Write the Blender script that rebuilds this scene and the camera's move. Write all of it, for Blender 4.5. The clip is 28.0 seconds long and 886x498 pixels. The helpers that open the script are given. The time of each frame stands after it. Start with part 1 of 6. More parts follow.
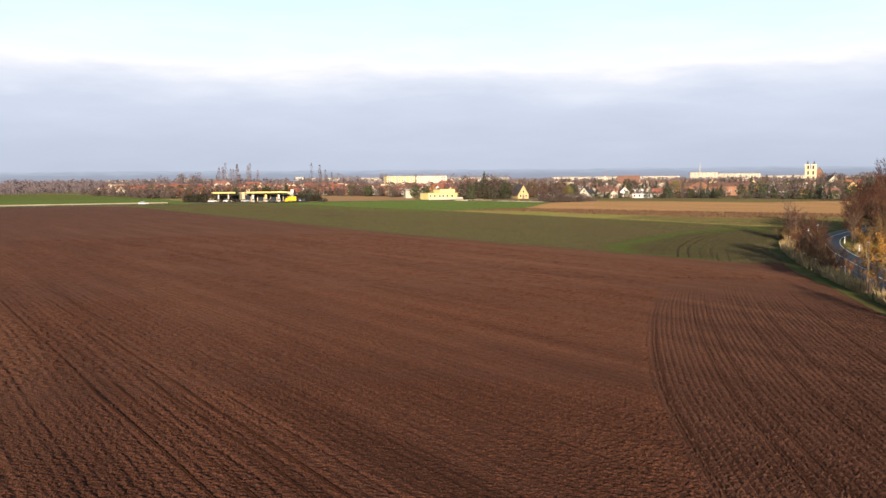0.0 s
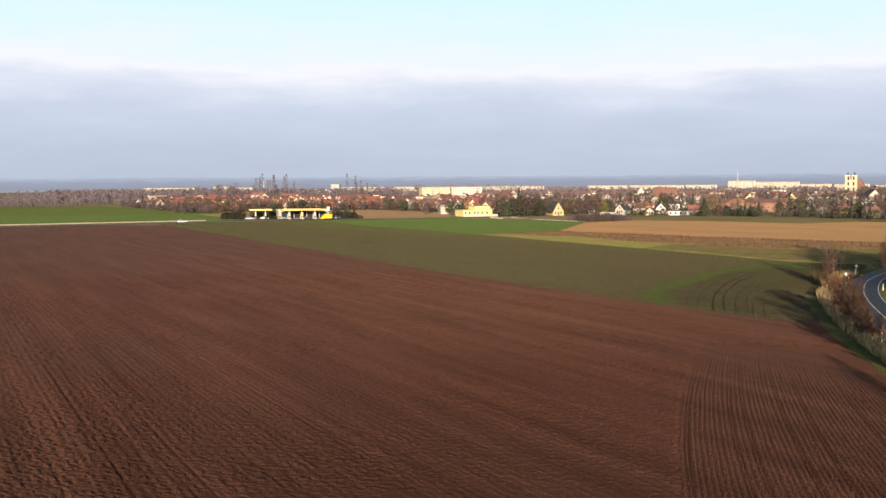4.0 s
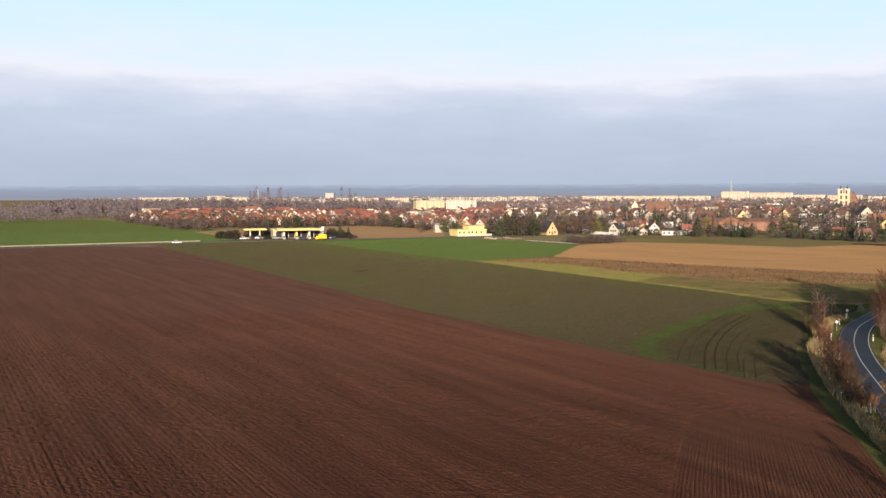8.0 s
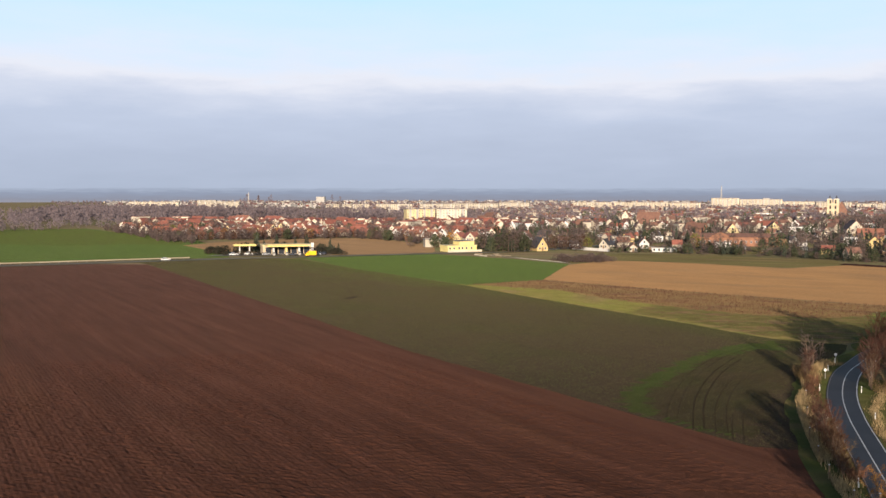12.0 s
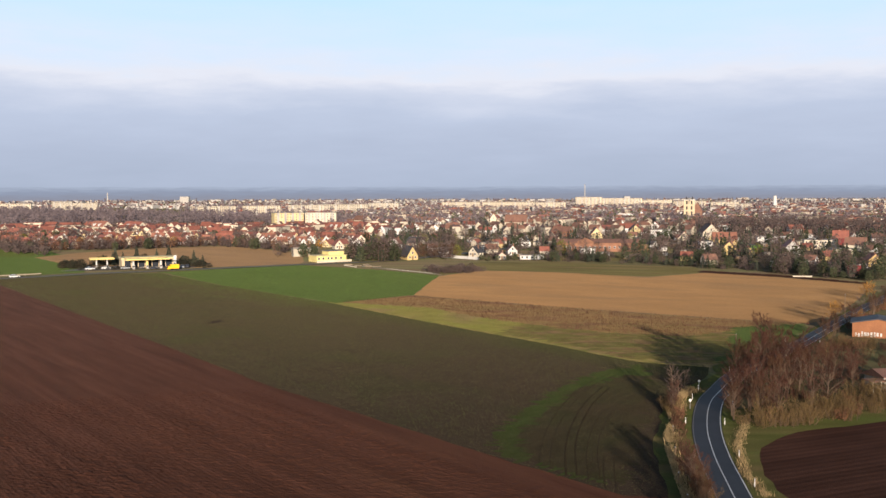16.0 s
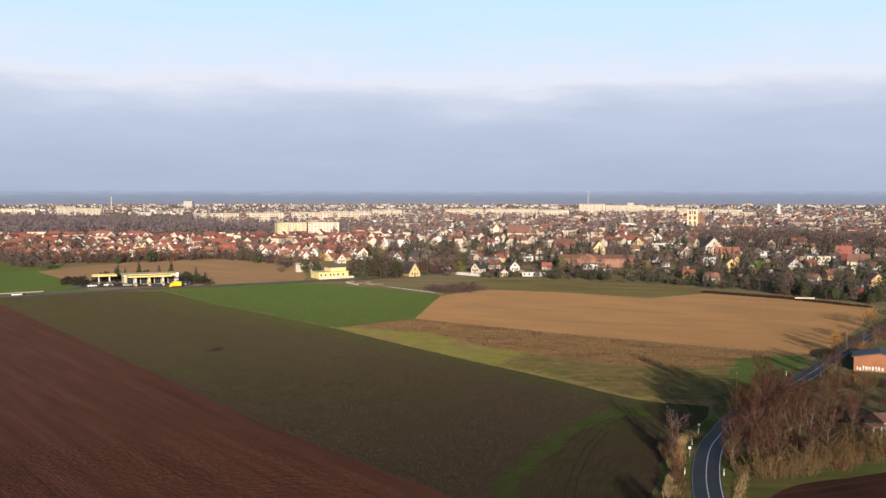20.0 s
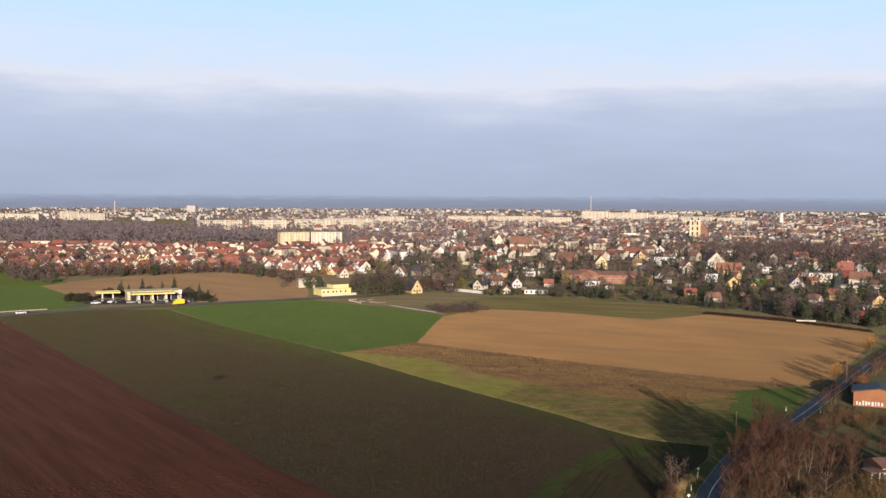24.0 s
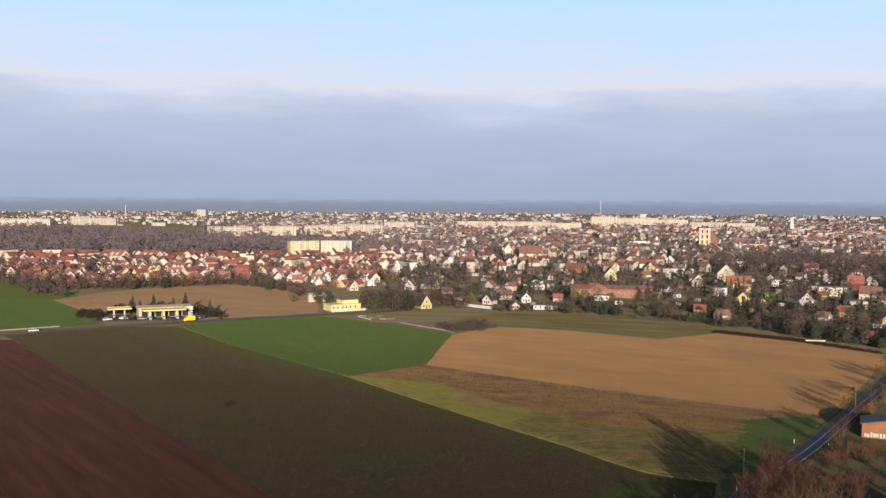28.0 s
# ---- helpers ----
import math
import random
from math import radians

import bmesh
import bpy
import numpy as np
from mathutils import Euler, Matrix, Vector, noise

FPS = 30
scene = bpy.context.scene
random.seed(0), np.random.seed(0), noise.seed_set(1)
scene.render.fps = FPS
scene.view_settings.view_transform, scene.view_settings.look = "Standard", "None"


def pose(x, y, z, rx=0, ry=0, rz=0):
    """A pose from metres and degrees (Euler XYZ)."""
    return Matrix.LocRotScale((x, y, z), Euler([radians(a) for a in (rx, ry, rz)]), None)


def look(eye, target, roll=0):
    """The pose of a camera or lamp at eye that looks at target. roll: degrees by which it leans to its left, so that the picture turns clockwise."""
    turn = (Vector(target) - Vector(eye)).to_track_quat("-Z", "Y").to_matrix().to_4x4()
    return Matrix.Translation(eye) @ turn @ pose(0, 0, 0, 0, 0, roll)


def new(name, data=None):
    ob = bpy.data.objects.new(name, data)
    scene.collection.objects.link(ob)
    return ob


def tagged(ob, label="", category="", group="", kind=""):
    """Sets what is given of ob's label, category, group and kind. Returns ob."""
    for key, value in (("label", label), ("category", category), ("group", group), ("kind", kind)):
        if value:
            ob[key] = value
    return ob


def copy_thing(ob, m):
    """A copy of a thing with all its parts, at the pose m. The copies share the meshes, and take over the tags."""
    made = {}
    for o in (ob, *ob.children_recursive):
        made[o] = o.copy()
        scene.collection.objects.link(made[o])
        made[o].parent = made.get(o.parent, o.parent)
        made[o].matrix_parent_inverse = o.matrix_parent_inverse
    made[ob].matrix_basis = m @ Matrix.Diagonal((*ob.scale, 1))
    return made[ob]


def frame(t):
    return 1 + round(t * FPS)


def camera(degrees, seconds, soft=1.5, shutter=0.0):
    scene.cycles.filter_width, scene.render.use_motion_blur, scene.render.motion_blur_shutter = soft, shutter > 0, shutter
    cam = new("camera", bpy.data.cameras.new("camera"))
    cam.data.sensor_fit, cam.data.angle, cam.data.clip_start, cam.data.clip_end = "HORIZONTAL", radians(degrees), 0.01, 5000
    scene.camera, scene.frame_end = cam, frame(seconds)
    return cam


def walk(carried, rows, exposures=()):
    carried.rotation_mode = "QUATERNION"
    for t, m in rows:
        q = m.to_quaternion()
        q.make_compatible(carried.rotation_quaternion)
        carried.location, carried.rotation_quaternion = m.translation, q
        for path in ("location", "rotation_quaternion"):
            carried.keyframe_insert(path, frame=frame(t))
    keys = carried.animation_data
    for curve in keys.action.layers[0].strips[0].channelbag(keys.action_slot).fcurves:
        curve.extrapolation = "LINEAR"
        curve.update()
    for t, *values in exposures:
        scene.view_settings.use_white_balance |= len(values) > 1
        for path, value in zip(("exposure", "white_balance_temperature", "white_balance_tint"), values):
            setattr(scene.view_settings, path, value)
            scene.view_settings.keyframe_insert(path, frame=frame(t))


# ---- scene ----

cam = camera(50.0, 28.0, soft=1.5)
# seconds, eye x, y, z, yaw to the left, pitch, roll (degrees)
FLIGHT = [
    (0.0, -0.36, -1.63, 10.33, 9.444, -4.138, -0.429),
    (0.5, -0.37, -1.68, 11.10, 9.637, -4.125, -0.409),
    (1.0, -0.32, -1.78, 11.82, 9.927, -4.131, -0.392),
    (1.5, -0.33, -1.86, 12.61, 10.318, -4.061, -0.411),
    (2.0, -0.33, -2.00, 13.38, 10.774, -4.001, -0.362),
    (2.5, -0.30, -2.29, 14.20, 11.102, -3.965, -0.376),
    (4.5, -0.16, -2.33, 17.38, 11.562, -3.729, -0.345),
    (5.0, -0.09, -2.07, 18.15, 11.075, -3.655, -0.368),
    (5.5, -0.04, -1.96, 18.93, 10.259, -3.645, -0.445),
    (6.0, -0.02, -1.72, 19.76, 9.509, -3.659, -0.429),
    (6.5, 0.04, -1.81, 20.66, 9.464, -3.578, -0.485),
    (7.0, 0.11, -2.16, 21.65, 10.126, -3.520, -0.385),
    (7.5, 0.02, -2.63, 22.54, 10.687, -3.434, -0.293),
    (8.0, -0.04, -2.86, 23.42, 11.194, -3.390, -0.230),
    (8.5, -0.18, -3.16, 24.34, 11.252, -3.371, -0.181),
    (9.0, -0.10, -3.29, 25.30, 11.476, -3.324, -0.133),
    (9.5, -0.16, -2.86, 26.12, 10.906, -3.343, -0.077),
    (10.0, 0.04, -1.92, 27.04, 10.003, -3.355, -0.105),
    (10.5, -0.08, -1.72, 27.99, 10.105, -3.337, -0.052),
    (11.0, -0.00, -1.73, 29.03, 10.492, -3.316, -0.022),
    (11.5, -0.02, -1.74, 29.87, 10.614, -3.275, 0.023),
    (12.0, 0.06, -1.88, 30.83, 10.632, -3.267, 0.015),
    (12.5, -0.13, -2.08, 31.78, 10.580, -3.297, 0.087),
    (14.5, 0.16, -1.86, 35.43, 8.997, -3.316, -0.090),
    (15.0, -0.42, -0.64, 36.17, 6.525, -3.370, -0.110),
    (15.5, -0.53, 1.37, 36.66, 4.329, -3.412, -0.129),
    (16.0, -0.32, 2.74, 37.25, 2.803, -3.455, -0.194),
    (16.5, -0.19, 3.15, 38.02, 2.485, -3.458, -0.156),
    (17.0, -0.07, 3.10, 39.08, 2.875, -3.433, -0.126),
    (17.5, -0.05, 2.71, 40.12, 3.216, -3.418, -0.108),
    (18.0, -0.03, 2.45, 40.98, 3.576, -3.425, -0.040),
    (18.5, 0.04, 2.21, 42.02, 4.049, -3.352, 0.021),
    (19.0, 0.08, 2.67, 42.92, 3.489, -3.308, 0.022),
    (19.5, 0.27, 3.13, 43.66, 3.207, -3.274, 0.016),
    (20.0, 0.28, 3.28, 44.59, 3.005, -3.264, 0.021),
    (20.5, 0.16, 2.73, 45.67, 3.408, -3.208, 0.091),
    (21.0, 0.15, 2.11, 46.64, 3.634, -3.141, 0.149),
    (21.5, 0.32, 2.47, 47.54, 3.177, -3.184, 0.169),
    (23.5, 0.45, 2.21, 51.41, 3.435, -3.061, 0.248),
    (24.0, 0.42, 2.23, 52.34, 3.164, -3.073, 0.300),
    (24.5, 0.40, 1.83, 53.28, 3.471, -3.113, 0.328),
    (25.0, 0.34, 1.56, 54.17, 3.700, -3.001, 0.355),
    (25.5, 0.45, 1.44, 55.15, 4.012, -2.954, 0.320),
    (26.0, 0.45, 1.44, 56.05, 3.858, -2.958, 0.301),
    (26.5, 0.39, 1.37, 57.00, 3.660, -2.982, 0.312),
    (27.0, 0.42, 1.03, 58.15, 4.207, -2.952, 0.384),
    (27.5, 0.52, 1.08, 59.05, 4.000, -2.937, 0.364),
    (28.0, 0.50, 1.04, 59.97, 3.738, -2.965, 0.350),
]


def flight_pose(x, y, z, yaw, pitch, roll):
    a, b = radians(yaw), radians(pitch)
    ahead = Vector((-math.sin(a) * math.cos(b), math.cos(a) * math.cos(b), math.sin(b)))
    eye = Vector((x, y, z))
    return look(eye, eye + ahead, roll)


walk(cam, [(r[0], flight_pose(*r[1:])) for r in FLIGHT], exposures=[(0.0, 0.90, 6800, 10), (5.0, 0.78, 6650, 10), (8.0, 0.72, 6550, 10), (15.0, 0.62, 6450, 11), (19.0, 0.62, 6400, 11), (28.0, 0.50, 6250, 12)])

from mathutils.geometry import tessellate_polygon

# ---------------------------------------------------------------- world and sun
SUN_ELEVATION, SUN_AZIMUTH = radians(9.4), radians(171.0)   # azimuth from +y towards +x


def make_world():
    world = bpy.data.worlds.new("evening_sky")
    scene.world = world
    world.use_nodes = True
    nt = world.node_tree
    nt.nodes.clear()
    N, Lk = nt.nodes.new, nt.links.new
    out, back = N("ShaderNodeOutputWorld"), N("ShaderNodeBackground")
    sky = N("ShaderNodeTexSky")
    sky.sky_type, sky.sun_disc = "NISHITA", False
    sky.sun_elevation, sky.sun_rotation = SUN_ELEVATION, SUN_AZIMUTH
    sky.air_density, sky.dust_density, sky.ozone_density = 1.0, 1.5, 1.5
    coord, sep = N("ShaderNodeTexCoord"), N("ShaderNodeSeparateXYZ")
    Lk(coord.outputs["Generated"], sep.inputs[0])
    # stretched noise lifts and drops the edge of the cloud bank
    mapping = N("ShaderNodeMapping")
    mapping.inputs["Scale"].default_value = (5.0, 5.0, 26.0)
    Lk(coord.outputs["Generated"], mapping.inputs["Vector"])
    noise_a = N("ShaderNodeTexNoise")
    noise_a.inputs["Scale"].default_value, noise_a.inputs["Detail"].default_value = 1.3, 7.0
    noise_a.inputs["Roughness"].default_value = 0.58
    Lk(mapping.outputs[0], noise_a.inputs["Vector"])
    off = N("ShaderNodeMath")
    off.operation = "MULTIPLY_ADD"
    off.inputs[1].default_value = 0.074
    Lk(noise_a.outputs["Fac"], off.inputs[0])
    Lk(sep.outputs["Z"], off.inputs[2])
    ramp = N("ShaderNodeValToRGB")
    stops = [(0.020, (0.366, 0.424, 0.536)), (0.075, (0.426, 0.486, 0.612)), (0.115, (0.485, 0.550, 0.684)), (0.140, (0.590, 0.640, 0.755)),
             (0.158, (0.735, 0.757, 0.830)), (0.19, (0.63, 0.765, 0.93)), (0.25, (0.525, 0.76, 0.975)), (0.48, (0.40, 0.62, 0.90))]
    while len(ramp.color_ramp.elements) < len(stops):
        ramp.color_ramp.elements.new(0.5)
    for el, (p, c) in zip(ramp.color_ramp.elements, stops):
        el.position, el.color = p, (*c, 1)
    Lk(off.outputs[0], ramp.inputs[0])
    # the clouds cover the lower sky; above them the clear sky shows
    cover = N("ShaderNodeMapRange")
    cover.inputs["From Min"].default_value, cover.inputs["From Max"].default_value = 0.20, 0.42
    cover.inputs["To Min"].default_value, cover.inputs["To Max"].default_value = 1.0, 0.0
    Lk(sep.outputs["Z"], cover.inputs["Value"])
    gain = N("ShaderNodeVectorMath")
    gain.operation = "SCALE"
    gain.inputs["Scale"].default_value = CLOUD_GAIN
    Lk(ramp.outputs["Color"], gain.inputs[0])
    mix = N("ShaderNodeMix")
    mix.data_type = "RGBA"
    Lk(cover.outputs[0], mix.inputs["Factor"])
    Lk(sky.outputs[0], mix.inputs["A"])
    Lk(gain.outputs[0], mix.inputs["B"])
    Lk(mix.outputs["Result"], back.inputs["Color"])
    back.inputs["Strength"].default_value = SKY_STRENGTH
    Lk(back.outputs[0], out.inputs[0])


SKY_STRENGTH, CLOUD_GAIN = 0.122, 5.9
make_world()
sun = new("sun", bpy.data.lights.new("sun", "SUN"))
sun.data.energy, sun.data.angle, sun.data.color = 5.0, radians(0.6), (1.0, 0.82, 0.64)
sun_from = Vector((math.sin(SUN_AZIMUTH) * math.cos(SUN_ELEVATION), math.cos(SUN_AZIMUTH) * math.cos(SUN_ELEVATION), math.sin(SUN_ELEVATION)))
sun.matrix_world = look(sun_from * 300 + Vector((0, 0, 60)), (0, 0, 60))

# ---------------------------------------------------------------- materials


def mat(name, base, second=None, rough=0.85, metal=0.0, fine=3.0, coarse=0.3, bump=0.15, vary=0.12, third=None, depth=0.05, thin=0.0):
    """Base and second colours mixed by coarse noise, darkened and lightened by fine grain, and a tint that varies from object to object."""
    m = bpy.data.materials.new(name)
    m.use_nodes = True
    nt = m.node_tree
    N, Lk = nt.nodes.new, nt.links.new
    bsdf = nt.nodes["Principled BSDF"]
    bsdf.inputs["Roughness"].default_value, bsdf.inputs["Metallic"].default_value = rough, metal
    bsdf.inputs["Specular IOR Level"].default_value = 0.25
    second = second or tuple(c * 0.75 for c in base)
    coord = N("ShaderNodeTexCoord")
    big, small = N("ShaderNodeTexNoise"), N("ShaderNodeTexNoise")
    for node, size, detail in ((big, coarse, 5.0), (small, fine, 4.0)):
        node.inputs["Scale"].default_value, node.inputs["Detail"].default_value = size, detail
        Lk(coord.outputs["Object"], node.inputs["Vector"])
    ramp = N("ShaderNodeMapRange")
    ramp.inputs["From Min"].default_value, ramp.inputs["From Max"].default_value = 0.38, 0.62
    Lk(big.outputs["Fac"], ramp.inputs["Value"])
    mix = N("ShaderNodeMix")
    mix.data_type = "RGBA"
    mix.inputs["A"].default_value, mix.inputs["B"].default_value = (*base, 1), (*second, 1)
    Lk(ramp.outputs[0], mix.inputs["Factor"])
    last = mix.outputs["Result"]
    grain = N("ShaderNodeMapRange")
    grain.inputs["From Min"].default_value, grain.inputs["From Max"].default_value = 0.3, 0.7
    grain.inputs["To Min"].default_value, grain.inputs["To Max"].default_value = 1 - vary, 1 + vary
    Lk(small.outputs["Fac"], grain.inputs["Value"])
    info = N("ShaderNodeObjectInfo")
    each = N("ShaderNodeMapRange")
    each.inputs["To Min"].default_value, each.inputs["To Max"].default_value = 1 - vary, 1 + vary
    Lk(info.outputs["Random"], each.inputs["Value"])
    isle = N("ShaderNodeNewGeometry")
    piece = N("ShaderNodeMapRange")
    piece.inputs["To Min"].default_value, piece.inputs["To Max"].default_value = 1 - vary, 1 + vary
    Lk(isle.outputs["Random Per Island"], piece.inputs["Value"])
    for factor in (grain, each, piece):
        mul = N("ShaderNodeVectorMath")
        mul.operation = "SCALE"
        Lk(last, mul.inputs[0])
        Lk(factor.outputs[0], mul.inputs["Scale"])
        last = mul.outputs[0]
    Lk(last, bsdf.inputs["Base Color"])
    if bump:
        b = N("ShaderNodeBump")
        b.inputs["Strength"].default_value, b.inputs["Distance"].default_value = bump, depth
        Lk(small.outputs["Fac"], b.inputs["Height"])
        Lk(b.outputs[0], bsdf.inputs["Normal"])
    if thin:
        # leaves and sprays of twigs let part of the light through
        through_leaf, both = N("ShaderNodeBsdfTranslucent"), N("ShaderNodeMixShader")
        Lk(last, through_leaf.inputs["Color"])
        both.inputs[0].default_value = thin
        Lk(bsdf.outputs[0], both.inputs[1])
        Lk(through_leaf.outputs[0], both.inputs[2])
        Lk(both.outputs[0], nt.nodes["Material Output"].inputs["Surface"])
    return m


def field_mat(name, base, second, third=None, row_angle=None, row_width=0.6, row_depth=0.5, coarse=0.02, mid=0.15, fine=5.0, bump=0.7, row_tint=0.25, streak=0.0, third_at=(0.5, 0.68), fuzz=0.0, fuzz_tint=(1, 1, 1), speck=0.0, drawn=0.12, blotch=0.18, relief=0.12, turns=()):
    """Soil or crop: broad patches, middle-sized mottling, clods, and rows along row_angle (degrees from +x).
    turns: (axis, from, to, wander, colour): the growth, or dimming painted into the soil, changes slowly to that colour
    along the rows ("X") or across them ("Y")."""
    m = bpy.data.materials.new(name)
    m.use_nodes = True
    nt = m.node_tree
    N, Lk = nt.nodes.new, nt.links.new
    bsdf = nt.nodes["Principled BSDF"]
    bsdf.inputs["Roughness"].default_value, bsdf.inputs["Specular IOR Level"].default_value = 0.95, 0.02
    bsdf.inputs["Diffuse Roughness"].default_value = 0.9
    bsdf.inputs["Sheen Weight"].default_value, bsdf.inputs["Sheen Roughness"].default_value = fuzz, 0.22
    bsdf.inputs["Sheen Tint"].default_value = (*fuzz_tint, 1)
    coord = N("ShaderNodeTexCoord")
    turn = N("ShaderNodeMapping")
    turn.inputs["Rotation"].default_value = (0, 0, -radians(row_angle or 0.0))
    Lk(coord.outputs["Object"], turn.inputs["Vector"])

    def noise_of(size, detail, stretch=(1, 1, 1)):
        sc = N("ShaderNodeMapping")
        sc.inputs["Scale"].default_value = stretch
        Lk(turn.outputs[0], sc.inputs["Vector"])
        n = N("ShaderNodeTexNoise")
        n.inputs["Scale"].default_value, n.inputs["Detail"].default_value = size, detail
        Lk(sc.outputs[0], n.inputs["Vector"])
        return n.outputs["Fac"]

    def ranged(value, a, b, lo=0.0, hi=1.0):
        r = N("ShaderNodeMapRange")
        r.inputs["From Min"].default_value, r.inputs["From Max"].default_value = a, b
        r.inputs["To Min"].default_value, r.inputs["To Max"].default_value = lo, hi
        Lk(value, r.inputs["Value"])
        return r.outputs[0]

    def blend(fac, a, b):
        x = N("ShaderNodeMix")
        x.data_type = "RGBA"
        Lk(fac, x.inputs["Factor"])
        for slot, v in (("A", a), ("B", b)):
            if isinstance(v, tuple):
                x.inputs[slot].default_value = (*v, 1)
            else:
                Lk(v, x.inputs[slot])
        return x.outputs["Result"]

    along = (drawn, 1.0, 1.0)
    col = blend(ranged(noise_of(coarse, 5.0, (0.45, 1, 1)), 0.36, 0.64), base, second)
    if third:
        col = blend(ranged(noise_of(mid * 0.4, 6.0, along), *third_at), col, third)
    for axis, start, stop, wander, colour in turns:
        place = N("ShaderNodeSeparateXYZ")
        Lk(turn.outputs[0], place.inputs[0])
        drift = N("ShaderNodeMath")
        drift.operation = "MULTIPLY_ADD"
        drift.inputs[1].default_value = wander
        Lk(noise_of(0.03, 6.0, (0.5, 1, 1)), drift.inputs[0])
        Lk(place.outputs[axis], drift.inputs[2])
        col = blend(ranged(drift.outputs[0], start + wander * 0.5, stop + wander * 0.5), col, colour)
    mottle = ranged(noise_of(mid, 6.0, along), 0.3, 0.7, 1 - blotch, 1 + blotch)
    clod = noise_of(fine, 5.0)
    grain = ranged(clod, 0.3, 0.7, 0.72, 1.28)
    factors = [mottle, grain]
    if speck:
        factors.append(ranged(noise_of(17.0, 3.0), 0.32, 0.68, 1 - speck, 1 + speck))
    height = clod
    if row_angle is not None:
        sep = N("ShaderNodeSeparateXYZ")
        Lk(turn.outputs[0], sep.inputs[0])
        wob = N("ShaderNodeMath")
        wob.operation = "MULTIPLY_ADD"
        wob.inputs[1].default_value = 0.35
        Lk(noise_of(0.35, 3.0, along), wob.inputs[0])
        Lk(sep.outputs["Y"], wob.inputs[2])
        ph = N("ShaderNodeMath")
        ph.operation = "MULTIPLY"
        ph.inputs[1].default_value = 2 * math.pi / row_width
        Lk(wob.outputs[0], ph.inputs[0])
        sn = N("ShaderNodeMath")
        sn.operation = "SINE"
        Lk(ph.outputs[0], sn.inputs[0])
        # troughs darker, crests lighter: on the plough, row shading put into the colour
        factors.append(ranged(sn.outputs[0], -1, 1, 1 - row_tint, 1 + row_tint * 0.6))
        add = N("ShaderNodeMath")
        add.operation = "MULTIPLY_ADD"
        add.inputs[1].default_value = row_depth
        Lk(sn.outputs[0], add.inputs[0])
        Lk(clod, add.inputs[2])
        height = add.outputs[0]
    if streak:
        factors.append(ranged(noise_of(0.55, 4.0, (0.03, 1.0, 1.0)), 0.35, 0.65, 1 - streak, 1 + streak))
    for f in factors:
        mul = N("ShaderNodeVectorMath")
        mul.operation = "SCALE"
        Lk(col, mul.inputs[0])
        Lk(f, mul.inputs["Scale"])
        col = mul.outputs[0]
    Lk(col, bsdf.inputs["Base Color"])
    b = N("ShaderNodeBump")
    b.inputs["Strength"].default_value, b.inputs["Distance"].default_value = bump, relief
    Lk(height, b.inputs["Height"])
    Lk(b.outputs[0], bsdf.inputs["Normal"])
    return m


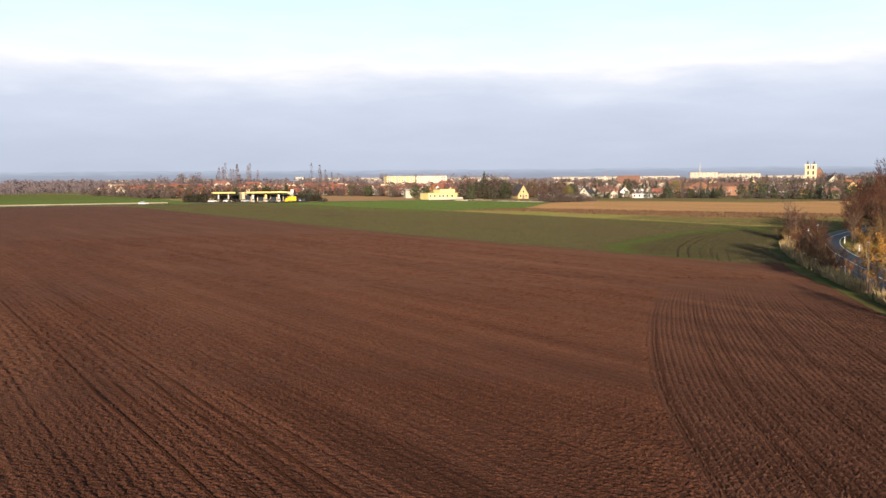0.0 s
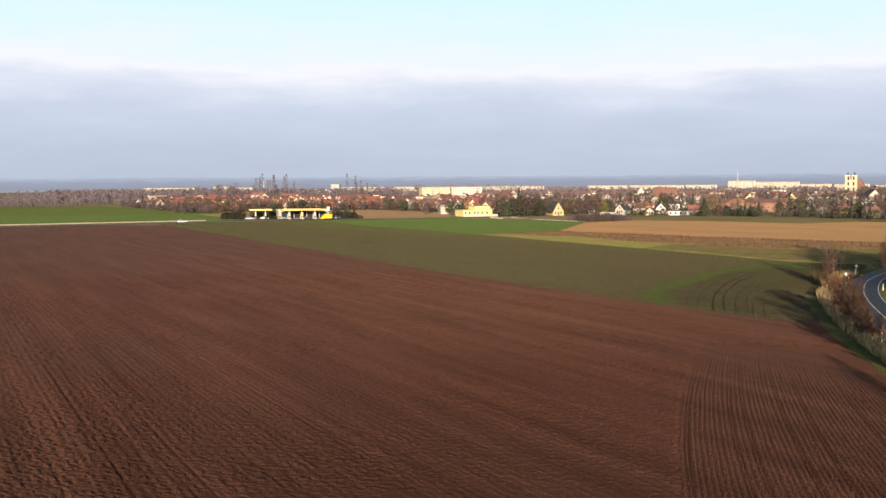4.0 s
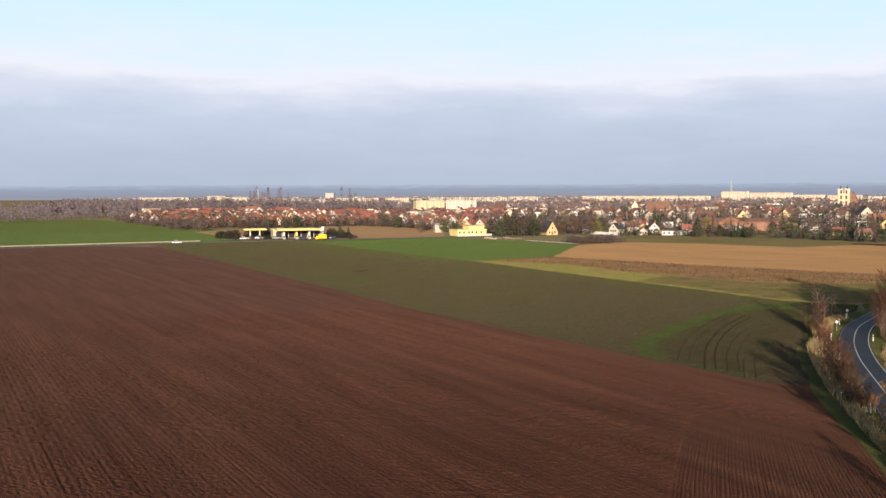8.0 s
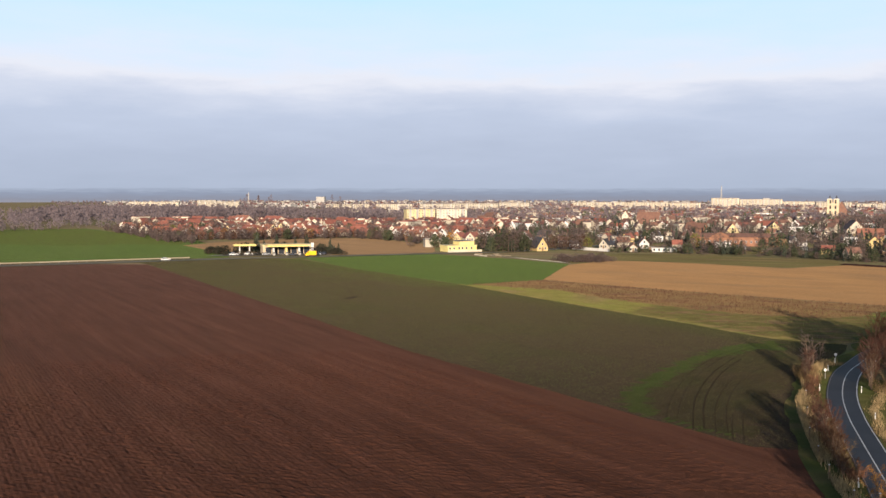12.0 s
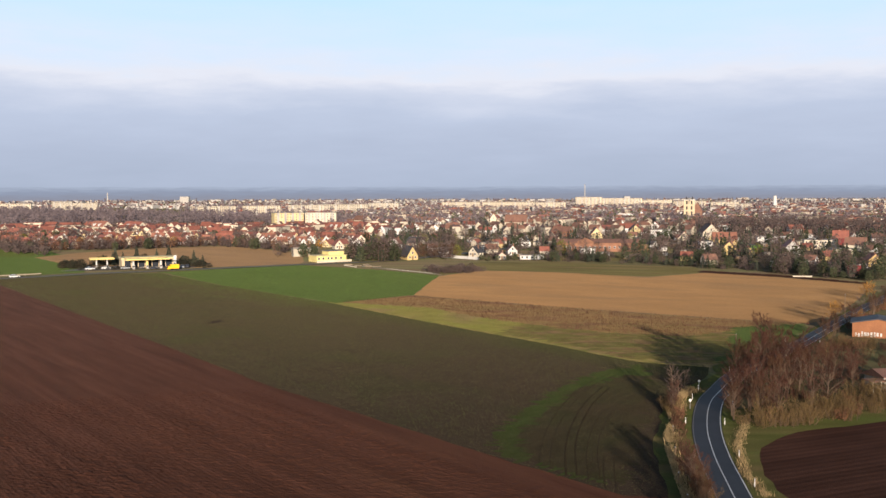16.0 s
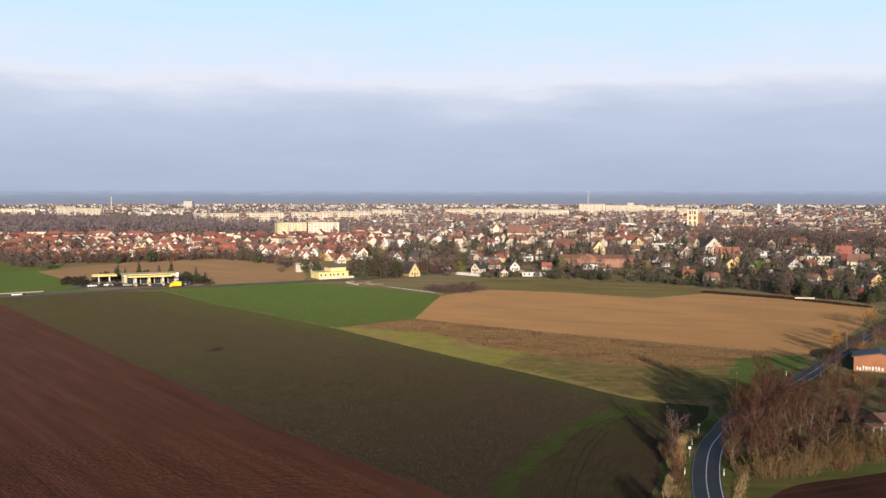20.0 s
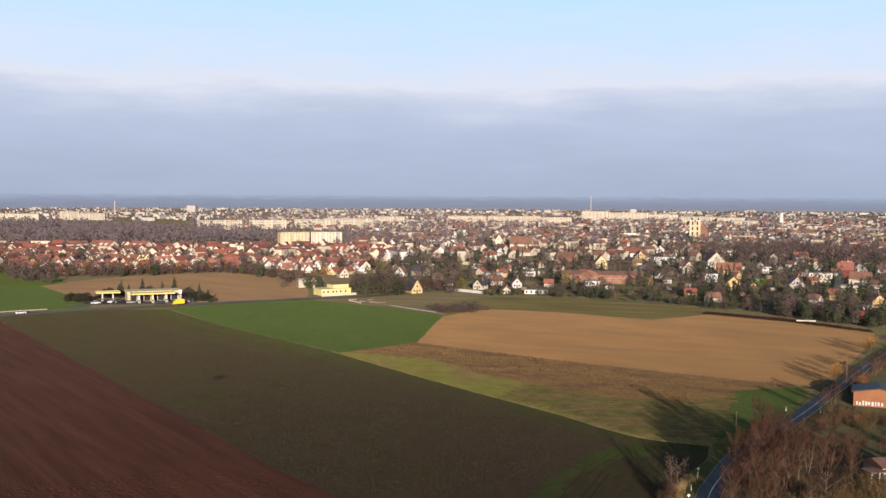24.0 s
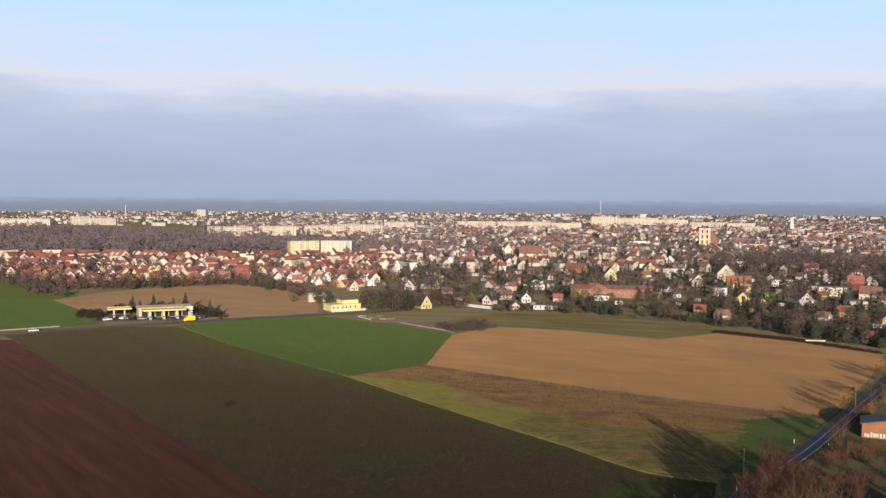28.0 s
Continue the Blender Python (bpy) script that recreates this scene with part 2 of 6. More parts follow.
ROWS = -49.8
M = {
    "earth": field_mat("earth", (0.0700, 0.0595, 0.0350), (0.0490, 0.0525, 0.0245)),
    # the X turn darkens the far soil: view-dependent dimming put into its colour
    "plough": field_mat("plough", (0.0550, 0.0237, 0.0152), (0.0470, 0.0203, 0.0134), (0.0622, 0.0288, 0.0170), row_angle=ROWS, row_width=0.62, row_depth=0.10, row_tint=0.11, streak=0.13, fine=9.0, third_at=(0.56, 0.80), mid=0.3, bump=1.0, fuzz=0.022, fuzz_tint=(1.0, 0.66, 0.48), speck=0.70, relief=0.08, turns=(("X", -90.0, -330.0, 60.0, (0.0345, 0.0154, 0.0124)),)),
    "clod": mat("clod", (0.070, 0.030, 0.017), (0.054, 0.024, 0.014), vary=0.2, fine=20, bump=0.3),
    "plough_dark": field_mat("plough_dark", (0.0317, 0.0158, 0.0114), (0.0255, 0.0128, 0.0097), row_angle=25.0, row_width=1.4, row_tint=0.16, row_depth=0.1, streak=0.16, drawn=0.5),
    "damp": field_mat("damp", (0.0222, 0.0150, 0.0117), (0.0206, 0.0138, 0.0108), fine=6.0),
    "crop_dark": field_mat("crop_dark", (0.0244, 0.0171, 0.0134), (0.0260, 0.0171, 0.0140), (0.0223, 0.0191, 0.0116), row_angle=ROWS, row_width=0.9, row_depth=0.08, row_tint=0.03, streak=0.03, third_at=(0.52, 0.70), drawn=0.6, blotch=0.10, fuzz=0.038, fuzz_tint=(0.55, 0.56, 0.20), turns=(("Y", 148.0, 168.0, 20.0, (0.0230, 0.0270, 0.0100)),)),
    "crop_green": field_mat("crop_green", (0.0285, 0.0415, 0.0135), (0.0345, 0.0450, 0.0160), (0.0360, 0.0400, 0.0150), row_angle=ROWS, row_width=1.0, row_depth=0.08, row_tint=0.03, streak=0.03, third_at=(0.62, 0.85), blotch=0.09, drawn=0.7, fuzz=0.035, fuzz_tint=(0.45, 0.75, 0.15)),
    "crop_edge": field_mat("crop_edge", (0.0232, 0.0302, 0.0100), (0.0250, 0.0272, 0.0108), (0.0225, 0.0330, 0.0098), row_angle=62.0, row_width=2.0, row_tint=0.03, row_depth=0.05, coarse=0.10, mid=0.3, drawn=0.5, fuzz=0.03, fuzz_tint=(0.40, 0.63, 0.09)),
    "stubble": field_mat("stubble", (0.1700, 0.0985, 0.0430), (0.1500, 0.0870, 0.0390), (0.1330, 0.0810, 0.0400), row_angle=-24.0, row_width=1.6, row_tint=0.03, row_depth=0.05, streak=0.015, mid=0.12, coarse=0.05, drawn=0.4, blotch=0.07, fuzz=0.022, fuzz_tint=(1.0, 0.76, 0.50)),
    "bare_tan": field_mat("bare_tan", (0.1560, 0.1010, 0.0560), (0.1380, 0.0900, 0.0500), (0.1250, 0.0840, 0.0500), row_angle=-24.0, row_width=1.6, row_tint=0.03, row_depth=0.05, streak=0.015, mid=0.12, coarse=0.05, drawn=0.4, blotch=0.06),
    "weeds": field_mat("weeds", fuzz=0.03, fuzz_tint=(1.0, 0.7, 0.4), base=(0.1140, 0.0710, 0.0310), second=(0.0920, 0.0640, 0.0270), third=(0.0760, 0.0440, 0.0250), row_angle=-22.0, row_width=2.2, row_tint=0.05, coarse=0.08, mid=0.35, streak=0.05, fine=3.0, drawn=0.5),
    "olive": field_mat("olive", fuzz=0.03, fuzz_tint=(0.9, 0.8, 0.3), base=(0.0880, 0.0900, 0.0215), second=(0.0890, 0.0780, 0.0245), third=(0.0960, 0.0710, 0.0350), row_angle=-35.0, row_width=2.2, row_tint=0.02, coarse=0.045, mid=0.22, third_at=(0.48, 0.64), fine=3.0, drawn=0.7),
    "rough": field_mat("rough", (0.0760, 0.0640, 0.0230), (0.0600, 0.0570, 0.0200), (0.0900, 0.0600, 0.0330), coarse=0.12, mid=0.5, third_at=(0.48, 0.62), fine=3.0, drawn=0.5, blotch=0.25),
    "meadow": field_mat("meadow", (0.0680, 0.0600, 0.0250), (0.0560, 0.0500, 0.0220), (0.0800, 0.0580, 0.0320), row_angle=-14.0, row_width=3.0, row_tint=0.05, coarse=0.04, mid=0.25, fine=3.0, fuzz=0.01, fuzz_tint=(0.6, 0.6, 0.25), blotch=0.3),
    "grass": field_mat("grass", (0.0440, 0.0540, 0.0155), (0.0560, 0.0570, 0.0195), (0.0760, 0.0600, 0.0270), coarse=0.08, mid=0.3, fine=6.0),
    "garden": field_mat("garden", (0.0800, 0.0700, 0.0400), (0.0900, 0.0680, 0.0450), (0.0620, 0.0740, 0.0310), coarse=0.03, mid=0.1, fine=2.0),
    "asphalt": mat("asphalt", (0.037, 0.039, 0.047), (0.030, 0.032, 0.039), rough=0.75, fine=4.0, coarse=0.2, bump=0.1),
    "asphalt_old": mat("asphalt_old", (0.155, 0.138, 0.122), (0.125, 0.112, 0.100), rough=0.8, fine=2.0, coarse=0.1, bump=0.1),
    "path": mat("path", (0.30, 0.26, 0.19), (0.24, 0.20, 0.14), fine=2.0, coarse=0.1),
    "line": mat("line", (0.62, 0.62, 0.60), (0.45, 0.45, 0.44), rough=0.6, fine=6.0, coarse=0.8),
    "white": mat("white", (0.58, 0.57, 0.54), (0.49, 0.48, 0.46), fine=1.5, coarse=0.3, vary=0.06),
    "cream": mat("cream", (0.54, 0.48, 0.38), (0.46, 0.41, 0.32), fine=1.5, coarse=0.3, vary=0.06),
    "yellow": mat("yellow", (0.62, 0.51, 0.28), (0.54, 0.44, 0.24), fine=1.5, coarse=0.3, vary=0.06),
    "ochre": mat("ochre", (0.54, 0.40, 0.18), (0.46, 0.33, 0.15), fine=1.5, coarse=0.3, vary=0.08),
    "beige": mat("beige", (0.46, 0.41, 0.33), (0.38, 0.34, 0.27), fine=1.5, coarse=0.3, vary=0.1),
    "grey": mat("grey", (0.40, 0.38, 0.35), (0.32, 0.31, 0.29), fine=1.5, coarse=0.3, vary=0.1),
    "concrete": mat("concrete", (0.45, 0.42, 0.36), (0.36, 0.33, 0.28), fine=3.0, coarse=0.4, vary=0.1),
    "brick": mat("brick", (0.25, 0.125, 0.078), (0.19, 0.098, 0.065), fine=4.0, coarse=0.4, vary=0.15),
    "barn_brick": mat("barn_brick", (0.28, 0.124, 0.060), (0.23, 0.100, 0.050), fine=3.0, coarse=0.35, vary=0.14),
    "sandstone": mat("sandstone", (0.54, 0.44, 0.30), (0.46, 0.37, 0.25), fine=1.0, coarse=0.2, vary=0.08),
    "crop_mix": field_mat("crop_mix", (0.0281, 0.0340, 0.0110), (0.0263, 0.0365, 0.0102), (0.0298, 0.0281, 0.0127), row_angle=ROWS, row_width=0.9, row_depth=0.08, row_tint=0.03, streak=0.03, mid=0.3, drawn=0.5, fuzz=0.04, fuzz_tint=(0.48, 0.65, 0.14)),
    "slab": mat("slab", (0.52, 0.46, 0.36), (0.45, 0.39, 0.30), fine=0.4, coarse=0.08, vary=0.1),
    "scrub": mat("scrub", (0.040, 0.044, 0.027), (0.055, 0.046, 0.032), fine=2.0, coarse=0.3, vary=0.25, bump=0.0, thin=0.3),
    "lemon": mat("lemon", (0.68, 0.57, 0.24), (0.62, 0.51, 0.20), fine=1.5, coarse=0.3, vary=0.06),
    "crop_worn": field_mat("crop_worn", (0.0252, 0.0190, 0.0118), (0.0240, 0.0200, 0.0112), (0.0228, 0.0212, 0.0105), row_angle=62.0, row_width=2.0, row_tint=0.04, row_depth=0.05, coarse=0.12, mid=0.4, drawn=0.5, fuzz=0.02, fuzz_tint=(0.6, 0.6, 0.2)),
    "twig_warm": mat("twig_warm", (0.115, 0.056, 0.029), (0.082, 0.042, 0.025), fine=2.0, coarse=0.25, vary=0.22, bump=0.0, thin=0.3),
    "bank": field_mat("bank", (0.098, 0.088, 0.032), (0.120, 0.096, 0.042), (0.075, 0.078, 0.026), coarse=0.15, mid=0.5, fine=3.0),
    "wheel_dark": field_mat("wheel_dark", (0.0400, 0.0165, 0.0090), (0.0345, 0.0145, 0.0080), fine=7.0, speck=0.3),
    # far twigs paled towards lavender: distance haze painted into the base colour
    "wood_hazed": mat("wood_hazed", (0.290, 0.228, 0.232), (0.228, 0.182, 0.188), fine=0.5, coarse=0.03, vary=0.15, bump=0.0, thin=0.5),
    "wheel_soil": field_mat("wheel_soil", (0.0215, 0.0162, 0.0098), (0.0190, 0.0148, 0.0090), fine=6.0),
    "brick_old": mat("brick_old", (0.22, 0.125, 0.09), (0.17, 0.10, 0.075), fine=3.0, coarse=0.3, vary=0.15),
    "tile_red": mat("tile_red", (0.265, 0.098, 0.070), (0.21, 0.080, 0.060), fine=3.5, coarse=0.5, vary=0.16, rough=0.7),
    "tile_orange": mat("tile_orange", (0.295, 0.130, 0.088), (0.23, 0.104, 0.075), fine=3.5, coarse=0.5, vary=0.16, rough=0.7),
    "tile_brown": mat("tile_brown", (0.20, 0.105, 0.075), (0.15, 0.082, 0.062), fine=3.5, coarse=0.5, vary=0.18, rough=0.75),
    "tile_dark": mat("tile_dark", (0.060, 0.058, 0.062), (0.045, 0.044, 0.05), fine=3.5, coarse=0.5, vary=0.18, rough=0.65),
    "felt": mat("felt", (0.20, 0.18, 0.165), (0.15, 0.14, 0.13), fine=2.0, coarse=0.2, vary=0.12),
    "metal": mat("metal", (0.45, 0.46, 0.47), (0.38, 0.39, 0.40), rough=0.45, metal=0.7, fine=3.0, coarse=0.5, bump=0.05),
    "red": mat("red", (0.17, 0.030, 0.028), (0.13, 0.026, 0.026), rough=0.5, fine=2.0, coarse=0.4),
    "green": mat("green", (0.12, 0.42, 0.06), (0.10, 0.34, 0.05), rough=0.6, fine=2.0, coarse=0.4),
    "fascia": mat("fascia", (0.72, 0.56, 0.20), (0.66, 0.50, 0.17), rough=0.45, fine=2.0, coarse=0.4, vary=0.05),
    "truck": mat("truck", (0.80, 0.47, 0.02), (0.74, 0.42, 0.02), rough=0.4, fine=2.0, coarse=0.4, vary=0.04, bump=0.02),
    "car_white": mat("car_white", (0.72, 0.72, 0.70), rough=0.3, fine=2.0, vary=0.03, bump=0.0),
    "car_dark": mat("car_dark", (0.05, 0.055, 0.07), rough=0.3, fine=2.0, vary=0.05, bump=0.0),
    "car_silver": mat("car_silver", (0.38, 0.40, 0.42), rough=0.3, metal=0.5, fine=2.0, vary=0.05, bump=0.0),
    "rubber": mat("rubber", (0.02, 0.02, 0.02), rough=0.8, bump=0.05),
    "black": mat("black", (0.025, 0.025, 0.028), rough=0.6, bump=0.0),
    "wood": mat("wood", (0.19, 0.125, 0.075), (0.14, 0.095, 0.06), fine=6.0, coarse=0.8, vary=0.15),
    "bark": mat("bark", (0.125, 0.084, 0.058), (0.082, 0.056, 0.041), fine=6.0, coarse=0.6, vary=0.18, bump=0.4),
    "twig": mat("twig", (0.112, 0.047, 0.031), (0.078, 0.036, 0.026), fine=2.0, coarse=0.25, vary=0.22, bump=0.0, thin=0.3),
    "twig_grey": mat("twig_grey", (0.165, 0.118, 0.102), (0.126, 0.095, 0.085), fine=2.0, coarse=0.2, vary=0.2, bump=0.0, thin=0.45),
    "rust_leaf": mat("rust_leaf", (0.18, 0.085, 0.045), (0.13, 0.062, 0.038), fine=2.0, coarse=0.3, vary=0.25, bump=0.0),
    "gold_leaf": mat("gold_leaf", (0.30, 0.150, 0.034), (0.20, 0.098, 0.028), fine=2.0, coarse=0.3, vary=0.2, bump=0.0),
    "needle": mat("needle", (0.064, 0.078, 0.054), (0.076, 0.084, 0.058), fine=2.0, coarse=0.3, vary=0.2, bump=0.0, thin=0.35),
    "evergreen": mat("evergreen", (0.084, 0.094, 0.048), (0.070, 0.080, 0.044), fine=2.0, coarse=0.3, vary=0.2, bump=0.0, thin=0.35),
    "willow": mat("willow", (0.16, 0.15, 0.035), (0.12, 0.12, 0.03), fine=2.0, coarse=0.3, vary=0.2, bump=0.0),
    "straw": mat("straw", (0.33, 0.24, 0.12), (0.24, 0.17, 0.085), fine=3.0, coarse=0.3, vary=0.25, bump=0.0),
    "dull_leaf": mat("dull_leaf", (0.142, 0.094, 0.036), (0.098, 0.064, 0.028), fine=2.0, coarse=0.3, vary=0.25, bump=0.0),
    "sprout": mat("sprout", (0.062, 0.068, 0.023), (0.070, 0.062, 0.026), fine=2.0, coarse=0.05, vary=0.25, bump=0.0, thin=0.25),
    "wheat": mat("wheat", (0.068, 0.110, 0.024), (0.080, 0.112, 0.028), fine=2.0, coarse=0.05, vary=0.2, bump=0.0, thin=0.25),
    "blade": mat("blade", (0.075, 0.12, 0.025), (0.10, 0.12, 0.035), fine=3.0, coarse=0.3, vary=0.25, bump=0.0),
}


def glass_mat():
    m = bpy.data.materials.new("window_glass")
    m.use_nodes = True
    b = m.node_tree.nodes["Principled BSDF"]
    b.inputs["Base Color"].default_value = (0.03, 0.035, 0.045, 1)
    b.inputs["Roughness"].default_value = 0.08
    return m


M["glass"] = glass_mat()


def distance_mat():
    """Far wooded land, its blue haze from kilometres of air painted in as glow: paler with height."""
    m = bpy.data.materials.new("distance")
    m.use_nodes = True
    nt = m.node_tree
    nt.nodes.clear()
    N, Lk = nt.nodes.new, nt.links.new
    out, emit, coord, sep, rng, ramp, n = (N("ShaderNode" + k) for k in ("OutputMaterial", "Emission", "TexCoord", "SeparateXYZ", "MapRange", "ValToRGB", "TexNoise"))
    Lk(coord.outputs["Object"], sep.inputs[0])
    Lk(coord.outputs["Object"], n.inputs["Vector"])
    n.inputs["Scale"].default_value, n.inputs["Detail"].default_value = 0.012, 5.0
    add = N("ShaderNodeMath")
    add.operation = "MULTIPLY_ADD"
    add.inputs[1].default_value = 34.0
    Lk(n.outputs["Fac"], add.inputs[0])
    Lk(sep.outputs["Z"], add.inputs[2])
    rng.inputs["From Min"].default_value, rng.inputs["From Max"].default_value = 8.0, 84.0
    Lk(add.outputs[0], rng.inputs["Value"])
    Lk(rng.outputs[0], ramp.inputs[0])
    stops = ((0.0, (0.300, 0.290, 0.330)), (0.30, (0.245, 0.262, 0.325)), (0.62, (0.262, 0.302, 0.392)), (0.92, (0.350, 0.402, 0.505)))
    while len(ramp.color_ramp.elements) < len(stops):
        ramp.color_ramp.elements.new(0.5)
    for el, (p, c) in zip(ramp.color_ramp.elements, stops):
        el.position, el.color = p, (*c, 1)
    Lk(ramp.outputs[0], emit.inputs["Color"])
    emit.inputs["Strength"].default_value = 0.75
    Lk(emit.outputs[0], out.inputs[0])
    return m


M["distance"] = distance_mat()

# ---------------------------------------------------------------- mesh tools


class Geo:
    """Collects vertices and faces for one mesh."""

    def __init__(self):
        self.v, self.f = [], []

    def add(self, verts, faces):
        n = len(self.v)
        self.v += [tuple(p) for p in verts]
        self.f += [tuple(i + n for i in f) for f in faces]
        return self

    def box(self, x0, y0, z0, x1, y1, z1):
        return self.add([(x0, y0, z0), (x1, y0, z0), (x1, y1, z0), (x0, y1, z0), (x0, y0, z1), (x1, y0, z1), (x1, y1, z1), (x0, y1, z1)],
                        [(3, 2, 1, 0), (4, 5, 6, 7), (0, 1, 5, 4), (1, 2, 6, 5), (2, 3, 7, 6), (3, 0, 4, 7)])

    def prism(self, outline, y0, y1):
        """An outline in x and z, drawn anticlockwise as seen from -y, drawn out from y0 to y1."""
        n = len(outline)
        verts = [(x, y0, z) for x, z in outline] + [(x, y1, z) for x, z in outline]
        return self.add(verts, [tuple(range(n)), tuple(range(2 * n - 1, n - 1, -1))] + [(i, i + n, (i + 1) % n + n, (i + 1) % n) for i in range(n)])

    def tube(self, a, b, ra, rb, sides=6):
        a, b = Vector(a), Vector(b)
        axis = (b - a).normalized()
        u = axis.orthogonal().normalized()
        w = axis.cross(u)
        ring = [(math.cos(2 * math.pi * i / sides), math.sin(2 * math.pi * i / sides)) for i in range(sides)]
        verts = [a + (u * c + w * s) * ra for c, s in ring] + [b + (u * c + w * s) * rb for c, s in ring]
        faces = [(i, (i + 1) % sides, (i + 1) % sides + sides, i + sides) for i in range(sides)]
        return self.add(verts, faces + [tuple(range(sides - 1, -1, -1)), tuple(range(sides, 2 * sides))])

    def mesh(self, name, material):
        me = bpy.data.meshes.new(name)
        me.from_pydata(self.v, [], self.f)
        me.materials.append(material)
        me.update()
        return me


def part(name, geo, material, parent, label=""):
    ob = new(name, geo.mesh(name, M[material] if isinstance(material, str) else material))
    ob.parent = parent
    return tagged(ob, label)


def share(name, data, parent, m):
    ob = new(name, data)
    ob.parent, ob.matrix_basis = parent, m
    return ob


def thing(name, label, category, group="", kind=""):
    return tagged(new(name), label, category, group, kind)


def solid(name, geo, material, label, category="", kind="structure", group=""):
    return tagged(new(name, geo.mesh(name, M[material])), label, category, group, kind)


def rough_outline(points, step, amount, seed):
    """The outline with its straight edges broken into short, slightly wandering pieces."""
    rnd, out = random.Random(seed), []
    for i, a in enumerate(points):
        b = points[(i + 1) % len(points)]
        length = math.hypot(b[0] - a[0], b[1] - a[1])
        n = max(1, min(160, int(length / step)))
        nx, ny = -(b[1] - a[1]) / max(length, 1e-6), (b[0] - a[0]) / max(length, 1e-6)
        for k in range(n):
            d = amount * (rnd.random() - 0.5) * 2 * min(1.0, min(k, n - k) * length / n / max(amount, 0.01) * 0.5) if k else 0.0
            out.append((a[0] + (b[0] - a[0]) * k / n + nx * d, a[1] + (b[1] - a[1]) * k / n + ny * d))
    return out


def sheet(name, points, z, material, label, step=4.0, amount=0.25, seed=1, category="field"):
    """A field: a flat sheet with a wandering edge and a thin skirt down into the ground."""
    outline = rough_outline(points, step, amount, seed)
    geo, flat = Geo(), [Vector((x, y, 0)) for x, y in outline]
    faces = []
    for a, b, c in tessellate_polygon([flat]):
        up = (flat[b] - flat[a]).cross(flat[c] - flat[a]).z
        if abs(up) > 1e-5:
            faces.append((a, b, c) if up > 0 else (a, c, b))
    geo.add([(x, y, z) for x, y in outline], faces)
    return solid(name, geo, material, label, category)


def smooth_line(points, per=8):
    """A Catmull-Rom line through the points."""
    p = [Vector(q) for q in points]
    p = [p[0] * 2 - p[1]] + p + [p[-1] * 2 - p[-2]]
    out = []
    for i in range(1, len(p) - 2):
        for k in range(per):
            t = k / per
            out.append(0.5 * (2 * p[i] + (p[i + 1] - p[i - 1]) * t + (2 * p[i - 1] - 5 * p[i] + 4 * p[i + 1] - p[i + 2]) * t * t + (3 * p[i] - p[i - 1] - 3 * p[i + 1] + p[i + 2]) * t ** 3))
    return out + [p[-2]]


def ribbon(line, left, right, z, skip=None):
    """A strip along a line, from left to right metres beside it (right is positive)."""
    geo = Geo()
    verts = []
    for i, q in enumerate(line):
        d = (line[min(i + 1, len(line) - 1)] - line[max(i - 1, 0)]).normalized()
        n = Vector((d.y, -d.x))
        verts += [(*(q + n * left), z), (*(q + n * right), z)]
    faces = [(2 * i, 2 * i + 1, 2 * i + 3, 2 * i + 2) for i in range(len(line) - 1) if not skip or not skip(i)]
    return geo.add(verts, faces)


def inside(x, y, poly):
    hit = False
    for (x0, y0), (x1, y1) in zip(poly, poly[1:] + poly[:1]):
        if (y0 > y) != (y1 > y) and x < (x1 - x0) * (y - y0) / (y1 - y0) + x0:
            hit = not hit
    return hit

# ---------------------------------------------------------------- ground, fields, roads
g = Geo()
g.add([(-4900, -900, -0.03), (4900, -900, -0.03), (4900, 4900, -0.03), (-4900, 4900, -0.03)], [(0, 1, 2, 3)])
solid("ground", g, "garden", "broad flat land of gardens, grass and bare earth", "ground")

PLOUGH = [(-230, 384), (-206, 386), (-84, 236), (-43, 184), (-5.7, 142.5), (16, 119.5), (21.7, 118.4), (21.1, 101.8), (21.0, 87), (20.4, 72.9), (19, 30), (14, -300), (-600, -300), (-600, 280)]
DARK = [(-218, 398), (-182, 429), (-152, 434), (-110, 380), (-53, 318.4), (-5.7, 257.4), (14, 234.2), (31.2, 211.6), (46, 204), (44, 196), (38, 184), (31, 170), (24, 140), (21.9, 117.4), (16, 118), (-5.7, 141), (-43, 182.4), (-84, 234.4), (-206, 386.4)]
GREEN = [(-156, 438), (-96, 483), (-51.3, 453), (-22.7, 423), (-27.8, 343), (-52, 317.8), (-109, 379.6), (-150, 434)]
STUBBLE = [(-27.5, 342.6), (-25.4, 383.4), (-22.4, 419), (-5.9, 450), (28.6, 441), (68.4, 416), (97.4, 438.4), (123.6, 416.4), (150, 383), (124.8, 330.7), (96, 280), (88.5, 272), (67.8, 281.5), (20.4, 309.6)]
WEEDS = [(-52, 321), (-28, 341.5), (20.4, 309.2), (67.8, 281), (88.3, 272), (72, 266), (62, 256), (50, 248), (34, 252), (18, 262), (-4, 284), (-20, 306)]
OLIVE = [(-52.5, 318.8), (-52, 320.6), (-16.3, 305.5), (18, 272.6), (63.4, 262.4), (72, 262), (62, 222), (52, 212), (47, 206.5), (31.2, 212.2), (14, 234.8), (-5.7, 258.1)]
TIP = [(66, 264), (74, 267.5), (88, 271.5), (84, 258), (72, 238), (60, 215), (50, 208), (49, 213), (56, 226), (60, 244)]
WORN = [(5.2, 133), (4.2, 147), (9.4, 163), (17.2, 182.5), (27, 195), (32, 194), (27.5, 170), (21.7, 142), (17, 122.5), (12.4, 125.5)]
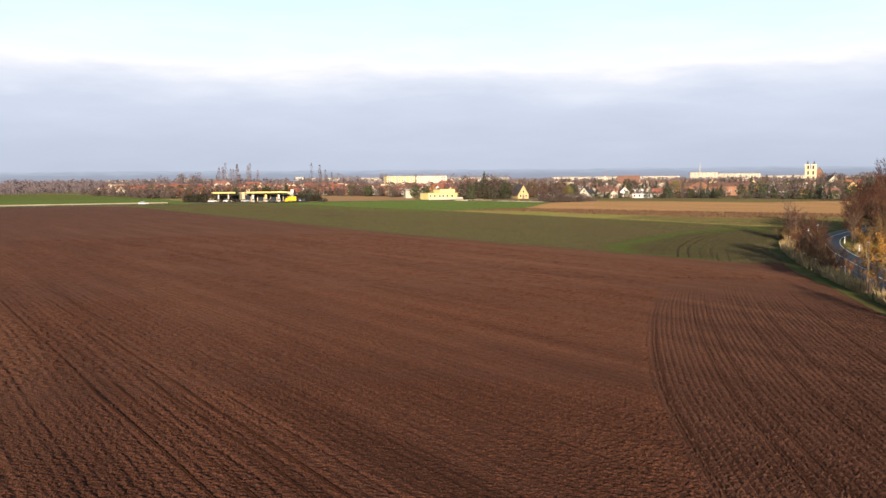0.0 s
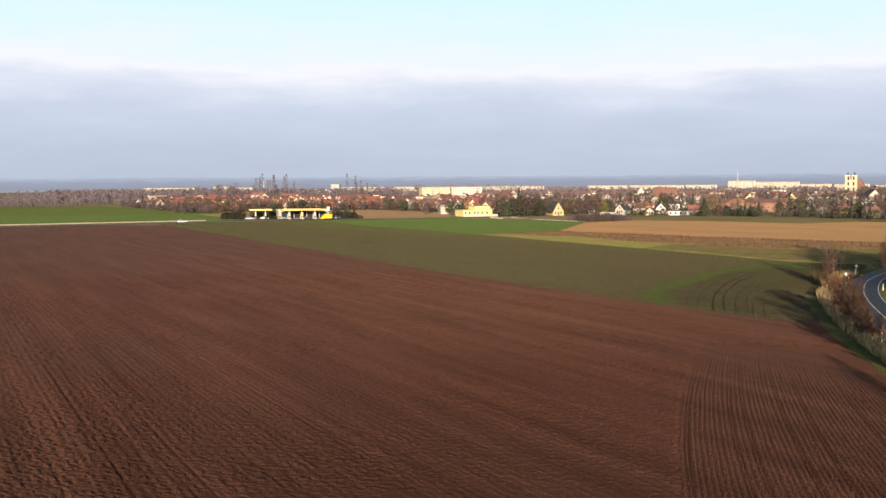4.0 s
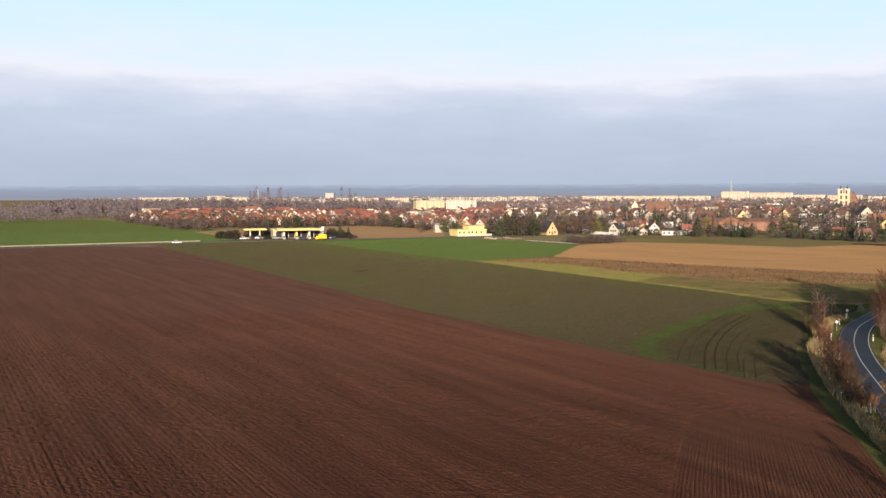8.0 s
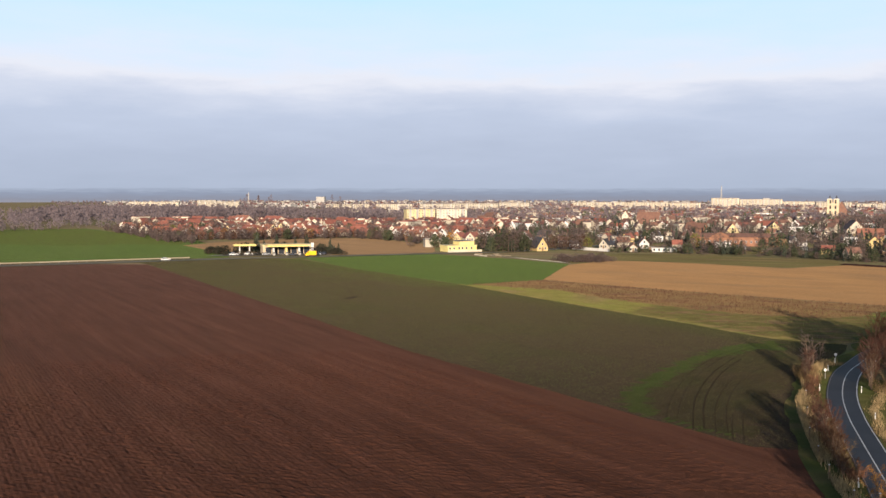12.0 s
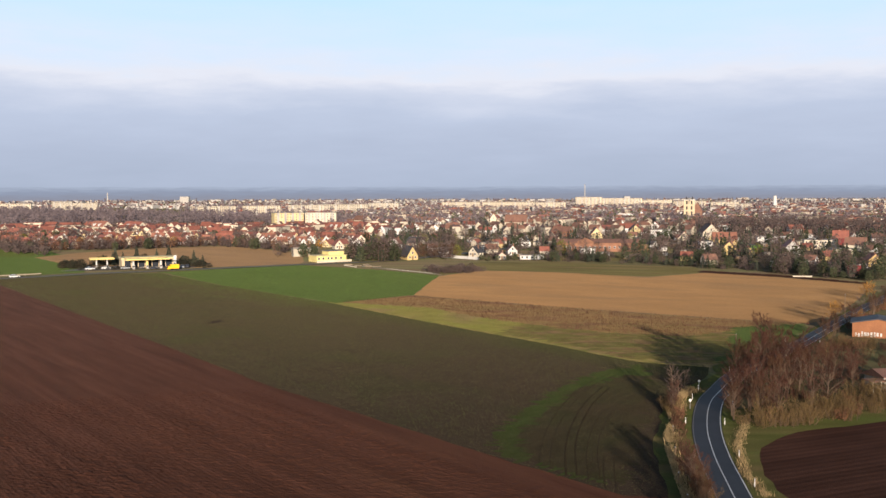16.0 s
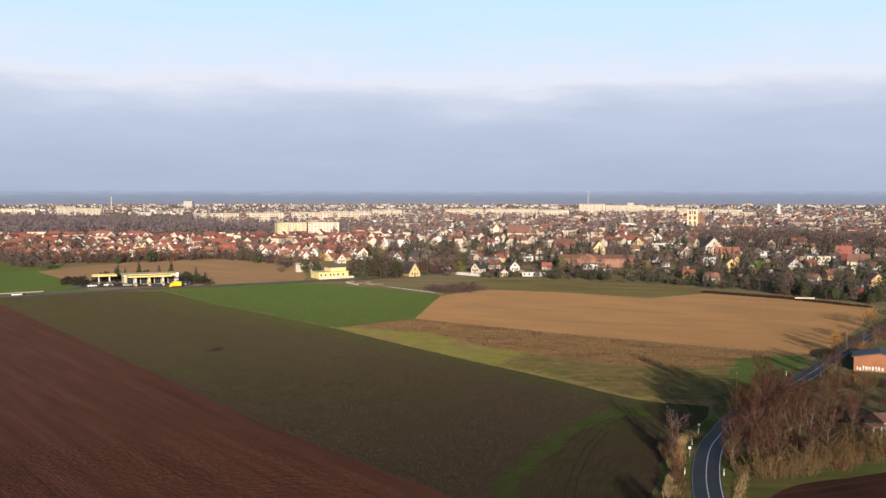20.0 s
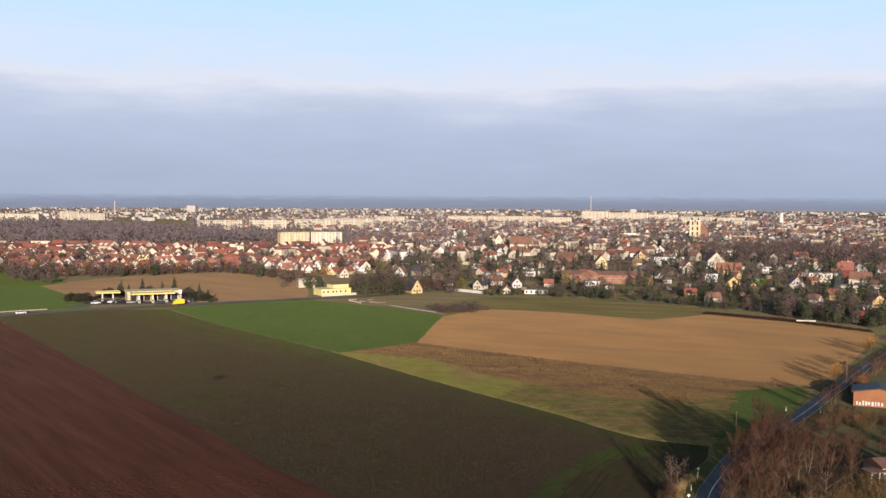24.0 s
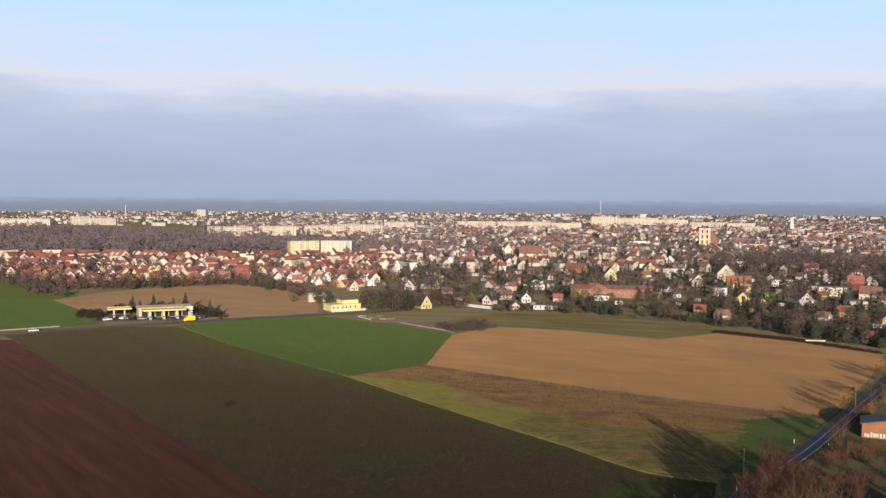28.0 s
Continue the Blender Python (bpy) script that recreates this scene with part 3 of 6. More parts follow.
sheet("field_ploughed", PLOUGH, 0.0, "plough", "reddish-brown ploughed field with fine harrowed rows", 3.0, 0.18, 3)
sheet("field_sparse_crop", DARK, 0.02, "crop_dark", "dark olive-brown field with thin sprouting winter crop", 4.0, 0.3, 4)
sheet("field_green", GREEN, 0.03, "crop_green", "bright green field of young winter wheat", 4.0, 0.3, 5)
sheet("damp_patch", [(-80.8, 268.6), (-79.4, 267.4), (-77.6, 269.5), (-77.2, 272.8), (-79, 275.4), (-80.9, 273.4)], 0.045, "damp", "dark damp hollow in the thin crop", 0.4, 0.9, 41)
sheet("field_stubble", STUBBLE, 0.02, "stubble", "tan stubble field in low sunlight", 4.0, 0.5, 6)
sheet("strip_weeds", WEEDS, 0.01, "weeds", "strip of brown dead weeds beside the stubble", 0.9, 1.5, 7)
sheet("strip_rough", [(2, 252), (20, 231), (31.2, 214), (47, 208), (53, 214), (60, 226), (64, 250), (64, 262), (50, 262), (30, 266), (10, 270)], 0.006, "rough", "dull brown and olive rough grass towards the road bend", 0.9, 2.2, 24)
sheet("strip_olive", OLIVE, 0.0, "olive", "rough olive grass strip with dry patches", 3.0, 0.4, 8)
sheet("strip_grass_tip", TIP, 0.02, "crop_green", "bright green grass patch at the road bend", 0.45, 2.4, 9)
sheet("crop_turning_strip", [(1.4, 134.5), (0.2, 147), (5.6, 164), (13.8, 184), (24, 200), (32, 207), (33, 196), (27, 178), (20, 160), (16, 140), (14.5, 122.5)], 0.05, "crop_edge",
      "curved green turning strip with wheel tracks", 0.5, 2.2, 10)
sheet("crop_worn_patch", WORN, 0.053, "crop_worn", "brownish trampled crop inside the turning strip", 0.5, 1.9, 22)
for k, line in enumerate((((-1, 548), (-4, 520), (70, 514), (104, 522), (100, 556), (60, 560)), ((101, 527), (134, 527), (134, 488), (103, 482)))):
    sheet("lawn", line, 0.015, "meadow", "rough olive lawn between the gardens", 3.0, 1.0, 41 + k, "lawn")
sheet("garden_bed", [(52, 515), (50, 492), (100, 470), (118, 462), (112, 480), (92, 505)], 0.013, "earth", "overgrown brown beds at the edge of the gardens", 3.0, 1.0, 44, "garden bed")
sheet("field_green_far", [(-480, 790), (-420, 728), (-330, 650), (-285, 602), (-257, 560), (-196, 452), (-190, 438), (-222, 413), (-330, 345), (-620, 500)], 0.0, "crop_green", "green field beyond the country road", 5.0, 0.4, 11)
sheet("field_green_upper", [(-380, 528), (-329, 521), (-305, 544), (-268, 546), (-286, 598), (-330, 646), (-420, 724), (-480, 784), (-600, 700)], 0.02, "crop_mix", "darker thin green crop towards the estate", 5.0, 1.5, 23)
sheet("field_tan_far", [(-263, 538), (-256, 578), (-240, 610), (-197, 648), (-178, 648), (-146, 617), (-116, 576), (-101, 514), (-98, 490), (-150, 462), (-197, 458)], 0.01, "bare_tan", "tan bare field behind the petrol station", 5.0, 0.4, 12)
sheet("strip_meadow", [(-22, 426), (-30, 466), (-6, 502), (33, 507), (100, 466), (97, 440), (68, 418), (28, 443), (-6, 452)], 0.01, "meadow", "narrow meadow strip at the edge of the gardens", 4.0, 0.8, 13)
sheet("strip_earth", [(95, 440), (124, 418), (150, 385), (152.5, 392), (127, 430), (99, 451)], 0.012, "plough_dark", "dark tilled strip at the edge of the stubble", 1.2, 1.3, 14)
sheet("field_ploughed_small", [(35.5, 60), (35.3, 128), (38.5, 141), (44.5, 149), (50, 152.5), (62.6, 158), (100, 175), (150, 194), (150, 60)], 0.0, "plough_dark", "dark ploughed field beyond the road", 3.0, 0.3, 15)
sheet("verge_right", [(30, 60), (32.5, 128), (34.5, 142), (38, 158), (41, 166), (57, 166), (68, 174), (150, 208), (150, 193), (100, 174), (62.6, 157), (50, 151.5), (45, 148), (39, 140.5), (35.6, 127), (35.4, 60)], 0.015, "grass", "grass verge between road and ploughed field", 3.0, 0.4, 16)
sheet("wood_floor", [(42, 161), (46, 171), (58, 196), (84, 244), (128, 316), (190, 300), (190, 215), (100, 185), (68, 170), (57, 161.5), (48, 158)], 0.005, "earth", "leaf-covered ground under bare trees", 4.0, 0.5, 17)
sheet("verge_left", [(20.2, 60), (20.9, 87), (20.7, 103), (21.5, 118), (23.4, 140), (30.2, 169), (37.2, 183.6), (46, 197), (47, 205.5), (52, 213), (60, 214), (44, 184), (32, 152), (28.5, 136), (27.5, 110), (27, 60)], 0.03, "grass", "grass verge between ploughed field and road", 3.0, 0.4, 18)

ROAD = smooth_line([(18, -300), (24.2, 40), (26.9, 90), (28.3, 106), (29.9, 123), (31.4, 137), (33.9, 152.2), (38.0, 168.4), (42.5, 179.8), (52.4, 200.5), (76.7, 238.3), (96.7, 272), (125.8, 319.9), (175, 395), (260, 520)], 10)
solid("road", ribbon(ROAD, -2.3, 2.22, 0.10), "asphalt", "grey asphalt country road with an S-bend", "road")
solid("road_shoulder", ribbon(ROAD, -3.4, 3.4, 0.06), "grass", "grassy shoulder along the country road", "road")
solid("edge_line", ribbon(ROAD, -2.2, -2.09, 0.112), "felt", "faded grey edge line", "road marking")
solid("edge_line", ribbon(ROAD, 2.0, 2.11, 0.112), "line", "worn white edge line", "road marking")
solid("centre_line", ribbon(ROAD, -0.07, 0.07, 0.112), "line", "white centre line of the country road", "road marking")
ROAD_FAR = smooth_line([(-640, 60), (-330, 312), (-217, 402), (-200.4, 416), (-181.6, 431), (-149.3, 452), (-96.9, 486.5), (-50, 520), (20, 640)], 8)
solid("road_far", ribbon(ROAD_FAR, -3.2, 3.2, 0.09), "asphalt_old", "asphalt main road past the petrol station", "road")
solid("road_far_shoulder", ribbon(ROAD_FAR, -5.0, 5.0, 0.05), "grass", "grass shoulder of the main road", "road")
solid("field_path", ribbon(smooth_line([(-66, 478), (-51, 461), (-35, 443), (-22.5, 428)], 6), -1.2, 1.2, 0.06), "path", "pale sandy path at the edge of the green field", "path")



def wheel_tracks(name, line, gauge, label, width=0.28, z=0.056, berm=0.05, soil="wheel_soil"):
    """Two tyre tracks side by side: a dark trodden floor with a low ridge of soil on each side."""
    ob = thing(name, label, "wheel tracks", kind="structure")
    for s in (-0.5, 0.5):
        c = s * gauge
        part("track_floor", ribbon(line, c - width, c + width, z), soil, ob)
        for e in (-1, 1):
            g = Geo()
            for u, v, za, zb in ((c + e * width, c + e * (width + 0.025), z, z + berm), (c + e * (width + 0.025), c + e * (width + 0.06), z + berm, z - 0.02)):
                r = ribbon(line, u, v, 0)
                g.add([(x, y, za if i % 2 == 0 else zb) for i, (x, y, _) in enumerate(r.v)], r.f if e > 0 else [f[::-1] for f in r.f])
            part("berm", g, soil, ob)


wheel_tracks("wheel_tracks", smooth_line([(10.4, 126.0), (11.5, 140.3), (13.5, 153.1), (16.9, 167.9), (21.9, 183.1)], 8), 1.4, "curved dark tractor tracks in the young crop", 0.085, 0.062, 0.014)
wheel_tracks("wheel_tracks", smooth_line([(7.2, 131.5), (8.2, 142.0), (10.3, 155.0), (13.9, 169.8), (19.2, 185.4), (25, 196)], 8), 1.5, "older curved tractor tracks in the young crop", 0.032, 0.062, 0.006)
wheel_tracks("wheel_tracks", smooth_line([(13.2, 124.2), (14.4, 138.0), (16.6, 151.0), (20.2, 165.0)], 8), 1.5, "worn curved tractor tracks in the young crop", 0.032, 0.062, 0.006)
wheel_tracks("wheel_tracks", smooth_line([(14.9, 120.8), (15.6, 128.5), (16.5, 135.5)], 8), 1.4, "faint tractor tracks in the young crop", 0.03, 0.062, 0.008)


def along_rows(x, y, back, ahead):
    d = Vector((math.cos(radians(ROWS)), math.sin(radians(ROWS))))
    rnd = random.Random(x)
    n = Vector((-d.y, d.x))
    return smooth_line([Vector((x, y)) + d * (back + (ahead - back) * k / 8) + n * rnd.gauss(0, 0.05) for k in range(9)], 4)


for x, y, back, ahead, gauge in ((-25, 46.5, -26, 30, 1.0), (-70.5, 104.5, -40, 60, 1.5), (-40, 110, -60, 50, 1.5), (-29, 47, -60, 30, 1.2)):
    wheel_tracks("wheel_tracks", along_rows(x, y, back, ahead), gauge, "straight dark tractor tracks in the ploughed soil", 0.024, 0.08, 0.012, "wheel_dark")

def grass_bank(line, wide, high, label):
    """A low uneven bank of pale grass, rounded over its top."""
    pts, rnd, verts = smooth_line(line, 14), random.Random(6), []
    for i, p in enumerate(pts):
        q = pts[min(i + 1, len(pts) - 1)] - pts[max(i - 1, 0)]
        n = Vector((q.y, -q.x)).normalized()
        h, w = high * rnd.uniform(0.55, 1.3), wide * rnd.uniform(0.8, 1.25)
        verts += [(p.x + n.x * w * s, p.y + n.y * w * s, h * e) for s, e in ((0.5, -0.1), (0.22, 0.85), (-0.15, 1.0), (-0.5, -0.1))]
    geo = Geo().add(verts, [(4 * i + j, 4 * i + j + 1, 4 * i + j + 5, 4 * i + j + 4)[::-1] for i in range(len(pts) - 1) for j in range(3)])
    solid("grass_bank", geo, "bank", label, "grass bank")


grass_bank([(-54, 319.6), (-30, 288.6), (-5.7, 257.9), (14, 234.6), (31.2, 212), (45, 205)], 1.2, 0.2, "pale sunlit grass bank along the sparse crop")

# far wooded land on the horizon, a glowing sheet with haze in its colour
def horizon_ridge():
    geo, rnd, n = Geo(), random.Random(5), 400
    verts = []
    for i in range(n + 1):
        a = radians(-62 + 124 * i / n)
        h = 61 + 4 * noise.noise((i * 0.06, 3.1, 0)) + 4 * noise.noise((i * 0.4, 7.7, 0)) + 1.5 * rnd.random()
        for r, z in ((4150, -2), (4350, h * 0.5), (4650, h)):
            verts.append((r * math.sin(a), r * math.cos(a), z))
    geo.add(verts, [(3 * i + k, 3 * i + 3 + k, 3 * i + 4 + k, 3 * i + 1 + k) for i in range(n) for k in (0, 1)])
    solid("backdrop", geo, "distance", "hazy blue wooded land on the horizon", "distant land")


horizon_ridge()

# ---------------------------------------------------------------- trees


def limb(geo, a, direction, length, r, rnd, sides=5, bend=0.18, pieces=3):
    """A bent, tapering branch; returns points along it with their directions."""
    p, d, out = Vector(a), Vector(direction).normalized(), []
    for k in range(pieces):
        d = (d + Vector((rnd.uniform(-bend, bend), rnd.uniform(-bend, bend), rnd.uniform(-bend * 0.4, bend)))).normalized()
        q = p + d * (length / pieces)
        r0, r1 = r * (1 - 0.75 * k / pieces), r * (1 - 0.75 * (k + 1) / pieces)
        geo.tube(p, q, r0, r1, sides)
        p = q
        out.append((p.copy(), d.copy(), r1))
    return out


def leaf(geo, p, size, rnd):
    u = Vector((rnd.gauss(0, 1), rnd.gauss(0, 1), rnd.gauss(0, 1))).normalized()
    w = u.orthogonal().normalized()
    p = Vector(p)
    geo.add([p - u * size, p - w * size * 0.6, p + u * size, p + w * size * 0.6], [(0, 1, 2, 3)])


def sprig(geo, p, d, length, width):
    """A thin twig: a long narrow triangle pair."""
    d = Vector(d).normalized()
    w = d.orthogonal().normalized() * width
    x = d.cross(w)
    p = Vector(p)
    geo.add([p - w, p + w, p + d * length, p + x, p - x], [(0, 1, 2), (3, 4, 2)])


def bare_tree(name, height, spread, seed, label, twig="twig", leaves=0, leaf_mat="rust_leaf", limbs=9, branches=6, twigs=7, forks=1, group=""):
    """A leafless tree: trunk and limbs in one mesh, the fine twigs and last leaves of the crown in another."""
    rnd = random.Random(seed)
    wood, crown = Geo(), Geo()
    for fork in range(forks):
        lean = Vector((rnd.uniform(-0.1, 0.1) * forks, rnd.uniform(-0.1, 0.1) * forks, 1))
        stem = limb(wood, (rnd.uniform(-0.3, 0.3) * (forks > 1), rnd.uniform(-0.3, 0.3) * (forks > 1), -0.2), lean, height * 0.86, height * 0.017, rnd, 6, 0.06, 6)
        for k in range(limbs):
            level = 0.22 + 0.76 * (k + rnd.random() * 0.6) / limbs
            at = stem[0][0].lerp(stem[-1][0], max(0.0, (level - 1 / 6) / (5 / 6)))
            turn = k * 2.4 + rnd.random()
            out = spread * (0.55 + 0.6 * math.sin(math.pi * min(1, level * 0.92))) * rnd.uniform(0.7, 1.1)
            direction = Vector((math.cos(turn), math.sin(turn), 0.55 + level * 0.9))
            arm = limb(wood, at, direction, out, height * 0.0075 * (1.2 - level * 0.6), rnd, 4, 0.22, 3)
            for b in range(branches):
                p, d, r = arm[min(2, b * 3 // branches)]
                dd = (d + Vector((rnd.gauss(0, 0.55), rnd.gauss(0, 0.55), rnd.gauss(0.25, 0.35)))).normalized()
                bl = out * rnd.uniform(0.25, 0.5)
                sub = limb(wood, p, dd, bl, r * 0.6 + 0.004, rnd, 3, 0.25, 1)
                for _ in range(twigs):
                    q, e, _r = sub[0]
                    q = q - e * rnd.random() * bl * 0.7
                    ee = e + Vector((rnd.gauss(0, 0.6), rnd.gauss(0, 0.6), rnd.gauss(0.25, 0.4)))
                    sprig(crown, q, ee, rnd.uniform(0.5, 1.15) * height * 0.095, height * 0.0014 + 0.005)
                    for _ in range(leaves):
                        leaf(crown, q + ee.normalized() * rnd.random() * height * 0.09 + Vector((rnd.gauss(0, 0.12), rnd.gauss(0, 0.12), rnd.gauss(0, 0.12))), rnd.uniform(0.04, 0.085), rnd)
    tree = thing(name, label, "tree", group)
    part("trunk", wood, "bark", tree)
    part("crown", crown, twig if not leaves else leaf_mat, tree)
    return tree


def shrub(name, height, width, seed, label, material="twig", leaves=2, leaf_size=0.1, stems=24, group="", category="shrub"):
    rnd = random.Random(seed)
    wood, crown, sticks = Geo(), Geo(), Geo()
    for _ in range(stems):
        a, r = rnd.random() * 6.283, width * 0.32 * math.sqrt(rnd.random())
        base = Vector((math.cos(a) * r, math.sin(a) * r, -0.1))
        d = Vector((math.cos(a) * 0.5 * rnd.random(), math.sin(a) * 0.5 * rnd.random(), 1))
        arm = limb(wood if not wood.v else sticks, base, d, height * rnd.uniform(0.55, 1.0), 0.022, rnd, 3, 0.2, 3)
        for p, e, _r in arm:
            for _ in range(4):
                ee = e + Vector((rnd.gauss(0, 0.7), rnd.gauss(0, 0.7), rnd.gauss(0.1, 0.4)))
                q = p - e * rnd.random() * height * 0.25
                sprig(crown, q, ee, height * rnd.uniform(0.2, 0.42), 0.015)
                for _ in range(leaves):
                    leaf(crown, q + ee.normalized() * rnd.random() * height * 0.28, leaf_size * rnd.uniform(0.6, 1.3), rnd)
    ob = thing(name, label, category, group)
    part("stem", wood, "bark", ob)
    leafy = len(crown.f)
    mass = part("crown", crown.add(sticks.v, sticks.f), material, ob)
    mass.data.materials.append(M["bark"])
    for k in range(leafy, len(crown.f)):
        mass.data.polygons[k].material_index = 1
    return ob


def clump_points(rnd, n, shape):
    """Points in a crown: shape gives the radius at a level 0..1."""
    out = []
    while len(out) < n:
        h = rnd.random()
        a, r = rnd.random() * 6.283, math.sqrt(rnd.uniform(0.12, 1.0)) * shape(h)
        if rnd.random() < 0.25 + shape(h):
            out.append((math.cos(a) * r, math.sin(a) * r, h))
    return out


def leafy_tree(name, height, width, seed, label, material, shape, n=260, size=0.42, foot=0.12, group="", droop=0.0):
    """Trunk, a few limbs and an uneven crown of many small clumps with gaps."""
    rnd = random.Random(seed)
    wood, crown = Geo(), Geo()
    stem = limb(wood, (0, 0, -0.2), (0, 0, 1), height * 0.88, height * 0.016, rnd, 6, 0.04, 4)
    lobes = [(rnd.random() * 6.283, rnd.random(), rnd.uniform(0.75, 1.2)) for _ in range(7)]
    for x, y, h in clump_points(rnd, n, shape):
        a = math.atan2(y, x)
        swell = 1.0
        for la, lh, ls in lobes:
            near = max(0.0, 1 - abs((a - la + 3.1416) % 6.2832 - 3.1416) / 0.9 - abs(h - lh) * 2.5)
            swell += (ls - 0.92) * near
        p = Vector((x * width / 2 * swell, y * width / 2 * swell, height * (foot + (1 - foot) * h) - droop * math.hypot(x, y) * height * 0.1))
        leaf(crown, p, size * rnd.uniform(0.6, 1.4), rnd)
        if rnd.random() < 0.06:
            wood.tube((0, 0, p.z * 0.9), p, 0.05, 0.015, 3)
    tree = thing(name, label, "tree", group)
    part("trunk", wood, "bark", tree)
    part("crown", crown, material, tree)
    return tree


ROUND = lambda h: math.sin(math.pi * min(1, 0.12 + h * 0.86)) ** 0.6
CONE = lambda h: 1.02 - h
COLUMN = lambda h: (math.sin(math.pi * min(1, 0.1 + h * 0.88)) ** 0.5) * 0.9
PARKED = pose(0, -1500, -60)


def put(master, x, y, z=0.0, turn=0.0, size=1.0, label=""):
    ob = copy_thing(master, pose(x, y, z, 0, 0, turn))
    ob.scale = (size, size, size)
    return tagged(ob, label)


def retire(*masters):
    for m in masters:
        for o in (*m.children_recursive, m):
            bpy.data.objects.remove(o)


road_trees = [bare_tree("bare_tree", 12.0, 3.9, 11 + k, "bare reddish-brown tree in the wood by the road", ("twig", "twig", "twig_warm", "twig")[k], limbs=11, branches=6, twigs=12, forks=2, group="bare trees by the road") for k in range(4)]
slim_trees = [bare_tree("bare_tree", 8.5, 2.1, 31 + k, "slender bare tree among shrubs on the verge", "twig_grey", limbs=10, branches=5, twigs=7, group="bare trees by the road") for k in range(2)]
rusty_trees = [bare_tree("young_tree", 5.0, 1.7, 41 + k, "young roadside tree with orange autumn leaves", "twig", leaves=5, leaf_mat="gold_leaf", limbs=11, branches=5, twigs=5, group="young roadside trees") for k in range(2)]
shrubs = [shrub("shrub", 2.6, 3.4, 51 + k, "reddish-brown leafless shrub on the road verge", "twig", 1, 0.09, group="verge shrubs") for k in range(3)]
rust_shrubs = [shrub("shrub", 2.2, 3.0, 61 + k, "rusty shrub with dead leaves on the verge", "rust_leaf", 3, 0.1, group="verge shrubs") for k in range(2)]
willows = [shrub("shrub", 3.2, 4.2, 71 + k, "dull yellow-brown thicket at the edge of the wood", "dull_leaf", 2, 0.065, group="thicket at the wood") for k in range(2)]

RND = random.Random(77)
WOOD = [(43.5, 162), (47, 171), (51, 182), (58, 196), (70, 216), (82, 232), (100, 240), (140, 245), (140, 204), (100, 188), (68, 173), (57, 164), (48, 160.5)]
spots = []
while len(spots) < 54:
    x, y = RND.uniform(42, 140), RND.uniform(160, 246)
    if inside(x, y, WOOD) and all((x - a) ** 2 + (y - b) ** 2 > 11 for a, b in spots) and not (80 < x < 130 and 222 < y < 262) and not (63 < x < 80 and 168 < y < 187):
        spots.append((x, y))
        low = 0.42 if y > 198 or x > 70 else (0.66 if x < 52 else 0.88)
        put(RND.choice(road_trees), x, y, 0, RND.uniform(0, 360), RND.uniform(0.55, 0.95) * low)
for x, y, s in ((31.2, 165.0, 0.42), (30.2, 161.5, 0.36), (39.2, 157.2, 0.6), (39.9, 160.4, 0.66), (40.7, 163.6, 0.7), (42.1, 168.4, 0.72), (43.9, 174.0, 0.74), (45.6, 178.4, 0.76), (47.8, 183.2, 0.8), (43.5, 157.0, 0.6), (47.0, 159.5, 0.68), (53.0, 161.0, 0.7), (43.6, 163.5, 0.64), (44.8, 167.5, 0.68), (46.2, 171.5, 0.7), (47.6, 175.5, 0.74), (49.4, 180, 0.82), (51.4, 184.5, 0.9), (53.8, 189, 0.92), (56.4, 194, 0.8), (48, 166, 0.72), (50.5, 171, 0.85), (59, 199, 0.5), (62.5, 205, 0.42)):
    spots.append((x, y))
    put(RND.choice(road_trees), x, y, 0, RND.uniform(0, 360), s * RND.uniform(0.72, 0.98) * (1.18 if y > 174 and x < 57 else 1.0))
for x, y, s in ((57.5, 181, 0.72), (60.0, 184, 0.66), (55.8, 183.2, 0.8), (63.5, 186.5, 0.6), (66.5, 190.5, 0.55), (61.0, 191.5, 0.62), (58.0, 188.5, 0.78), (70.0, 194.5, 0.5), (64.5, 197.0, 0.5), (73.5, 198.0, 0.48), (69.5, 187.5, 0.52), (66.6, 179.5, 0.5)):
    put(RND.choice(road_trees), x, y, 0, RND.uniform(0, 360), s * RND.uniform(0.9, 1.1))
for k in range(84):
    x = 41.5 + k / 83 * 73 + RND.uniform(-1.5, 1.5)
    y = float(np.interp(x, [41, 46, 52, 59, 66, 100, 130], [151.5, 153.5, 156, 159.5, 164.5, 181, 195])) + 8.0 * RND.random() ** 1.6
    put(RND.choice(willows * 5 + rust_shrubs[:1]), x, y, 0, RND.uniform(0, 360), RND.uniform(0.6, 1.5))
for k in range(55):
    x, y = RND.uniform(46, 120), RND.uniform(162, 235)
    if inside(x, y, WOOD):
        put(RND.choice(shrubs + willows), x, y, 0, RND.uniform(0, 360), RND.uniform(0.7, 1.1))
for k in range(16):
    x = RND.uniform(76, 92)
    put(RND.choice(willows + rust_shrubs[:1] + shrubs[:1]), x, 229 + (x - 76) * 0.35 + RND.uniform(-6, 4), 0, RND.uniform(0, 360), RND.uniform(0.6, 1.2))
# slender trees and thicket on the near verge, between field and road
for x, y, s in ((32.2, 170.5, 0.85), (33.5, 173.5, 0.7), (31.0, 167.0, 0.62), (35.6, 178.5, 0.55), (30.0, 163.0, 0.5)):
    put(RND.choice(slim_trees), x, y, 0, RND.uniform(0, 360), s)
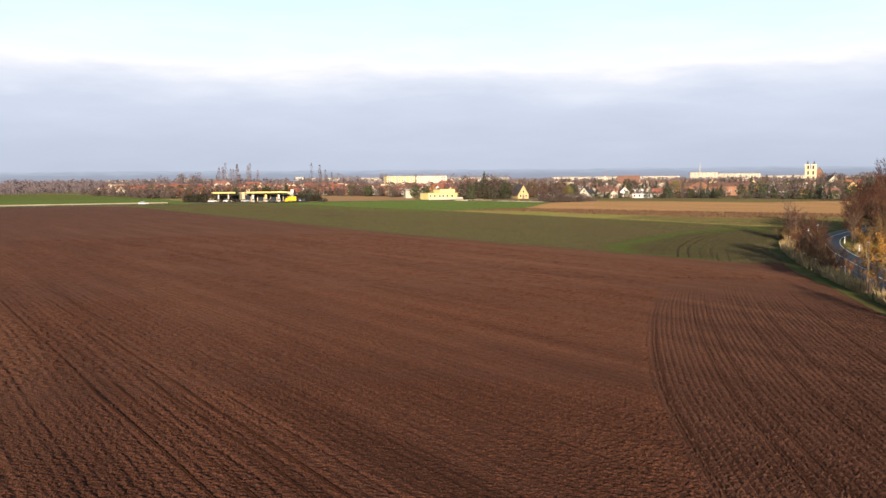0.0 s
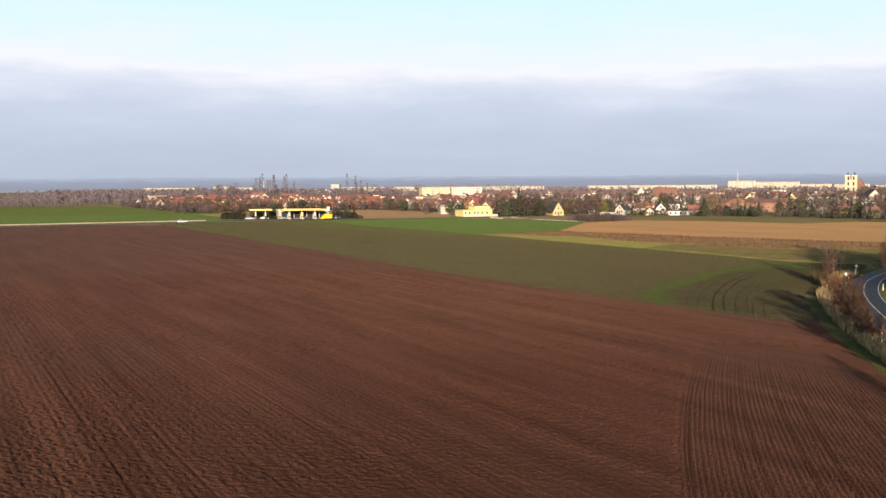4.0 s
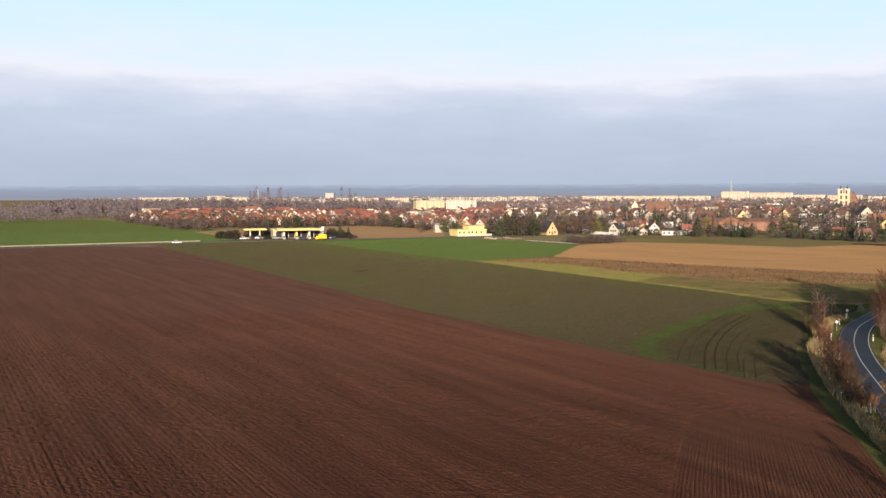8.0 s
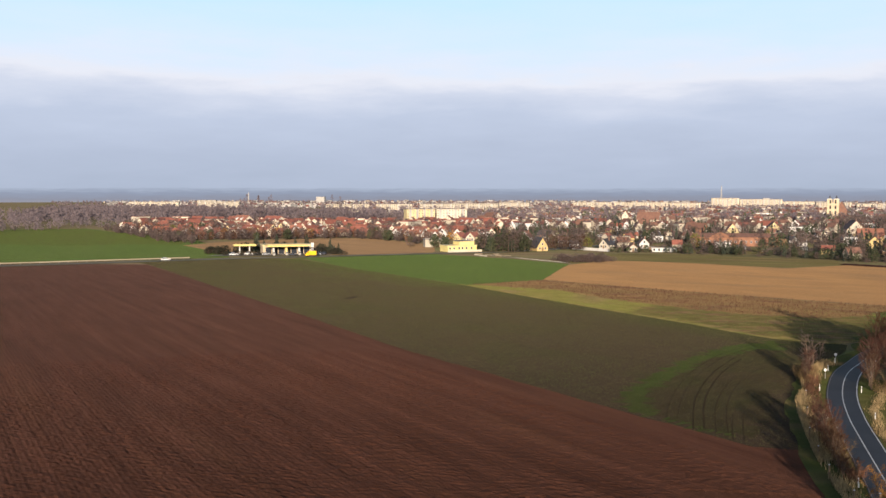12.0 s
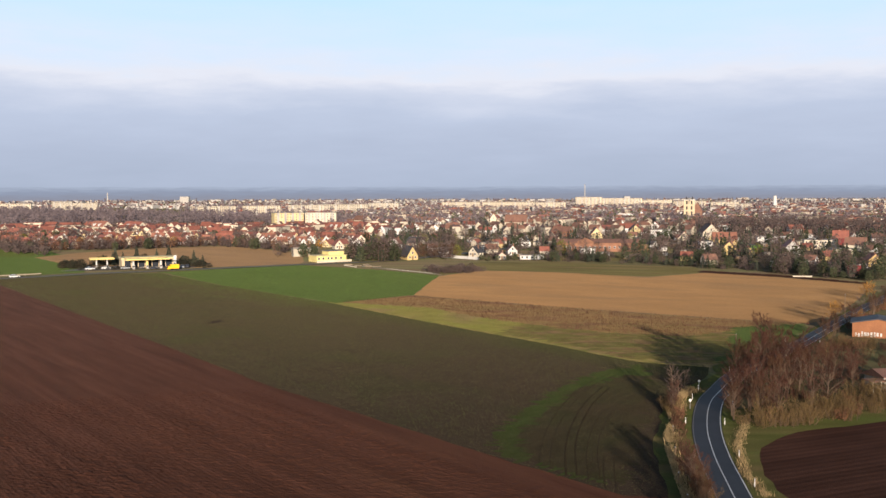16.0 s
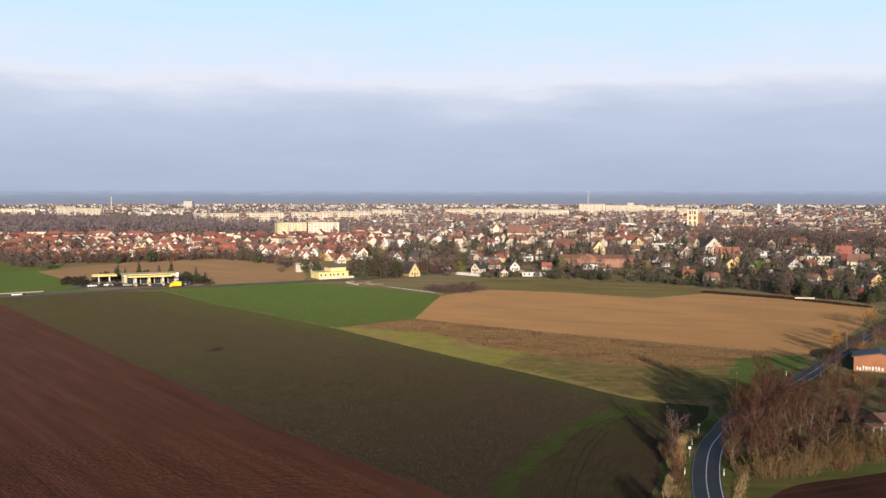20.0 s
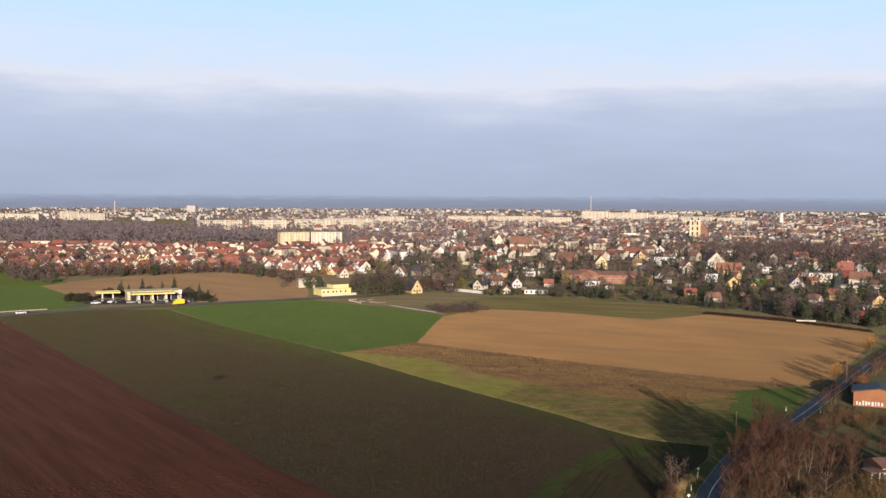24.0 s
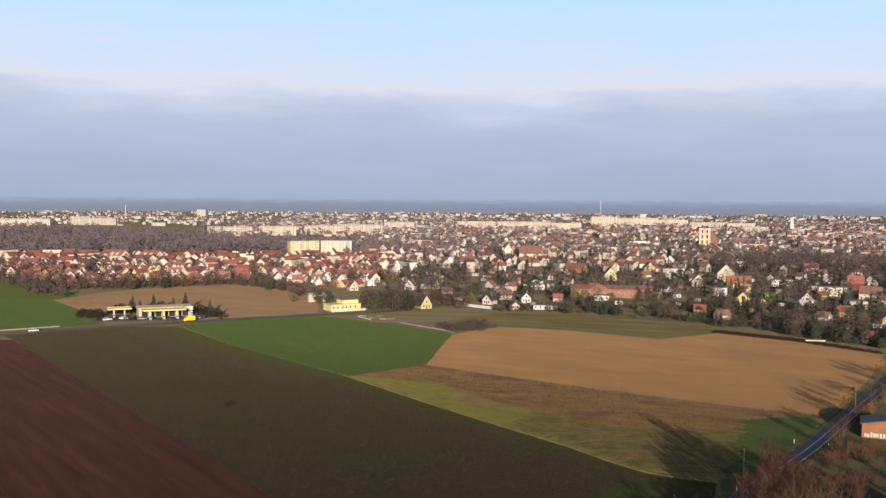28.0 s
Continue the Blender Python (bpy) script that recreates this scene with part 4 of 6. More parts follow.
for k in range(40):
    t = k / 39
    y = 105 + t * 67
    edge = float(np.interp(y, [95, 112, 124, 145, 170], [23.9, 24.6, 25.0, 27.3, 31.3]))
    if 131 < y < 151 and k % 3:
        continue
    put(RND.choice(shrubs[:1] + rust_shrubs + willows[:1]), edge + 0.5 + RND.uniform(-0.5, 0.9), y + RND.uniform(-0.8, 0.8), 0, RND.uniform(0, 360), RND.uniform(0.45, 0.85))
for k in range(6):
    y = 111 + k * 3.4 + RND.uniform(-0.8, 0.8)
    x = float(np.interp(y, [112, 124, 145, 170], [24.6, 25.2, 27.6, 31.6])) + RND.uniform(-0.6, 0.5)
    put(RND.choice(road_trees + slim_trees), x, y, 0, RND.uniform(0, 360), RND.uniform(0.30, 0.44), "reddish leafless sapling on the road verge")
for x, y, s in ((23.7, 91, 1.0), (24.0, 87.5, 0.9), (23.2, 83.0, 1.0), (23.4, 54, 1.2)):
    put(RND.choice(rusty_trees), x, y, 0, RND.uniform(0, 360), s)
# tall trees beside the near stretch of road; their long shadows cross the field's edge
for x, y, s in ((29.7, 69.0, 0.92), (30.4, 63.5, 0.85), (30.2, 58.0, 0.8), (29.4, 51.0, 0.75)):
    put(RND.choice(road_trees), x, y, 0, RND.uniform(0, 360), s, "tall bare tree beside the near stretch of road")
for k in range(16):
    y = 104 + k * 1.7 + RND.uniform(-0.6, 0.6)
    x = float(np.interp(y, [104, 124, 145], [24.4, 26.2, 28.2])) + RND.uniform(-0.7, 0.7)
    put(RND.choice((road_trees[2], road_trees[2], slim_trees[0])), x, y, 0, RND.uniform(0, 360), RND.uniform(0.18, 0.30), "reddish leafless sapling on the road verge")
for k in range(4, 9):
    put(RND.choice(willows), 27.6 + k * 0.42 + RND.uniform(-0.5, 0.5), 150 + k * 2.2, 0, RND.uniform(0, 360), RND.uniform(0.5, 0.85))
# avenue further along the road
for x, y, s in ((96.6, 276, 1.0), (98.6, 279.5, 1.1), (101.5, 285, 0.9), (126, 328, 1.1), (129.5, 333.5, 1.15), (133, 339, 0.95), (101, 267, 0.9), (122, 299, 0.9), (138, 324, 1.0), (152, 346, 1.0), (165, 366, 1.0)):
    put(RND.choice(rusty_trees), x, y, 0, RND.uniform(0, 360), s)
for k in range(30):
    y = 262 + k * 4.1
    side = -1 if k % 5 == 2 else 1
    x = 90.5 + (y - 262) * 0.60 + side * 6.5 + RND.uniform(-1.2, 1.2)
    put(RND.choice(rust_shrubs + shrubs[:1] + willows[:1]), x, y, 0, RND.uniform(0, 360), RND.uniform(0.6, 1.25) if side > 0 else RND.uniform(0.3, 0.5))
for k in range(16):
    y = 236 + k * 6.2 + RND.uniform(-2, 2)
    x = 76.7 + (y - 238.3) * 0.593 + 5.6 + RND.uniform(-0.8, 0.8)
    put(RND.choice(road_trees[2:] + slim_trees[:1]), x, y, 0, RND.uniform(0, 360), RND.uniform(0.34, 0.58), "small reddish bare tree beside the road")
for x, y in ((107, 281), (114, 290), (131, 320), (138, 330), (150, 350), (163, 372)):
    put(RND.choice(slim_trees), x, y, 0, RND.uniform(0, 360), RND.uniform(0.75, 1.0))


def blades(name, label, material, centre_of, n, height, seed, width=0.03):
    """Tall grass: many single bent blades; centre_of gives a foot."""
    rnd, geo = random.Random(seed), Geo()
    for _ in range(n):
        x, y, z = centre_of(rnd)
        a, h = rnd.random() * 6.283, height * rnd.uniform(0.5, 1.2)
        dx, dy = math.cos(a), math.sin(a)
        lx, ly = rnd.gauss(0, 0.22) * h, rnd.gauss(0, 0.22) * h
        geo.add([(x - dx * width, y - dy * width, z), (x + dx * width, y + dy * width, z), (x + lx * 0.4 + dx * width * 0.7, y + ly * 0.4 + dy * width * 0.7, z + h * 0.6), (x + lx, y + ly, z + h)], [(0, 1, 2), (0, 2, 3)])
    solid(name, geo, material, label, "grass", "stuff")


def verge_foot(rnd):
    y = 62 + 118 * rnd.random()
    while rnd.random() < 0.55 + 1.1 * noise.noise((y * 0.38, 4.4, 0.0)):
        y = 62 + 118 * rnd.random()
    edge = float(np.interp(y, [60, 88, 104, 118, 140, 169, 183], [21.8, 22.2, 22.4, 23.0, 25.0, 31.2, 37.8]))
    return edge + abs(rnd.gauss(0, 0.9)), y + rnd.gauss(0, 0.3), 0.02


def right_foot(rnd):
    y = 118 + 42 * rnd.random()
    edge = float(np.interp(y, [60, 128, 142, 158], [36.0, 35.2, 38.0, 43.5]))
    return edge - 1.9 + rnd.gauss(0, 0.45), y, 0.02


blades("dry_grass", "tall straw-coloured dry grass along the field edge", "straw", verge_foot, 7500, 1.0, 5, 0.04)
def in_strip(zone):
    xs, ys = [p[0] for p in zone], [p[1] for p in zone]

    def at(rnd):
        while True:
            x, y = rnd.uniform(min(xs), max(xs)), rnd.uniform(min(ys), max(ys))
            if inside(x + rnd.gauss(0, 1.2), y + rnd.gauss(0, 1.2), zone):
                return x, y, 0.0
    return at


def sprouts(name, zone, n, high, wide, seed, label, material):
    """Young crop: many small upright blades, each a single narrow triangle."""
    rng = np.random.default_rng(seed)
    xs, ys = [p[0] for p in zone], [p[1] for p in zone]
    x, y = rng.uniform(min(xs), max(xs), n * 4), rng.uniform(min(ys), max(ys), n * 4)
    hit = np.zeros(x.shape, bool)
    for (x0, y0), (x1, y1) in zip(zone, zone[1:] + zone[:1]):
        if y0 != y1:
            hit ^= ((y0 > y) != (y1 > y)) & (x < (x1 - x0) * (y - y0) / (y1 - y0) + x0)
    x, y = x[hit][:n], y[hit][:n]
    a, h = rng.uniform(0, math.pi, x.shape), high * rng.uniform(0.5, 1.3, x.shape)
    dx, dy = np.cos(a) * wide * 0.5, np.sin(a) * wide * 0.5
    lx, ly = rng.normal(0, 0.3, x.shape) * h, rng.normal(0, 0.3, x.shape) * h
    z = np.full(x.shape, 0.015)
    verts = np.stack([np.stack([x - dx, y - dy, z], 1), np.stack([x + dx, y + dy, z], 1), np.stack([x + lx, y + ly, z + h], 1)], 1).reshape(-1, 3)
    me = bpy.data.meshes.new(name)
    me.from_pydata(verts.tolist(), [], np.arange(len(verts)).reshape(-1, 3).tolist())
    me.materials.append(M[material])
    tagged(new(name, me), label, "crop", kind="stuff")


sprouts("crop_sprouts", DARK, 270000, 0.085, 0.075, 61, "thin green sprouts of winter crop on dark soil", "sprout")
sprouts("crop_sprouts", GREEN, 40000, 0.09, 0.16, 62, "dense young wheat leaves on the green field", "wheat")
sprouts("crop_sprouts", [(-154, 436), (-109, 380), (-52, 318), (-57, 313), (-116, 375), (-162, 431)], 9000, 0.09, 0.15, 63, "young wheat thinning out into the dark crop", "wheat")
sprouts("crop_sprouts", [(-154, 436), (-109, 380), (-52, 318), (-66, 304), (-128, 364), (-176, 424)], 9000, 0.09, 0.13, 64, "scattered young wheat in the dark crop", "wheat")
sprouts("crop_sprouts", [(-206, 390), (-84, 239), (-43, 187), (-5, 145), (1, 150), (-37, 193), (-78, 245), (-202, 394)], 14000, 0.08, 0.12, 65, "denser green sprouts along the edge of the ploughed field", "wheat")
sprouts("crop_sprouts", [(-206, 390), (-84, 239), (-43, 187), (-5, 145), (7, 155), (-29, 200), (-68, 254), (-196, 400)], 10000, 0.08, 0.11, 66, "scattered green sprouts near the ploughed field", "wheat")
blades("dead_weeds", "standing brown dead weeds beside the stubble", "twig", in_strip(WEEDS), 9000, 0.5, 15, 0.04)
blades("dead_weeds", "dark seed heads of dead weeds beside the stubble", "bark", in_strip(WEEDS), 1000, 0.3, 16, 0.03)
blades("rough_grass", "tufts of rough olive grass on the strip", "blade", in_strip(OLIVE), 4000, 0.16, 17, 0.06)
blades("rough_grass", "dry straw tufts on the olive strip", "dull_leaf", in_strip(OLIVE), 1200, 0.2, 18, 0.04)
blades("dry_grass", "straw-coloured dry grass beside the small ploughed field", "straw", right_foot, 3000, 0.4, 6, 0.018)
retire(*road_trees, *slim_trees, *shrubs, *rust_shrubs, *willows)

# ---------------------------------------------------------------- houses


def window_at(data_f, parent, x, y, z, turn=0.0):
    return share("window", data_f, parent, pose(x, y, z, 0, 0, turn))


FRAME = Geo()
FRAME.box(-0.58, -0.07, -0.68, -0.46, 0.03, 0.68).box(0.46, -0.07, -0.68, 0.58, 0.03, 0.68).box(-0.46, -0.07, 0.56, 0.46, 0.03, 0.68).box(-0.46, -0.10, -0.68, 0.46, 0.03, -0.56)
FRAME = FRAME.box(-0.46, -0.035, -0.56, 0.46, 0.02, 0.56).mesh("window", M["white"])
FRAME.materials.append(M["glass"])
for poly in FRAME.polygons[24:]:
    poly.material_index = 1
DOOR = Geo().box(-0.5, -0.05, 0, 0.5, 0.03, 2.05).mesh("door", M["wood"])


def house(wide, long, eaves, rise, wall, roof, label, group="", windows=True, chimney=True, hip=False, dormer=False):
    """A gabled house: gable ends face -y and +y, the ridge runs along y. Origin at the ground in the middle."""
    ob = thing("house", label, "house", group)
    w, l = wide / 2, long / 2
    g = Geo()
    g.prism([(-w, -0.2), (w, -0.2), (w, eaves), (0, eaves + rise), (-w, eaves)], -l, l)
    part("wall", g, wall, ob)
    o, t = 0.45, 0.22
    slope = rise / w
    g = Geo()
    for s in (-1, 1):
        outer, low = s * (w + o), eaves - slope * o
        pts = [(outer, low + 0.02), (0, eaves + rise + 0.02), (0, eaves + rise + t + 0.06), (outer, low + t)]
        g.prism(pts if s < 0 else pts[::-1], -l - 0.35, l + 0.35)
    g.box(-0.14, -l - 0.36, eaves + rise + t - 0.02, 0.14, l + 0.36, eaves + rise + t + 0.12)
    roof_ob = part("roof", g, roof, ob)
    if chimney:
        c = Geo().box(w * 0.28, l * 0.1, eaves + rise * 0.5, w * 0.28 + 0.6, l * 0.1 + 0.6, eaves + rise + 1.0)
        c.box(w * 0.28 - 0.07, l * 0.1 - 0.07, eaves + rise + 1.0, w * 0.28 + 0.67, l * 0.1 + 0.67, eaves + rise + 1.12)
        part("chimney", c, "brick_old", roof_ob)
    if dormer:
        for yy in (-l * 0.4, l * 0.35):
            d = Geo().prism([(-w * 0.98, eaves + 0.1), (-w * 0.3, eaves + 0.1), (-w * 0.3, eaves + rise * 0.62), (-w * 0.98, eaves + rise * 0.5)], yy - 0.9, yy + 0.9)
            part("dormer", d, "white", roof_ob)
    if windows:
        for s in (-1,):
            y, turn = s * (l + 0.02), 0 if s < 0 else 180
            for x, z in ((-w * 0.5, 1.5), (w * 0.5, 1.5), (0, eaves + rise * 0.32)):
                if z < 2 or rise > 2.2:
                    window_at(FRAME, ob, x, y, z, turn)
        for yy in (-l * 0.5, l * 0.4):
            window_at(FRAME, ob, w + 0.02, yy, 1.5, 90)
        share("door", DOOR, ob, pose(0, -l - 0.02, 0))
    return ob


def flat_block(name, wide, deep, high, wall, label, category="building", roof="felt", floors=1, bays=6, group="", panes=True):
    """A flat-roofed building with parapet and rows of windows on its front (-y) and sides."""
    ob = thing(name, label, category, group)
    w, d = wide / 2, deep / 2
    part("wall", Geo().box(-w, -d, -0.2, w, d, high), wall, ob)
    g = Geo().box(-w - 0.15, -d - 0.15, high, w + 0.15, d + 0.15, high + 0.28)
    part("roof", g, roof, ob)
    if panes:
        step = high / floors
        for k in range(floors):
            for b in range(bays):
                window_at(FRAME, ob, -w + wide * (b + 0.5) / bays, -d - 0.02, step * (k + 0.55))
        for k in range(floors):
            window_at(FRAME, ob, w + 0.02, 0, step * (k + 0.55), 90)
    return ob


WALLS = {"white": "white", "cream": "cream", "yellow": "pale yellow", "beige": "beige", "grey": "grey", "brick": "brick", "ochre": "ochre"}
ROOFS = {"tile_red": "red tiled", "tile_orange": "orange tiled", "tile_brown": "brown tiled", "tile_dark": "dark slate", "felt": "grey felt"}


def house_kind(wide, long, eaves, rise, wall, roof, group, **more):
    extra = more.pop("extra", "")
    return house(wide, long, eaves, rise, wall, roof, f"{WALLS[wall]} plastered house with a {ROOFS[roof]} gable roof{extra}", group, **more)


ESTATE = "red-roofed housing estate"
GARDEN = "houses among gardens"
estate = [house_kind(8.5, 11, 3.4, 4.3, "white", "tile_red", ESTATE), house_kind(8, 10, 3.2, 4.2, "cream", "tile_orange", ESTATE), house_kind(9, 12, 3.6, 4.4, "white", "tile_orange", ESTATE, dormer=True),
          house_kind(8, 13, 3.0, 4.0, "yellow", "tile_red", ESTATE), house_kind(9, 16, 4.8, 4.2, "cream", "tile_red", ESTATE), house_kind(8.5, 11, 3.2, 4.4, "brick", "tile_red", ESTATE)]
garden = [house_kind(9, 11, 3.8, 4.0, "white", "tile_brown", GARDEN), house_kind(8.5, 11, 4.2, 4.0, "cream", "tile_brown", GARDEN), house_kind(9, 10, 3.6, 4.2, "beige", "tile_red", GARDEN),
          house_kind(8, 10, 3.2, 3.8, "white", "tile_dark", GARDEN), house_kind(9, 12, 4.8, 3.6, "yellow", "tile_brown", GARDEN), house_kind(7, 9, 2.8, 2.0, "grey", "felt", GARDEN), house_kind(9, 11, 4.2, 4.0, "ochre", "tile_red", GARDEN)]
sheds = [flat_block("garden_shed", 6, 4, 2.4, "white", "low white garden shed with a flat roof", "shed", bays=2, group=GARDEN), flat_block("garden_shed", 8, 5, 2.6, "beige", "low beige garage with a flat roof", "shed", bays=2, group=GARDEN),
         flat_block("garden_shed", 5, 4, 2.3, "wood", "small wooden garden hut with a felt roof", "shed", bays=1, group=GARDEN)]

TAKEN = []


def free(x, y, r):
    return all((x - a) ** 2 + (y - b) ** 2 > (r + c) ** 2 for a, b, c in TAKEN)


def build_single(ob, x, y, turn, r=9.0):
    ob.matrix_basis = pose(x, y, 0, 0, 0, turn)
    TAKEN.append((x, y, r))
    return ob


# single buildings that stand out
S = "building"
build_single(house(9.5, 16, 4.6, 4.6, "white", "tile_red", "white gabled house with a red roof at the field edge"), 170, 548, -10)
build_single(house(8.5, 11, 3.6, 4.2, "ochre", "tile_brown", "ochre-yellow gabled house with a brown roof"), 139, 562, -14)
build_single(flat_block("shed_hall", 8, 6, 4.0, "green", "bright green corrugated shed", "shed", bays=2), 162, 592, 5, 6)
build_single(flat_block("long_house", 20, 9, 5.5, "cream", "two-storey cream house with a flat roof", bays=7, floors=2), 212, 624, -12, 12)
build_single(house(8.5, 10, 5, 4.4, "red", "tile_red", "house with a deep red gable and red roof"), 241, 668, 70, 10)
build_single(house(8.5, 11, 4.0, 4.5, "cream", "tile_red", "cream gabled house with a red roof"), 137, 682, -8)
build_single(house(13, 18, 5.2, 6.5, "beige", "tile_brown", "large beige house with a broad gable"), 170, 750, 0, 12)
build_single(flat_block("school_block", 24, 10, 6.2, "white", "long white two-storey building", bays=10, floors=2), 138, 771, 4, 14)
build_single(house(3.6, 4.6, 2.0, 2.7, "yellow", "red", "small yellow garden house with a steep deep red roof", windows=False), 156, 417, 72, 5)
build_single(flat_block("garden_shed", 6, 5, 3.4, "white", "white flat-roofed garden bungalow", "shed", bays=2), 137, 462, -10, 5)
build_single(flat_block("bungalow", 8, 7, 5.2, "white", "white cube house with a flat roof", bays=2, floors=2), 137, 614, 0, 6)
build_single(flat_block("bungalow", 11, 8, 4.2, "beige", "beige bungalow with a flat roof", bays=3), 199, 551, -8, 7)
build_single(house(9, 12, 4, 4, "cream", "tile_brown", "cream house with a brown roof"), 226, 601, 60)
build_single(house(8, 16, 4, 4.4, "ochre", "tile_orange", "ochre semi-detached house with an orange roof"), 162, 668, 84)
build_single(flat_block("bungalow", 14, 9, 4.6, "white", "two-storey white house with a flat roof", bays=4, floors=2), 197, 690, -6, 9)
build_single(house(9, 11, 4.4, 5.2, "yellow", "tile_red", "yellow house with a steep gable"), 80, 725, 0)
build_single(house(5.6, 7.2, 2.8, 2.9, "white", "tile_brown", "white gabled house near the meadow"), 12.7, 560, 8)
build_single(house(5.6, 7.2, 2.6, 3.0, "cream", "tile_dark", "cream gabled house with a dark roof"), -8, 549, -30)
build_single(flat_block("bungalow", 12, 8, 4.5, "beige", "beige house with a flat roof", bays=4), -0.6, 616, 6, 8)
build_single(flat_block("long_house", 14, 7, 3.6, "white", "long low white house", bays=5), 20, 641, 4, 8)
build_single(flat_block("shed_row", 13, 4, 2.2, "white", "row of low white sheds", "shed", bays=5), 23, 525, -4, 7)
build_single(house(5, 5.5, 2.0, 2.0, "beige", "tile_brown", "small beige garden house"), 6, 524, 10, 5)
build_single(house(12, 22, 6.4, 7, "cream", "tile_brown", "large cream manor house with gables"), 27, 972, 80, 14)
build_single(house(10, 14, 6.5, 7.5, "cream", "tile_red", "tall cream house with a steep gable"), 4, 1016, 0, 10)
build_single(flat_block("shed_row", 9, 5, 3.0, "white", "row of low white garages", "shed", bays=3), 58.7, 577, 0, 6)
build_single(house(9, 12, 4.8, 4.0, "yellow", "tile_brown", "pale yellow house with a half-round gable"), 121, 804, 0)
build_single(house(9, 16, 4.2, 3.8, "brick", "tile_brown", "long brick barn with a brown roof"), 60, 795, 60, 10)
build_single(house(6.6, 9, 2.2, 5.2, "ochre", "tile_dark", "steep-roofed yellow A-frame house beside conifers"), -44.7, 524, 32, 7)
build_single(house(6.4, 8.4, 3.0, 3.6, "white", "tile_brown", "white gabled house behind the conifers"), -62, 631, -12)
build_single(house(8, 10, 3.4, 3.4, "beige", "tile_dark", "beige house behind the conifers"), -50, 640, 60)
build_single(house(6.4, 8, 3.0, 3.5, "white", "tile_orange", "white gabled house at the estate edge"), -116.5, 670, 20)
build_single(house(5.8, 7.4, 2.6, 3.2, "cream", "tile_red", "cream gabled house at the estate edge"), -99.7, 621, 25)
build_single(house(9, 15, 5.5, 4.0, "cream", "tile_red", "cream terrace with a tall red roof", dormer=True), -140, 862, 64, 10)
build_single(house(11, 18, 7.0, 4.4, "cream", "tile_brown", "cream factory hall with a brown roof"), -138, 1025, 50, 12)
build_single(house(11, 20, 6.0, 4.6, "cream", "tile_orange", "long cream house with a red roof and dormers", dormer=True), -364, 876, 58, 12)
build_single(house(11, 24, 5.0, 4.6, "cream", "tile_red", "long cream house with a red roof and dormers", dormer=True), -338, 892, 58, 14)
for k in range(6):
    colour = ("yellow", "yellow", "cream", "white", "cream", "white")[k]
    build_single(house(6.4, 10, 3.6 + 0.4 * (k % 2), 4.0, colour, "tile_red", colour.replace("yellow", "pale yellow") + " gabled terrace house with a red roof", "gabled terrace"), -275 + k * 4.6, 724 + k * 4.4, 20, 4)


def brick_factory():
    ob = thing("brick_factory", "long red-brick factory building with a brown roof", "factory")
    part("wall", Geo().box(-25, -6, -0.2, 25, 6, 5.4), "brick", ob)
    roof = part("roof", Geo().prism([(-6.5, 5.4), (6.5, 5.4), (0, 7.6)], -25.5, 25.5), "tile_brown", ob)
    roof.data.transform(Matrix.Rotation(radians(90), 4, "Z"))
    part("gable", Geo().prism([(-5, 5.0), (5, 5.0), (5, 6.2), (0, 8.6), (-5, 6.2)], -6.4, -5.8), "brick", ob).location.x = -8
    part("annex", Geo().box(16, -9, -0.2, 30, -5, 4.6), "brick", ob)
    for b in range(14):
        window_at(FRAME, ob, -23 + b * 3.0, -6.02, 2.6)
    return ob


build_single(brick_factory(), 67, 598, -2, 30)


def prefab_block(wide, floors, wall, label, sections=4, near=False):
    """A slab of flats: panel storeys with joints, window rows, stairwells and a flat roof."""
    ob = thing("apartment_block", label, "apartment building", "slab blocks of flats")
    high, deep = floors * 2.8 + 1.0, 11.0
    w = wide / 2
    part("wall", Geo().box(-w, -deep / 2, -0.2, w, deep / 2, high), wall, ob)
    part("roof", Geo().box(-w - 0.3, -deep / 2 - 0.3, high, w + 0.3, deep / 2 + 0.3, high + 0.5), "felt", ob)
    for s in range(sections):
        part("stairwell", Geo().box(-w + wide * (s + 0.5) / sections - 1.2, -deep / 2 - 0.5, 0, -w + wide * (s + 0.5) / sections + 1.2, -deep / 2 + 0.1, high + 0.2), "grey", ob)
    for k in range(floors):
        g = Geo()
        for b in range(int(wide / 3.2)):
            x = -w + 1.6 + b * 3.2
            g.box(x - 0.85, -deep / 2 - 0.06, k * 2.8 + 1.6, x + 0.85, -deep / 2 + 0.02, k * 2.8 + 2.95)
        if near:
            for b in range(int(wide / 3.2)):
                window_at(FRAME, ob, -w + 1.6 + b * 3.2, -deep / 2 - 0.02, k * 2.8 + 2.3)
        else:
            tagged(part("glazing", g, "glass", ob, "dark window glazing of one storey"), kind="stuff")
        part("joint", Geo().box(-w - 0.03, -deep / 2 - 0.03, k * 2.8 + 0.92, w + 0.03, deep / 2 + 0.03, k * 2.8 + 1.0), "concrete", ob)
    return ob


build_single(prefab_block(32, 5, "yellow", "pale yellow five-storey slab of flats", near=True), -216, 1010, 30, 20)
build_single(prefab_block(33, 5, "slab", "beige five-storey slab of flats", near=True), -182, 1022, 6, 20)
build_single(prefab_block(60, 8, "slab", "high cream slab of flats in the town centre", 6), 228, 2215, 2, 40)
build_single(prefab_block(92, 7, "slab", "very long cream slab of flats in the town centre", 8), 306, 2225, 2, 60)
